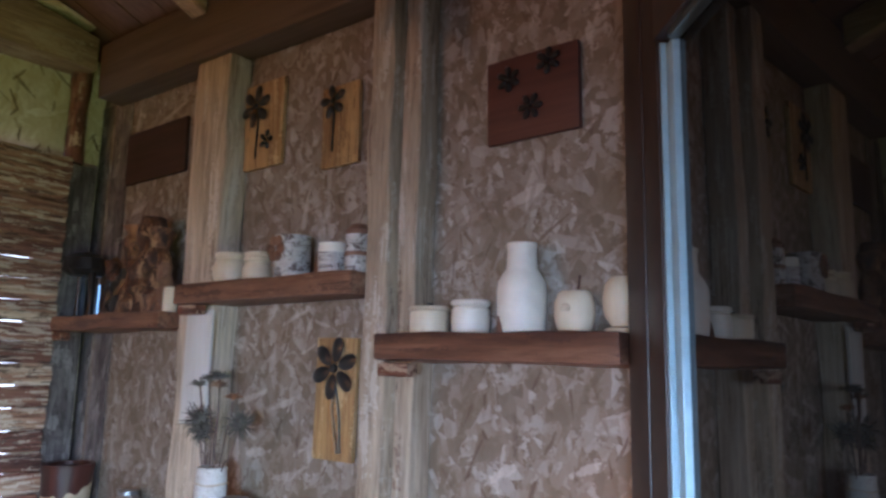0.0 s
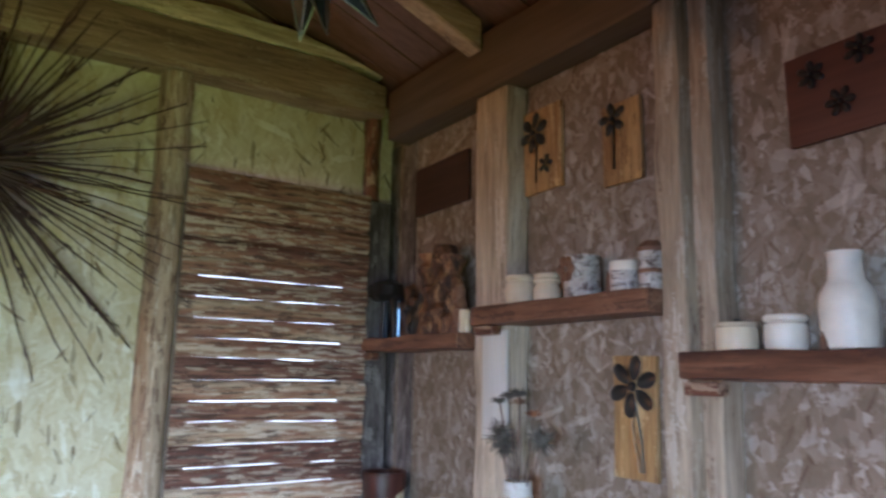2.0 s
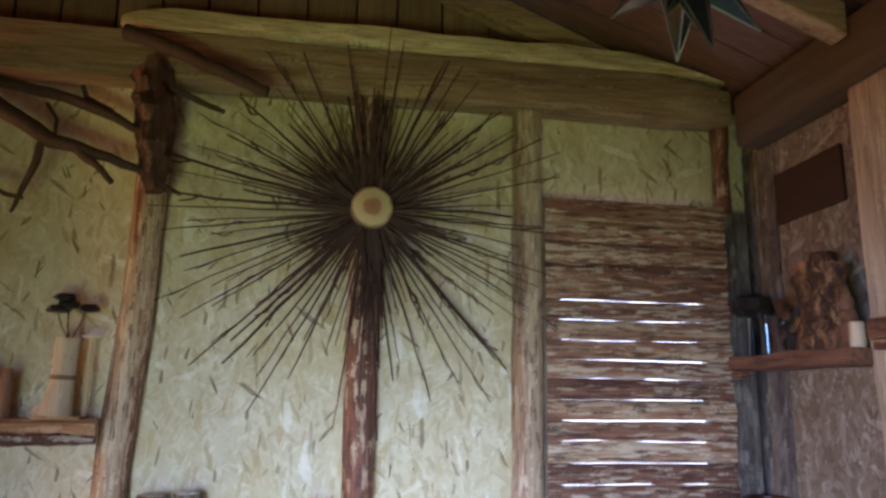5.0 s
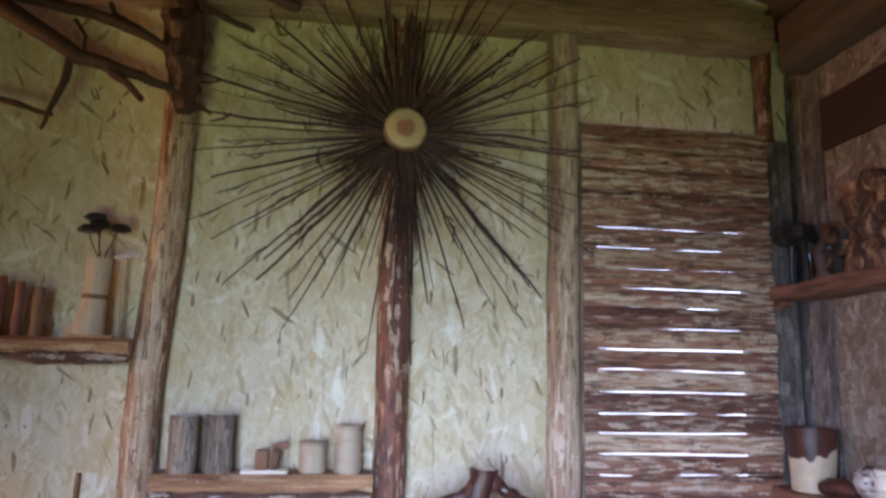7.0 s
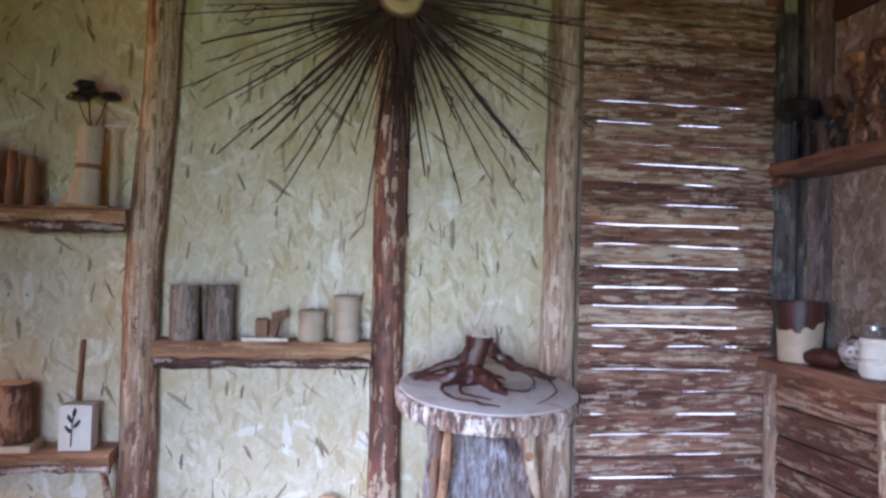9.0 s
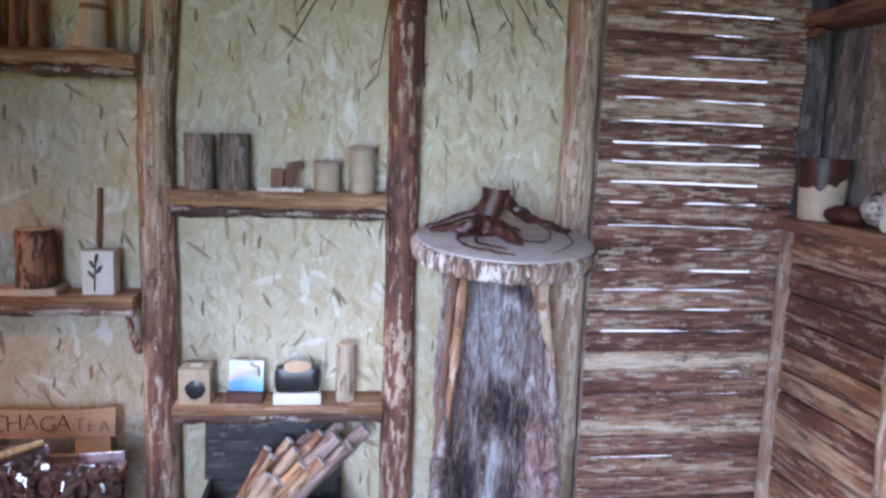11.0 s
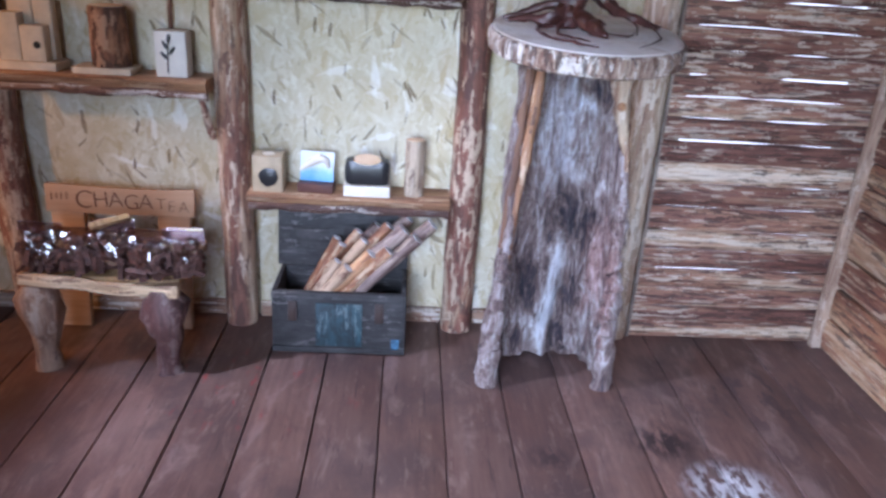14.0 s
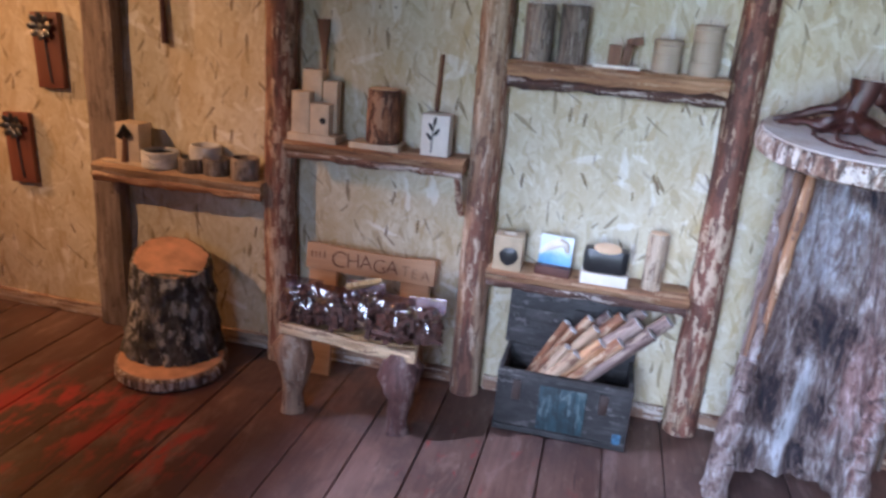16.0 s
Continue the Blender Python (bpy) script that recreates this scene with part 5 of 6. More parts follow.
# ---- bench with bags of dried bark and its carved sign ----
DARK_BURL = flaked("dark_burl_wood", "Z", ((0.30, (0.03, 0.014, 0.014)), (0.46, (0.07, 0.030, 0.028)), (0.60, (0.125, 0.060, 0.052)), (0.76, (0.22, 0.14, 0.12))), (0.27, 0.20, 0.18), (0.02, 0.010, 0.010), 12.0, 0.35, 0.0, 0.28, 0.5, 0.8, (22, 50))
SIGN_WOOD = wood("sign_wood", (0.62, 0.42, 0.26), (0.44, 0.27, 0.15), "Y", scale=50, stain=0.5)


SEAT_EDGE = flaked("pale_live_edge", "Y", ((0.28, (0.24, 0.12, 0.06)), (0.42, (0.46, 0.30, 0.16)), (0.55, (0.62, 0.46, 0.28)), (0.74, (0.72, 0.60, 0.42))), (0.74, 0.62, 0.44), (0.14, 0.06, 0.04), 12.0, 0.2, 0.0, 0.3, 0.65, 0.6, (14, 70))


def bench():
    t = thing("bench", pose(0.0, -2.53, 0.0), "small rustic bench with knobbly wooden legs and a carved backboard", "bench")
    part("seat", cuboid(0.10, 0.425, -0.235, 0.215, 0.288, 0.318, 0.008, 10, 0.008), PANEL, t)
    part("front_edge", cuboid(0.4255, 0.458, -0.235, 0.215, 0.284, 0.324, 0.009, 26, 0.034), SEAT_EDGE, t, "rough live front edge")
    for y in (-0.235, 0.105):
        b = part("back_post", cuboid(-0.012, 0.012, -0.052, 0.052, 0.0, 0.42, 0.004, 5, 0.003), SIGN_WOOD, t, "plank back post")
        b.matrix_basis = pose(0.135, y, 0.0, 0, -8, 0)
    bd = part("backboard", cuboid(-0.010, 0.010, -0.25, 0.225, 0.0, 0.092, 0.004, 16, 0.009), SIGN_WOOD, t, "carved backboard with the words CHAGA TEA")
    bd.matrix_basis = pose(0.092, -0.048, 0.392, 0, -8, 0)
    for y, m in ((-0.198, BURL), (0.165, DARK_BURL)):
        pts = [(0.405, y, 0.2775), (0.415, y, 0.245), (0.42, y, 0.20), (0.42, y, 0.16), (0.415, y, 0.12), (0.408, y - 0.005, 0.07), (0.405, y - 0.008, 0.03), (0.405, y - 0.008, 0.0)]
        part("front_leg", tube(pts, [0.046, 0.062, 0.063, 0.052, 0.038, 0.033, 0.036, 0.039], 20, 0.36, 21), m, t, "knobbly burl leg")
    part("cross_bar", cuboid(0.16, 0.19, -0.14, 0.12, 0.185, 0.225, 0.004), SLAB_Y, t)
    # burnt letters, a little uneven
    y = -0.158
    for ch, size, lift in (("C", 0.086, 0.048), ("H", 0.076, 0.045), ("A", 0.074, 0.047), ("G", 0.072, 0.044), ("A", 0.074, 0.046), (" ", 0.05, 0), ("T", 0.056, 0.040), ("E", 0.052, 0.036), ("A", 0.054, 0.034)):
        if ch == " ":
            y += 0.008
            continue
        txt = bpy.data.curves.new("letter", "FONT")
        txt.body, txt.size, txt.extrude, txt.align_x, txt.align_y = ch, size, 0.0012, "LEFT", "CENTER"
        txt.offset = -0.0016
        tmp = new("tmp", txt)
        me = bpy.data.meshes.new_from_object(tmp.evaluated_get(bpy.context.evaluated_depsgraph_get()))
        bpy.data.objects.remove(tmp)
        me.materials.clear()
        me.materials.append(BURNT)
        ob = new("letter", me)
        ob.parent = bd
        ob.matrix_basis = pose(0.0125, y, lift, 90, 0, 90) @ pose(0, 0, 0, 0, 0, random.uniform(-6, 6))
        y += size * 0.66
    for i, (dy, dz, hh) in enumerate(((-0.230, 0.054, 0.026), (-0.214, 0.056, 0.020), (-0.199, 0.056, 0.022), (-0.182, 0.058, 0.024))):
        part("burnt_bar", cuboid(0.0105, 0.0125, dy - 0.0018, dy + 0.0018, dz - hh / 2, dz + hh / 2, 0.001), BURNT, bd)
    return t


BURNT = plain("burnt_wood", (0.10, 0.035, 0.018), 0.7)
bench()


def film_material(name="clear_film", rough=0.07, colour=(1, 1, 1), share=0.26):
    n = Nodes(name, rough)
    gl = n.node("ShaderNodeBsdfGlossy", Roughness=rough, Color=(*colour, 1))
    tr = n.node("ShaderNodeBsdfTransparent")
    mx = n.node("ShaderNodeMixShader", Fac=share)
    n.t.links.new(tr.outputs[0], mx.inputs[1])
    n.t.links.new(gl.outputs[0], mx.inputs[2])
    n.t.links.new(mx.outputs[0], n.t.nodes["Material Output"].inputs[0])
    return n.m


FILM = film_material(rough=0.10, share=0.30)
SEAM = film_material("milky_seam", 0.10, (0.72, 0.60, 0.66), 0.45)
CHAGA = plain("dried_brown_chunks", (0.085, 0.038, 0.028), 0.7, 0.0, 0.6, 60)


def bag(y, x, w, turn, h):
    t = thing("bag", pose(x, y, 0.3255, 0, 0, turn), "clear plastic bag of brown dried chunks on the bench", "bag", "bags on the bench")
    bm = bmesh.new()
    for i in range(80):
        c = Vector((random.uniform(-0.055, 0.06), random.uniform(-w / 2 + 0.01, w / 2 - 0.01), random.uniform(0.014, h * 0.80)))
        c.x *= 1 - c.z / h * 0.6
        c.z *= 1 - 0.35 * abs(c.y / w * 2) ** 2
        s = random.uniform(0.014, 0.027)
        m = Matrix.Translation(c) @ Euler((random.random() * 3, random.random() * 3, random.random() * 3)).to_matrix().to_4x4() @ Matrix.Diagonal((s * 1.5, s * random.uniform(0.5, 1.1), s * 0.45, 1))
        bmesh.ops.create_cube(bm, size=1.2, matrix=m)
    part("filling", bm, CHAGA, t, "dark brown dried chunks", False)
    bm = bmesh.new()
    nu, nv = 26, 20
    for s in (-1, 1):
        g = []
        for i in range(nu + 1):
            row = []
            for k in range(nv + 1):
                u, f = i / nu, k / nv
                fat = 0.056 * (math.sin(math.pi * min(1, 0.12 + 0.88 * (1 - f))) ** 0.7) * (math.sin(math.pi * (0.04 + 0.92 * u)) ** 0.5)
                if f > 0.82:
                    fat *= 0.3
                q = Vector((s * (0.002 + fat), (u - 0.5) * w, f * h))
                q += noise.noise_vector(q * 19 + Vector((y * 7, 0, 0))) * 0.016 + noise.noise_vector(q * 44 + Vector((y * 9, 3, 0))) * 0.009
                q.z = max(q.z, 0.001)
                row.append(bm.verts.new(q))
            g.append(row)
        for i in range(nu):
            for k in range(nv):
                bm.faces.new((g[i][k], g[i + 1][k], g[i + 1][k + 1], g[i][k + 1]))
    part("film", bm, FILM, t, "crinkled clear film")
    part("seam", cuboid(-0.0022, 0.0022, -w / 2 - 0.006, w / 2 + 0.006, h - 0.020, h + 0.028, 0.001, 10, 0.010), SEAM, t, "milky sealed edge")


for y, x, w, turn, h in ((-2.712, 0.385, 0.112, 3, 0.118), (-2.608, 0.392, 0.112, -6, 0.112), (-2.508, 0.375, 0.112, 5, 0.130), (-2.402, 0.400, 0.115, -4, 0.116), (-2.306, 0.385, 0.108, 8, 0.112)):
    bag(y, x, w, turn, h)
c = thing("wood_chip", pose(0.375, -2.515, 0.470, 12, -34, 20), "pale orange wood chip on the bags", "wood chip")
part("chip", cuboid(-0.03, 0.03, -0.055, 0.055, -0.008, 0.008, 0.005, 4, 0.010), PANEL, c)


# ---- stump on its slice ----
def stump():
    t = thing("slice_base", pose(0.288, -3.258, 0.0), "round wooden slice with bark rim on the floor", "wood slice")
    part("bark_rim", lathe([(0, 0), (0.186, 0), (0.197, 0.012), (0.195, 0.040), (0.187, 0.048), (0, 0.048)], 48, None, 0.05, 9), BARK_RIM, t)
    part("top_face", lathe([(0, 0.0485), (0.182, 0.0485), (0.180, 0.051), (0, 0.052)], 48, None, 0.05, 9), STUMP_TOP, t)
    t = thing("stump", pose(0.228, -3.292, 0.053), "dark barked tree stump with an orange cut top", "stump")
    bm = bmesh.new()
    n, rows = 90, 34
    rings = []
    for i in range(rows):
        f = i / (rows - 1)
        r0 = 0.158 - 0.026 * f + 0.016 * (1 - f) ** 3
        ring = []
        for k in range(n):
            a = 2 * math.pi * k / n
            out = 1 + 0.10 * noise.noise(Vector((math.cos(a) * 1.3, math.sin(a) * 1.3, f * 0.7))) + 0.09 * noise.noise(Vector((math.cos(a) * 5, math.sin(a) * 5, f * 6))) + 0.06 * noise.noise(Vector((math.cos(a) * 13, math.sin(a) * 13, f * 9))) + 0.035 * noise.noise(Vector((math.cos(a) * 30, math.sin(a) * 30, f * 24)))
            z = f * (0.345 + 0.035 * math.cos(a + 2.4) * 1.0)
            ring.append(bm.verts.new((r0 * out * math.cos(a), r0 * out * math.sin(a), z)))
        rings.append(ring)
    for a, b in zip(rings, rings[1:]):
        for k in range(n):
            bm.faces.new((a[k], a[(k + 1) % n], b[(k + 1) % n], b[k]))
    bm.faces.new(rings[0][::-1])
    top = [v.co.copy() for v in rings[-1]]
    bm.faces.new(rings[-1])
    part("bark", bm, STUMP_BARK, t, "dark mossy bark")
    bm = bmesh.new()
    ring = [bm.verts.new((v.x * 0.93, v.y * 0.93, v.z + 0.002)) for v in top]
    low = [bm.verts.new((v.x * 0.95, v.y * 0.95, v.z - 0.004)) for v in top]
    for k in range(n):
        bm.faces.new((low[k], low[(k + 1) % n], ring[(k + 1) % n], ring[k]))
    bm.faces.new(ring)
    part("cut_top", bm, STUMP_TOP, t, "orange sawn top")


STUMP_BARK = flaked("dark_mossy_bark", "Z", ((0.30, (0.010, 0.010, 0.011)), (0.46, (0.028, 0.027, 0.028)), (0.56, (0.065, 0.062, 0.060)), (0.66, (0.17, 0.165, 0.155)), (0.76, (0.15, 0.075, 0.055))), (0.42, 0.41, 0.37), (0.014, 0.013, 0.014), 11.0, 0.55, 0.0, 0.44, 0.75, 1.0, (30, 48))
STUMP_TOP = plain("orange_sawn_wood", (0.64, 0.36, 0.22), 0.55, 0.0, 0.32, 11)
stump()


# ---- twig sunburst ----
def sunburst():
    t = thing("twig_sunburst", pose(0.10, -1.456, 2.273), "large sunburst of dark twigs round a pale wooden slice", "wall ornament")
    disc = part("hub", lathe([(0, 0.0), (0.068, 0.0), (0.072, 0.004), (0.071, 0.028), (0.066, 0.031), (0, 0.032)], 36, None, 0.04, 14), SLICE, t, "pale wooden slice with a brown heart")
    disc.matrix_basis = pose(0.045, 0, 0, 0, 90, 0)
    shapes = []
    for k in range(14):
        pts, r = [], []
        n = 9
        bend = random.uniform(-0.07, 0.07)
        kink = random.uniform(-0.02, 0.02)
        for i in range(n):
            f = i / (n - 1)
            pts.append((bend * f * f + kink * math.sin(f * 5) * f, random.uniform(-0.002, 0.002), f))
            r.append(0.0042 - 0.0027 * f)
        bm = tube(pts, r, 5, 0.2, 30)
        for s in range(random.choice((0, 1, 1, 2))):
            f = random.uniform(0.5, 0.85)
            b = Vector((bend * f * f, 0, f))
            tube([b, b + Vector((random.choice((-1, 1)) * 0.03, 0, 0.06)), b + Vector((random.choice((-1, 1)) * 0.045, 0, 0.13))], [0.0022, 0.0018, 0.001], 4, bm=bm)
        ob = link("twig", bm, TWIG)
        shapes.append(ob.data)
        bpy.data.objects.remove(ob)
    n = 112
    for k in range(n):
        a = 2 * math.pi * (k + random.uniform(-0.45, 0.45)) / n
        reach = random.uniform(0.42, 0.66)
        if random.random() < 0.4:
            reach = random.uniform(0.58, 0.74)
        if random.random() < 0.25:
            reach = random.uniform(0.26, 0.42)
        up = math.cos(a)
        if up > 0.25:
            reach *= 0.92
        ob = new("twig", random.choice(shapes))
        ob.parent = t
        lift = random.uniform(-0.02, 0.03)
        wide = random.uniform(0.9, 1.35) if random.random() < 0.75 else random.uniform(1.5, 2.1)
        ob.matrix_basis = (pose(lift * 0.6, 0, 0) @ Matrix.Rotation(-a, 4, "X") @ Matrix.Rotation(random.uniform(0.00, 0.10) * (1 if abs(up) < 0.93 else 0.2), 4, "Y")
                           @ Matrix.Translation((0.0, 0.0, 0.035)) @ Matrix.Diagonal((wide, wide, reach, 1)))
    # denser bundles along the post, and short stubs round the hub
    for k in range(56):
        s = 1 if k % 2 else -1
        a = (0 if s > 0 else math.pi) + random.uniform(-0.13, 0.13)
        ob = new("twig", random.choice(shapes))
        ob.parent = t
        ob.matrix_basis = pose(random.uniform(0.0, 0.03), 0, 0) @ Matrix.Rotation(-a, 4, "X") @ Matrix.Translation((0, random.uniform(-0.03, 0.03), 0.03)) @ Matrix.Diagonal((1.6, 1.6, random.uniform(0.22, 0.40), 1))
    for k in range(64):
        a = random.uniform(0, 2 * math.pi)
        ob = new("twig", random.choice(shapes))
        ob.parent = t
        ob.matrix_basis = pose(random.uniform(-0.01, 0.03), 0, 0) @ Matrix.Rotation(-a, 4, "X") @ Matrix.Translation((0, 0, 0.03)) @ Matrix.Diagonal((1.7, 1.7, random.uniform(0.12, 0.26), 1))


def slice_material():
    n = Nodes("slice_face", 0.55)
    d = n.node("ShaderNodeVectorMath", Vector=n.vec((1, 1, 0)))
    d.operation = "LENGTH"
    w = n.noise(n.vec(), 30, 4)
    r = n.math("ADD", d.outputs["Value"], n.math("MULTIPLY", n.math("SUBTRACT", w, 0.5), 0.02))
    c = n.ramp(n.math("MULTIPLY", r, 10.0), (0.0, (0.24, 0.11, 0.05)), (0.26, (0.30, 0.15, 0.07)), (0.33, (0.46, 0.34, 0.18)), (0.60, (0.48, 0.39, 0.20)), (0.68, (0.17, 0.10, 0.055)))
    return n.done(c)


SLICE = slice_material()
sunburst()


# ---- branch ornament by the log post ----
OLD_BARK = flaked("old_red_bark", "Z", ((0.30, (0.030, 0.014, 0.013)), (0.46, (0.075, 0.030, 0.024)), (0.60, (0.13, 0.055, 0.042)), (0.76, (0.22, 0.12, 0.09))), (0.24, 0.14, 0.11), (0.02, 0.010, 0.010), 12.0, 0.12, 0.0, 0.3, 0.7, 0.9, (14, 80))


def branch_ornament():
    t = thing("branch_ornament", pose(0, 0, 0), "dark bare branches fixed high on the log post", "branches")
    limbs = [
        ([(0.12, -2.185, 2.72), (0.15, -2.175, 2.58), (0.155, -2.165, 2.44), (0.15, -2.15, 2.29)], (0.055, 0.060, 0.052, 0.034), OLD_BARK),
        ([(0.16, -2.85, 2.66), (0.18, -2.666, 2.548), (0.18, -2.466, 2.428), (0.18, -2.335, 2.392), (0.18, -2.17, 2.344), (0.18, -2.065, 2.278)], (0.034, 0.030, 0.026, 0.018, 0.011, 0.006), TWIG),
        ([(0.18, -2.384, 2.400), (0.19, -2.33, 2.36), (0.20, -2.271, 2.300)], (0.016, 0.013, 0.010), TWIG),
        ([(0.16, -2.80, 2.65), (0.16, -2.526, 2.60), (0.18, -2.364, 2.553), (0.18, -2.263, 2.51), (0.18, -2.195, 2.471)], (0.020, 0.019, 0.018, 0.016, 0.014), TWIG),
        ([(0.18, -2.497, 2.42), (0.18, -2.505, 2.354), (0.17, -2.54, 2.27), (0.17, -2.562, 2.195)], (0.013, 0.012, 0.009, 0.005), TWIG),
        ([(0.16, -2.75, 2.30), (0.18, -2.638, 2.269), (0.18, -2.575, 2.245), (0.18, -2.528, 2.24)], (0.010, 0.010, 0.009, 0.006), TWIG),
        ([(0.18, -2.49, 2.55), (0.18, -2.46, 2.50), (0.18, -2.455, 2.44)], (0.007, 0.006, 0.005), TWIG),
        ([(0.20, -2.27, 2.81), (0.25, -2.055, 2.712), (0.27, -1.925, 2.655), (0.28, -1.806, 2.605)], (0.026, 0.024, 0.022, 0.018), TWIG),
        ([(0.15, -2.19, 2.67), (0.15, -2.07, 2.62), (0.15, -1.955, 2.575)], (0.014, 0.012, 0.008), TWIG),
        ([(0.17, -2.40, 2.62), (0.16, -2.385, 2.588), (0.16, -2.30, 2.55)], (0.008, 0.008, 0.006), TWIG),
    ]
    for pts, rad, mt in limbs:
        fine, rr = [], []
        for i in range(len(pts) - 1):
            for k in range(4):
                f = k / 4
                q = Vector(pts[i]).lerp(Vector(pts[i + 1]), f)
                fine.append(q + noise.noise_vector(q * 14) * 0.008)
                rr.append(rad[i] * (1 - f) + rad[i + 1] * f)
        fine.append(Vector(pts[-1]))
        rr.append(rad[-1])
        part("branch", tube(fine, rr, 10 if mt is TWIG else 26, 0.25 if mt is TWIG else 0.75, 18 if mt is TWIG else 30), mt, t)


branch_ornament()


# ---- metal star ----
def star_lantern():
    t = thing("star_lantern", pose(1.40, -0.972, 2.46), "dark tin star lantern with many points hanging from the rafters", "lantern")
    part("core", lathe([(0, -0.06), (0.042, -0.045), (0.058, 0), (0.042, 0.045), (0, 0.06)], 12), BLACK, t)
    spikes = [(0.068, 0.012, -0.204, 0.215), (-0.024, -0.134, -0.11, 0.176), (-0.080, 0.022, -0.155, 0.176), (0.025, 0.131, -0.135, 0.19), (0.05, -0.07, -0.15, 0.15), (-0.9, 0.5, -0.25, 0.16),
              (0.9, 0.1, -0.12, 0.18), (-0.9, -0.2, 0.1, 0.18), (0.0, 0.95, 0.25, 0.19), (0.0, -0.95, 0.3, 0.19), (0.1, 0.5, 0.85, 0.19), (0.1, -0.5, 0.85, 0.19), (0, 0, 1, 0.2)]
    for k, (x, y, z, ln) in enumerate(spikes):
        d = Vector((x, y, z)).normalized()
        bm = bmesh.new()
        tip = bm.verts.new((0, 0, ln))
        base = [bm.verts.new((0.044 * math.cos(a), 0.044 * math.sin(a), 0.030)) for a in (0, math.pi / 2, math.pi, 1.5 * math.pi)]
        for i in range(4):
            bm.faces.new((base[i], base[(i + 1) % 4], tip))
        bm.faces.new(base[::-1])
        p = part("point", bm, STAR_SKIN if k != 1 else TIN, t, smooth=False)
        turn = d.to_track_quat("Z", "X").to_matrix().to_4x4()
        p.matrix_basis = turn
        for i in range(4):
            a = math.pi / 2 * i
            e = part("seam", tube([(0.044 * math.cos(a), 0.044 * math.sin(a), 0.030), (0, 0, ln + 0.002)], [0.0024, 0.0016], 5), TIN, t)
            e.matrix_basis = turn
    part("wire", tube([(0, 0, 0.19), (0.0, 0.0, 0.63)], [0.002, 0.002], 6), TIN, t)


STAR_SKIN = plain("dark_star_tin", (0.03, 0.045, 0.055), 0.22, 0.6, 0.3)
star_lantern()


# ---- glazed corner cabinet ----
def corner_cabinet():
    t = thing("corner_cabinet", pose(2.085, -0.085, 0.0, 0, 0, -49), "tall dark brown cabinet with a tinted glass door across the corner", "cabinet")
    # local x runs along the door, local -y towards the room
    w, h = 0.84, 2.62
    part("hinge_post", cuboid(0.062, 0.150, -0.02, 0.04, 0, h, 0.004), DARK_FRAME, t)
    part("outer_stile", cuboid(0.152, 0.220, -0.018, 0.03, 0.02, h, 0.003), DARK_FRAME, t)
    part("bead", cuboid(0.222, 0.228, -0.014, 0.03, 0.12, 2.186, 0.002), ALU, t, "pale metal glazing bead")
    part("inner_bead", cuboid(0.231, 0.260, -0.008, 0.03, 0.12, 2.182, 0.008), ALU, t, "metal strip with a blue-white reflection in its colour")
    part("top_rail", cuboid(0.222, w, -0.024, 0.03, 2.190, 2.42, 0.003), DARK_FRAME, t)
    part("header", cuboid(0.222, w, -0.03, 0.04, 2.422, h, 0.003), DARK_FRAME, t)
    part("bottom_rail", cuboid(0.222, w, -0.024, 0.03, 0.02, 0.118, 0.003), DARK_FRAME, t)
    part("top_bead", cuboid(0.261, w - 0.062, -0.016, 0.003, 2.176, 2.1895, 0.002), plain("dull_bead", (0.10, 0.12, 0.115), 0.35, 0.3, 0.1), t, "dull metal bead over the pane")
    part("far_stile", cuboid(w - 0.06, w, -0.022, 0.028, 0.12, 2.188, 0.003), DARK_FRAME, t)
    part("glass", cuboid(0.2615, w - 0.062, 0.004, 0.010, 0.12, 2.188, 0), GLASS, t, "dark tinted glass pane", False)
    part("back", cuboid(0.0, w, 0.10, 0.12, 0.0, h, 0.003), DARK_FRAME, t)


corner_cabinet()


# ---- things on the west shelves ----
S_A, S_B, S_C, S_D, S_E = 1.182, 0.504, 0.853, 1.575, 0.688


CREAM = plain("cream_wood", (0.60, 0.50, 0.36), 0.55, 0.0, 0.14)
GREY_TURNED = wood("greyed_turned_wood", (0.56, 0.49, 0.38), (0.40, 0.33, 0.24), "Z", scale=30, rough=0.5, bump=0.1, stain=0.4)


def bark_mug(y, z, r, h, material, label, x=0.08, name="bark_cylinder", category="container", top=None, rim=None):
    t = thing(name, pose(x, y, z), label, category)
    part("body", lathe([(0, 0), (r * 0.97, 0), (r, 0.004), (r, h - 0.004), (r * 0.97, h), (0, h)], 28, None, 0.06, 18), material, t)
    if top:
        part("cut_top", lathe([(0, h + 0.0006), (r * 0.88, h + 0.0006), (r * 0.86, h + 0.002), (0, h + 0.0022)], 24), top, t, "pale cut top")
    return t


bark_mug(-2.092, S_A, 0.044, 0.168, GREY_BARK, "grey barked log container on the plank shelf", top=PALE_CUT)
bark_mug(-1.988, S_A, 0.043, 0.172, GREY_BARK, "grey-brown barked log container beside its twin", top=PALE_CUT)
t = thing("wooden_figure", pose(0.085, -1.845, S_A), "small brown block ornament on a white base", "ornament")
part("base", cuboid(-0.03, 0.03, -0.072, 0.068, 0.0, 0.010, 0.002), WHITE, t)
part("block", cuboid(-0.022, 0.022, -0.032, 0.006, 0.010, 0.068, 0.004), BROWN_BARK, t)
a = part("arm", cuboid(-0.018, 0.018, -0.012, 0.014, 0.0, 0.07, 0.003), BROWN_BARK, t)
a.matrix_basis = pose(0, 0.018, 0.012, -10)
a = part("head", cuboid(-0.018, 0.018, -0.022, 0.026, -0.012, 0.012, 0.004), BROWN_BARK, t)
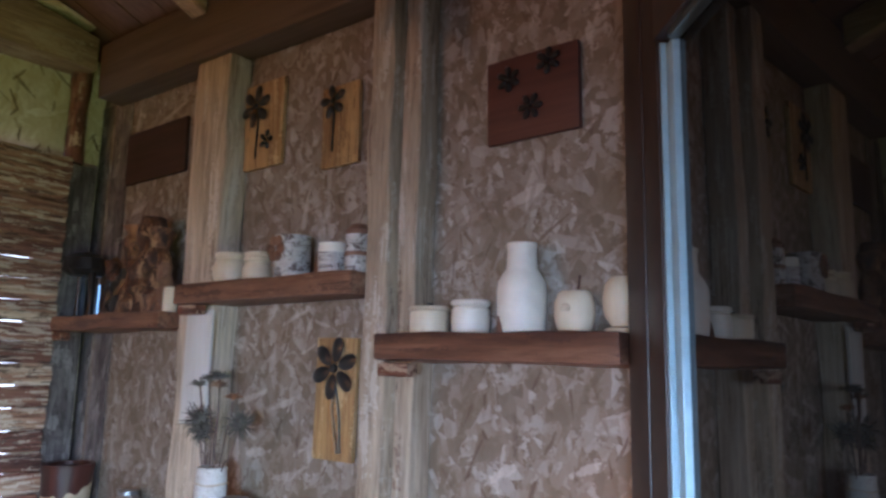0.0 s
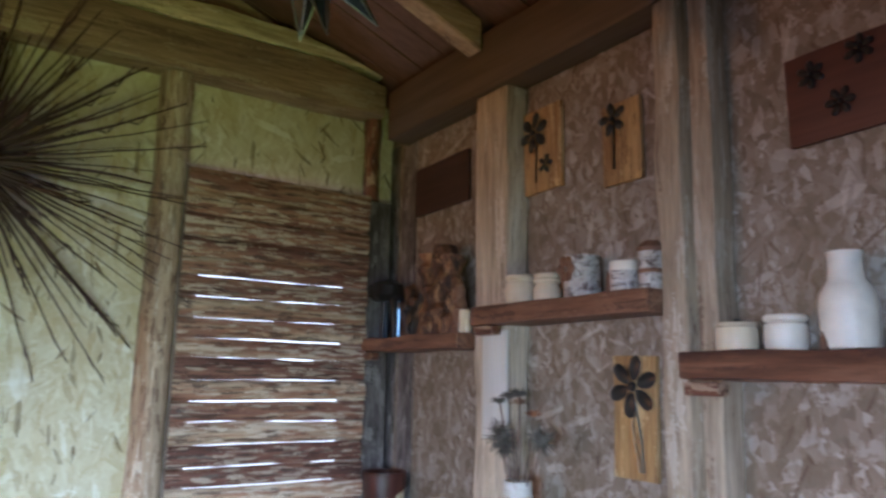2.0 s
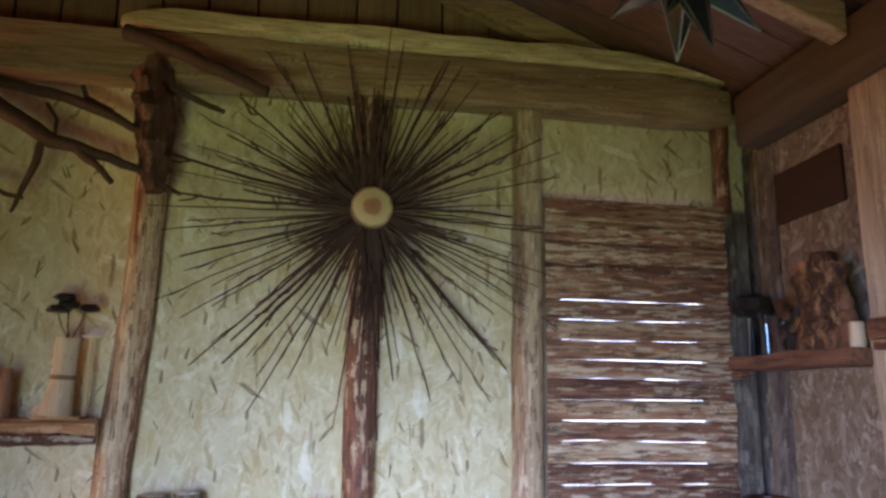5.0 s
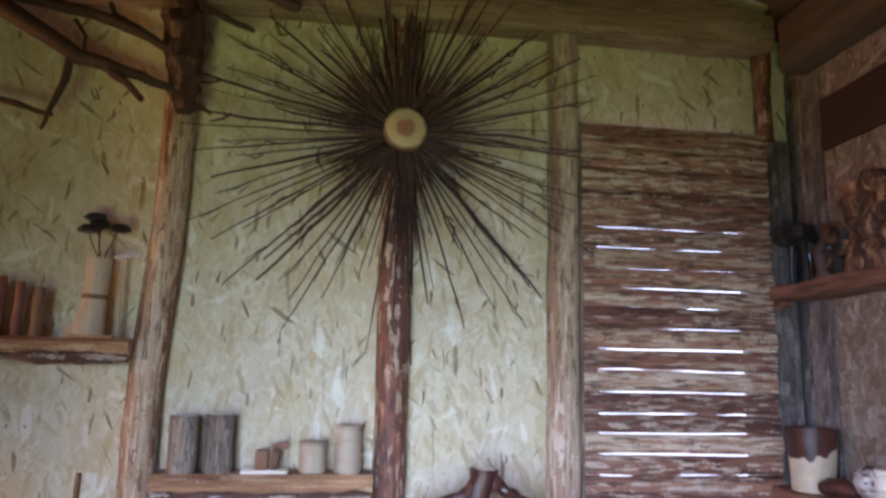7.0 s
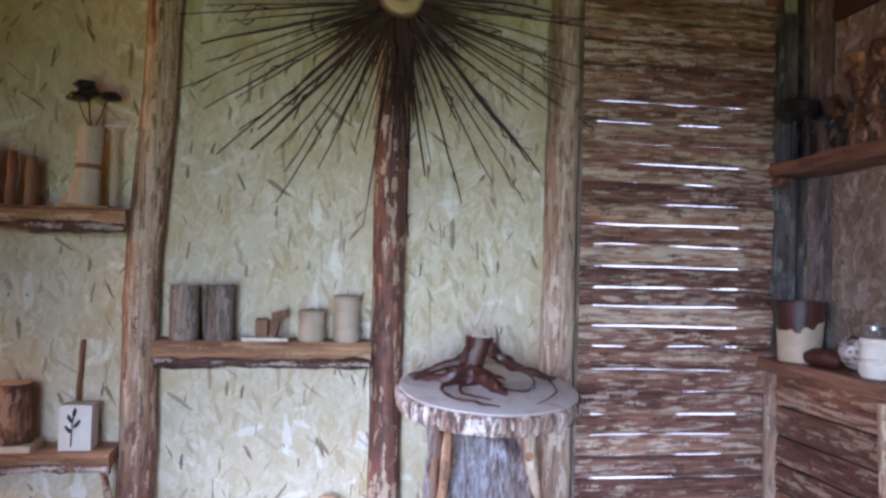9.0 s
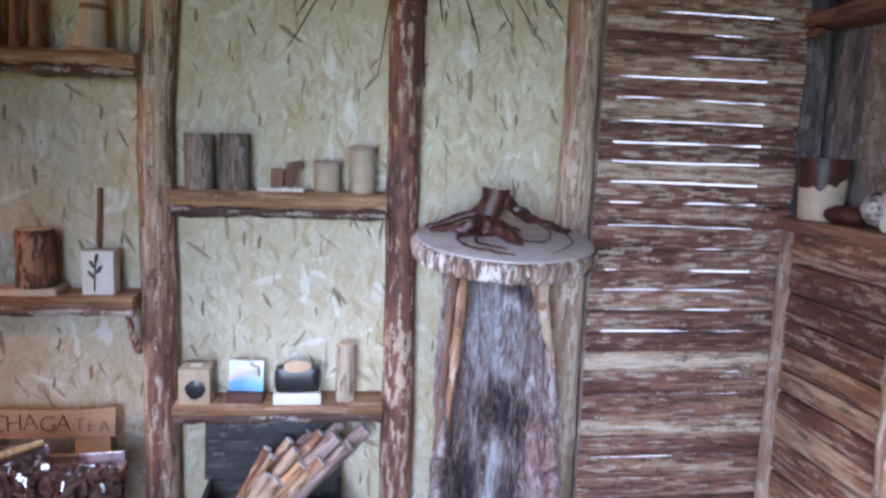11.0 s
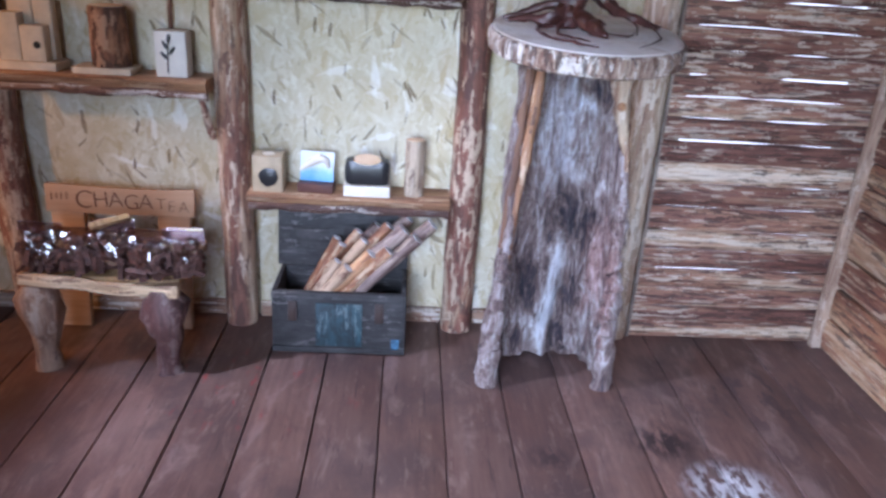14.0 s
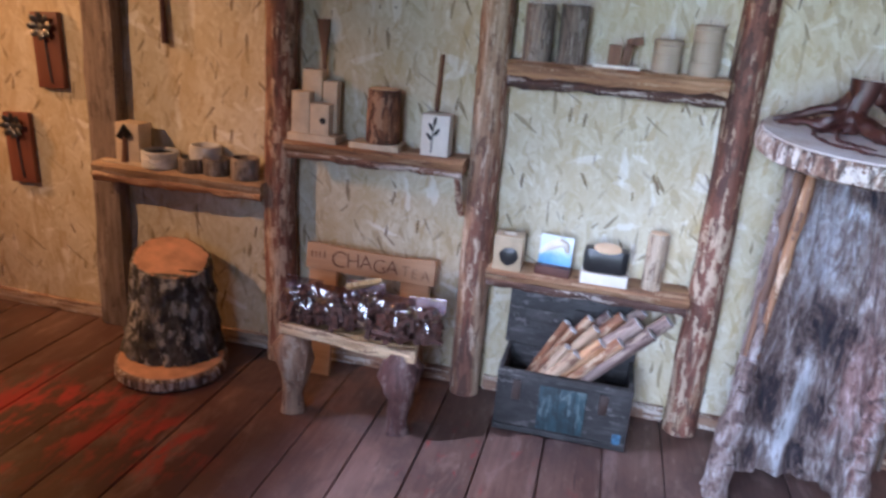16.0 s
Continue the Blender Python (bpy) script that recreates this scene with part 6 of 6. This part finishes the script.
a.matrix_basis = pose(0, 0.040, 0.080, 12)
t = thing("jar", pose(0.085, -1.706, S_A), "short pale turned jar with a ringed lid", "jar")
part("body", lathe([(0, 0), (0.036, 0), (0.041, 0.006), (0.042, 0.05), (0.039, 0.056), (0.042, 0.062), (0.042, 0.078), (0, 0.079)]), GREY_TURNED, t)
part("lid", lathe([(0, 0.0795), (0.043, 0.0795), (0.044, 0.090), (0.038, 0.096), (0, 0.097)]), GREY_TURNED, t)
t = thing("jar", pose(0.085, -1.598, S_A), "tall pale turned jar with two grooves", "jar")
part("body", lathe([(0, 0), (0.037, 0), (0.042, 0.006), (0.043, 0.036), (0.040, 0.041), (0.043, 0.046), (0.043, 0.092), (0.040, 0.097), (0.043, 0.102), (0.042, 0.128), (0, 0.129)]), GREY_TURNED, t)
part("lid", lathe([(0, 0.1295), (0.042, 0.1295), (0.043, 0.140), (0.036, 0.146), (0, 0.147)]), GREY_TURNED, t)



def picture_material():
    n = Nodes("blue_scene", 0.3)
    sep = n.node("ShaderNodeSeparateXYZ", Vector=n.coord)
    w = n.noise(n.vec(), 22, 4)
    f = n.math("ADD", n.math("MULTIPLY", sep.outputs[2], 9.0), n.math("MULTIPLY", w, 0.5))
    c = n.ramp(f, (0.25, (0.70, 0.80, 0.86)), (0.45, (0.10, 0.35, 0.70)), (0.75, (0.30, 0.58, 0.85)), (0.95, (0.75, 0.85, 0.92)))
    return n.done(c)


t = thing("block_clock", pose(0.085, -2.108, S_B), "small square wooden block with a dark round recess", "block")
part("block", cuboid(-0.04, 0.04, -0.048, 0.048, 0, 0.118, 0.004), plain("tan_wood", (0.46, 0.36, 0.23), 0.55, 0.0, 0.15), t)
r = part("recess", lathe([(0, 0), (0.030, 0), (0.031, 0.002), (0.024, 0.004), (0, 0.0045)], 20, None, 0.15, 60), BLACK, t, "dark round face")
r.matrix_basis = pose(0.0402, 0.004, 0.052, 0, 90, 0)
r = part("top_inlay", lathe([(0, 0), (0.020, 0), (0.018, 0.002), (0, 0.0025)], 16), WHITE, t)
r.location = (0.0, 0.0, 0.1182)
t = thing("postcard_stand", pose(0.085, -1.956, S_B, 0, 0, -6), "small blue picture standing on a reddish block", "picture")
part("block", cuboid(-0.028, 0.028, -0.058, 0.058, 0, 0.030, 0.003), PANEL_RED, t)
bm = cuboid(-0.003, 0.003, -0.055, 0.055, 0.031, 0.128, 0.001)
p = part("picture", bm, picture_material(), t, "blue and white picture")
p.matrix_basis = pose(0, 0, 0, 0, -10, 0)
r = part("white_shape", tube([(0.008, -0.05, 0.07), (0.006, -0.02, 0.095), (0.004, 0.015, 0.112), (0.004, 0.035, 0.105), (0.006, 0.04, 0.08)], [0.006, 0.014, 0.018, 0.014, 0.006], 8, 0.2), WHITE, t)
t = thing("candle_block", pose(0.095, -1.790, S_B), "dark barked half log with a pale face on a white base", "ornament")
part("base", cuboid(-0.036, 0.036, -0.075, 0.075, 0, 0.036, 0.002), WHITE, t)
bm = cuboid(-0.032, 0.032, -0.073, 0.073, 0.0365, 0.122, 0.022, 4, 0.004)
part("bark", bm, BLACK, t, "black barked body")
r = part("cut_face", lathe([(0, 0), (0.044, 0), (0.043, 0.003), (0, 0.0035)], 24), END_GRAIN, t, "pale cut face")
r.matrix_basis = pose(0.020, 0.0, 0.121, 0, 24, 0) @ Matrix.Diagonal((0.62, 1, 1, 1))
bark_mug(-1.638, S_B, 0.033, 0.185, LOG_PALE, "short peeled log standing on the shelf", top=END_GRAIN)

# shelf with the cubes
t = thing("stepped_blocks", pose(0.085, -2.805, S_C), "group of pale square wooden blocks in steps on a base", "ornament")
part("base", cuboid(-0.05, 0.05, -0.088, 0.085, 0, 0.026, 0.003), CREAM, t)
for y0, y1, x0, x1, h in ((-0.075, -0.012, 0.0, 0.045, 0.165), (-0.058, 0.012, -0.045, -0.002, 0.235), (0.014, 0.066, -0.045, -0.004, 0.200), (-0.010, 0.058, 0.0, 0.044, 0.130)):
    part("block", cuboid(x0, x1, y0, y1, 0.0265, h, 0.003), CREAM, t)
r = part("knot", lathe([(0, 0), (0.011, 0), (0.010, 0.002), (0, 0.0025)], 12), BLACK, t)
r.matrix_basis = pose(0.0442, 0.036, 0.075, 0, 90, 0)
t = thing("log_candle", pose(0.085, -2.572, S_C), "brown barked log candle on a pale square base", "candle holder")
part("base", cuboid(-0.050, 0.055, -0.100, 0.072, 0, 0.020, 0.003), CREAM, t)
RED_BARK = flaked("red_bark", "Z", ((0.34, (0.030, 0.018, 0.015)), (0.48, (0.10, 0.045, 0.028)), (0.56, (0.24, 0.105, 0.050)), (0.70, (0.38, 0.20, 0.10))), (0.42, 0.25, 0.15), (0.022, 0.014, 0.012), 17.0, 0.28, 0.0, 0.3, 0.75, 0.9, (26, 70))
part("bark", lathe([(0, 0.0205), (0.055, 0.0205), (0.057, 0.026), (0.055, 0.190), (0.052, 0.195), (0, 0.195)], 28, None, 0.06, 20), RED_BARK, t)
r = part("cut_top", lathe([(0, 0), (0.048, 0), (0.047, 0.002), (0, 0.0025)], 24), END_GRAIN, t)
r.location = (0, 0, 0.1955)
t = thing("flower_block", pose(0.085, -2.385, S_C), "white wooden block with a dark twig drawing", "ornament")
part("block", cuboid(-0.035, 0.035, -0.047, 0.047, 0, 0.136, 0.006), plain("white_wood", (0.74, 0.71, 0.64), 0.55, 0.0, 0.06), t)
stem(t, [(0.0362, -0.010, 0.014), (0.0362, -0.008, 0.07), (0.0362, -0.004, 0.110)], 0.0022)
for y, z, a in ((-0.018, 0.064, 40), (0.006, 0.080, -35), (-0.014, 0.095, 30), (-0.002, 0.114, -10)):
    bm = lathe([(0, -0.001), (0.012, 0.0), (0, 0.002)], 10)
    p = part("leaf", bm, BLACK, t)
    p.matrix_basis = pose(0.0364, y, z, 0, 90, 0) @ pose(0, 0, 0, 0, 0, a) @ Matrix.Diagonal((1.3, 0.5, 1, 1))

t = thing("wooden_stake", pose(0.028, -2.408, S_C), "thin brown stake leaning on the wall behind a block", "stick")
part("stake", tube(line((0.0, -0.008, 0.0), (-0.016, 0.004, 0.318), 8, 0.003), [0.0075] * 8, 8, 0.15, 30), BROWN_BARK, t)

# the upper shelf with the birch boot
BOOT = wood("cream_birch", (0.58, 0.50, 0.38), (0.42, 0.34, 0.24), "Z", ((0.12, 0.075, 0.05), (0.28, 0.20, 0.14)), 0.2, patch=22)
t = thing("birch_boot", pose(0.085, -2.385, S_D), "pale birch bark boot-shaped vase on the shelf", "vase")
part("base", cuboid(-0.03, 0.05, -0.065, 0.075, 0, 0.008, 0.003), PANEL, t)
part("boot", tube([(0, -0.012, 0.0085), (0, -0.008, 0.04), (0, 0.0, 0.10), (0, 0.004, 0.17), (0, 0.006, 0.245)], [0.050, 0.044, 0.036, 0.036, 0.038], 20, 0.05), BOOT, t)
part("toe", tube([(0.01, -0.07, 0.018), (0.01, -0.045, 0.024), (0.005, -0.015, 0.035), (0.0, 0.0, 0.06)], [0.012, 0.020, 0.030, 0.036], 12, 0.05), BOOT, t)
part("dark_band", tube([(0, 0.0, 0.118), (0, 0.0005, 0.132)], [0.0372, 0.0372], 20), BROWN_BARK, t)
for y, z in ((-0.015, 0.372), (-0.035, 0.335), (0.055, 0.340), (-0.005, 0.350)):
    part("stalk", tube(line((0, 0.005, 0.22), (0.0, y, z), 5, 0.01), [0.002] * 5, 5), TWIG, t)
    bm = lathe([(0, -0.014), (0.026, -0.010), (0.034, 0.0), (0.024, 0.012), (0, 0.014)], 14, None, 0.35, 70)
    p = part("seed_head", bm, BLACK, t, "black dried flower head")
    p.location = (0, y, z)
t = thing("white_dish", pose(0.06, -2.318, S_D + 0.0), "small white pegged disc behind the boot", "dish")
part("peg", tube([(0, 0, 0.0), (0, 0, 0.25)], [0.006, 0.006], 8), END_GRAIN, t)
part("disc", lathe([(0, 0.2505), (0.030, 0.2505), (0.032, 0.256), (0, 0.258)], 18), WHITE, t)
for y, r, h, m in ((-2.60, 0.018, 0.165, TAG_RED), (-2.545, 0.020, 0.15, BROWN_BARK), (-2.655, 0.020, 0.18, TAG_RED), (-2.72, 0.022, 0.13, BROWN_BARK)):
    t = thing("stick_candle", pose(0.085, y, S_D), "reddish-brown upright stick ornament on the shelf", "ornament", "stick ornaments")
    part("stick", tube(line((0, 0, 0.0), (0.004, 0.004, h), 6, 0.005), [r, r * 0.9, r * 0.8, r * 0.85, r * 0.9, r * 0.6], 10, 0.2, 30), m, t)

# the lit shelf by the square post
t = thing("carved_block", pose(0.085, -3.515, S_E), "pale wooden block with a dark carved tree", "ornament")
part("block", cuboid(-0.04, 0.04, -0.050, 0.046, 0, 0.150, 0.005), CREAM, t)
part("trunk", tube([(0.041, -0.012, 0.01), (0.041, -0.010, 0.06), (0.041, -0.008, 0.10)], [0.016, 0.010, 0.012], 8, 0.3, 40), BROWN_BARK, t)
part("crown", tube([(0.041, -0.03, 0.10), (0.041, -0.008, 0.125), (0.041, 0.012, 0.10)], [0.016, 0.022, 0.016], 8, 0.5, 60), BLACK, t)
t = thing("flat_stick", pose(0.12, -3.52, S_E), "flat pale spatula lying on the shelf", "spatula")
part("blade", cuboid(-0.015, 0.015, -0.10, 0.13, 0.0, 0.010, 0.004), CREAM, t)
COIL = plain("grey_coil", (0.60, 0.62, 0.64), 0.5, 0.0, 0.2)
t = thing("coil_pot", pose(0.09, -3.408, S_E), "low pale grey coiled pot", "pot")
bm = bmesh.new()
for k in range(5):
    pts = [(0.060 * math.cos(a * math.pi / 12), 0.060 * math.sin(a * math.pi / 12), 0.0075 + k * 0.0118) for a in range(25)]
    tube(pts, [0.0072 - 0.0008 * (k % 2)] * 25, 8, bm=bm, cap=False)
part("coil", bm, COIL, t)
part("inside", lathe([(0, 0.0), (0.054, 0.0), (0.054, 0.05), (0, 0.045)], 20), BLACK, t)
for y, r, h, m, lab in ((-3.272, 0.052, 0.052, GREY_BARK, "low grey barked cup"), (-3.180, 0.046, 0.060, GREY_BARK, "grey barked cup with a hollow top"), (-3.068, 0.050, 0.076, GREY_BARK, "dark barked cup with a pale rim")):
    t = thing("bark_cup", pose(0.095, y, S_E), lab + " on the shelf", "cup", "bark cups")
    part("body", lathe([(0, 0), (r * 0.95, 0), (r, 0.004), (r, h - 0.003), (r * 0.96, h), (r * 0.80, h), (r * 0.76, h - 0.025), (0, h - 0.028)], 26, None, 0.06, 20), m, t)
t = thing("bark_cup", pose(0.055, -3.245, S_E), "pale barked cup behind the low ones", "cup", "bark cups")
part("body", lathe([(0, 0), (0.058, 0), (0.060, 0.004), (0.056, 0.092), (0.050, 0.094), (0.046, 0.07), (0, 0.065)], 26, None, 0.06, 20), COIL, t)


# ---- flower boards and hooks beside the square post ----
def flower_tag(y, z, tilt):
    t = thing("flower_board", pose(0.001, y, z, tilt, 0, 0), "narrow red-brown board with a dull metal flower", "wall picture", "metal flower boards")
    part("board", cuboid(0.001, 0.026, -0.058, 0.058, -0.140, 0.135, 0.004, 4, 0.002), TAG_RED, t)
    for k in range(8):
        a = 2 * math.pi * k / 8
        bm = lathe([(0, -0.003), (0.5, -0.002), (0.8, 0.001), (0.5, 0.004), (0, 0.005)], 12)
        for v in bm.verts:
            v.co.x = v.co.x * 0.027 + 0.033
            v.co.y *= 0.017
        p = part("petal", bm, STEEL, t)
        p.matrix_basis = pose(0.034, -0.004, 0.085, 0, 90, 0) @ pose(0, 0, 0, 0, -14, math.degrees(a))
    r = part("flower_centre", lathe([(0, 0), (0.012, 0.001), (0.010, 0.009), (0, 0.011)], 12), TIN, t)
    r.matrix_basis = pose(0.034, -0.004, 0.085, 0, 90, 0)
    part("stem", tube([(0.028, -0.004, 0.05), (0.028, 0.0, -0.03), (0.028, 0.006, -0.12)], [0.004] * 3, 6), STEEL, t)


STEEL = plain("dull_steel", (0.075, 0.080, 0.095), 0.32, 0.6, 0.2)
flower_tag(-3.905, 1.055, 3)
flower_tag(-4.070, 0.672, 3)
t = thing("hanging_stick", pose(0.02, -3.42, 1.19, 3, 0, 0), "thin dark wooden stick hanging on the wall", "stick")
part("handle", tube([(0, 0, -0.07), (0, 0, 0.0), (0, 0, 0.12)], [0.013, 0.011, 0.009], 10), ROOT, t)
t = thing("hanging_spoon", pose(0.02, -2.815, 1.16), "brown carved wooden spoon hanging on the wall", "spoon")
part("handle", tube([(0, 0.004, -0.10), (0, 0.002, -0.02), (0, -0.002, 0.05), (0, -0.003, 0.09)], [0.007, 0.009, 0.018, 0.022], 10, 0.1), BROWN_BARK, t)

# ---- corner shelf and ledge of the brown wall ----
CARVED = flaked("carved_driftwood", "Z", ((0.30, (0.03, 0.015, 0.012)), (0.46, (0.11, 0.05, 0.028)), (0.58, (0.29, 0.135, 0.058)), (0.74, (0.44, 0.25, 0.12))), (0.46, 0.27, 0.14), (0.016, 0.010, 0.009), 19.0, 0.35, 0.12, 0.45, 0.65, 1.0, (25, 60))
t = thing("mushroom_candle", pose(0.14, -0.085, TOP3), "black mushroom-shaped ornament on two thin legs beside the wall crack", "ornament")
for x in (-0.030, 0.056):
    part("leg", tube([(x, 0.0, 0.0), (x, 0, 0.07), (x * 0.8, 0.0, 0.15)], [0.012, 0.010, 0.012], 10, 0.15), BLACK, t)
part("cap", lathe([(0, 0.138), (0.045, 0.140), (0.066, 0.160), (0.060, 0.200), (0.03, 0.218), (0, 0.220)], 26, None, 0.30, 30), BLACK, t)
t = thing("bark_carving", pose(0.40, -0.085, TOP3), "rusty brown carved driftwood with dark hollows on the corner shelf", "carving")
for a, b, r, m in (((-0.03, 0.0), (-0.075, 0.11), 0.034, BLACK), ((-0.02, 0.0), (0.03, 0.14), 0.042, BLACK), ((-0.058, 0.105), (-0.092, 0.185), 0.027, CARVED), ((0.075, 0.0), (0.05, 0.28), 0.046, CARVED),
                   ((0.13, 0.0), (0.13, 0.30), 0.050, CARVED), ((0.185, 0.0), (0.18, 0.25), 0.040, CARVED), ((0.212, 0.0), (0.225, 0.15), 0.025, BROWN_BARK)):
    part("piece", tube(line((a[0], random.uniform(-0.01, 0.01), a[1]), (b[0], 0.0, b[1]), 12, 0.025), [r * random.uniform(0.65, 1.1) for _ in range(12)], 14, 0.45, 24), m, t)
t = thing("jar", pose(0.655, -0.085, TOP3), "small pale jar at the shelf end", "jar")
part("body", lathe([(0, 0), (0.019, 0), (0.022, 0.008), (0.021, 0.07), (0.018, 0.076), (0, 0.077)]), TURNED, t)

t = thing("log_bowl", pose(0.185, -0.10, LEDGE), "pale turned log vase with a dark bark top", "vase")
bm = lathe([(0, 0)] + [(0.066 + 0.012 * k / 60, 0.0001 + 0.2 * k / 60) for k in range(61)] + [(0.068, 0.2), (0.064, 0.15), (0, 0.14)], 120, None, 0.05, 14)
cut = [f for f in bm.faces if f.calc_center_median().z > 0.136 - 0.034 * math.cos(math.atan2(f.calc_center_median().y, f.calc_center_median().x) + 1.05) + 0.02 * noise.noise(f.calc_center_median() * 30)]
for f in cut:
    f.material_index = 1
part("body", bm, [plain("raw_cream_wood", (0.52, 0.43, 0.30), 0.6, 0.0, 0.15), ROOT], t)
t = thing("bark_piece", pose(0.335, -0.12, LEDGE, 0, 0, 20), "dark red-brown rounded wood piece lying on the ledge", "wood piece")
part("piece", tube([(-0.06, 0, 0.026), (-0.03, 0, 0.030), (0.02, 0, 0.032), (0.06, 0, 0.022)], [0.018, 0.030, 0.032, 0.020], 12, 0.2), ROOT, t)
t = thing("bark_lump", pose(0.42, -0.07, LEDGE, 0, 0, -10), "dark and white birch lump on the ledge", "wood piece")
part("lump", tube([(-0.05, 0, 0.04), (-0.02, 0, 0.052), (0.03, 0, 0.05), (0.06, 0, 0.035)], [0.030, 0.050, 0.048, 0.026], 12, 0.3), BIRCH, t)
# black piece that models the lump's shaded side
part("shade_side", tube([(-0.05, -0.01, 0.065), (0.0, -0.012, 0.085), (0.05, -0.01, 0.07)], [0.018, 0.026, 0.016], 10, 0.3), BLACK, t)
t = thing("jar", pose(0.545, -0.10, LEDGE), "white turned jar with two rounded rings", "jar")
part("body", lathe([(0, 0), (0.044, 0), (0.052, 0.012), (0.052, 0.038), (0.044, 0.048), (0.052, 0.058), (0.052, 0.085), (0.046, 0.094), (0.052, 0.102), (0.05, 0.112), (0, 0.112)]), WHITE, t)
t = thing("jar", pose(1.02, -0.10, LEDGE), "pale jar with a small metal lid on the ledge", "jar")
part("body", lathe([(0, 0), (0.055, 0), (0.064, 0.012), (0.066, 0.15), (0.058, 0.18), (0, 0.18)]), CREAM, t)
part("lid", lathe([(0, 0.1805), (0.042, 0.1805), (0.042, 0.188), (0.02, 0.192), (0, 0.192)]), TIN, t)
t = thing("jar", pose(0.47, -0.055, LEDGE), "small dark jar with a bright rim behind the others", "jar")
part("body", lathe([(0, 0), (0.03, 0), (0.034, 0.01), (0.033, 0.13), (0, 0.13)]), GREY_BARK, t)
part("lid", lathe([(0, 0.1305), (0.030, 0.1305), (0.030, 0.142), (0, 0.143)]), TIN, t)


def dried_flowers():
    t = thing("flower_vase", pose(0.965, -0.125, LEDGE), "white birch vase with dried thistle heads on the ledge", "vase")
    part("vase", lathe([(0, 0), (0.036, 0), (0.039, 0.01), (0.040, 0.20), (0.039, 0.262), (0.033, 0.264), (0.031, 0.15), (0, 0.14)], 24, None, 0.07, 24), PALE_BIRCH, t)
    part("tie", tube([(0.0415 * math.cos(a * math.pi / 10), 0.0415 * math.sin(a * math.pi / 10), 0.222 + 0.002 * math.sin(a)) for a in range(21)], [0.0025] * 21, 5, cap=False), CREAM, t)
    for x, z, r, flat in ((-0.083, 0.375, 0.052, 0), (-0.060, 0.345, 0.034, 0), (-0.010, 0.492, 0.034, 1), (-0.050, 0.485, 0.030, 1), (-0.100, 0.470, 0.030, 1), (0.094, 0.375, 0.046, 0), (0.060, 0.440, 0.024, 1), (0.030, 0.470, 0.024, 1)):
        y = random.uniform(-0.02, 0.02)
        part("stalk", tube(line((x * 0.2, 0, 0.20), (x, y, z), 6, 0.012), [0.0022] * 6, 5), DULL_BARK, t)
        bm = bmesh.new()
        bmesh.ops.create_icosphere(bm, subdivisions=2, radius=r * 0.42)
        for v in list(bm.verts):
            d = v.co.normalized()
            if flat and d.z < -0.1:
                continue
            for _ in range(2):
                e = (d + Vector((random.uniform(-0.3, 0.3), random.uniform(-0.3, 0.3), random.uniform(-0.3, 0.3)))).normalized()
                tube([d * r * 0.35, e * r * random.uniform(0.75, 1.2)], [0.0022, 0.0006], 4, bm=bm, cap=False)
        if flat:
            for v in bm.verts:
                v.co.z *= 0.55
        p = part("thistle_head", bm, THISTLE if r > 0.025 else RUST_BARK, t, "spiky dried head")
        p.location = (x, y, z)


THISTLE = plain("dry_thistle", (0.13, 0.12, 0.10), 0.8, 0.0, 0.4)
dried_flowers()
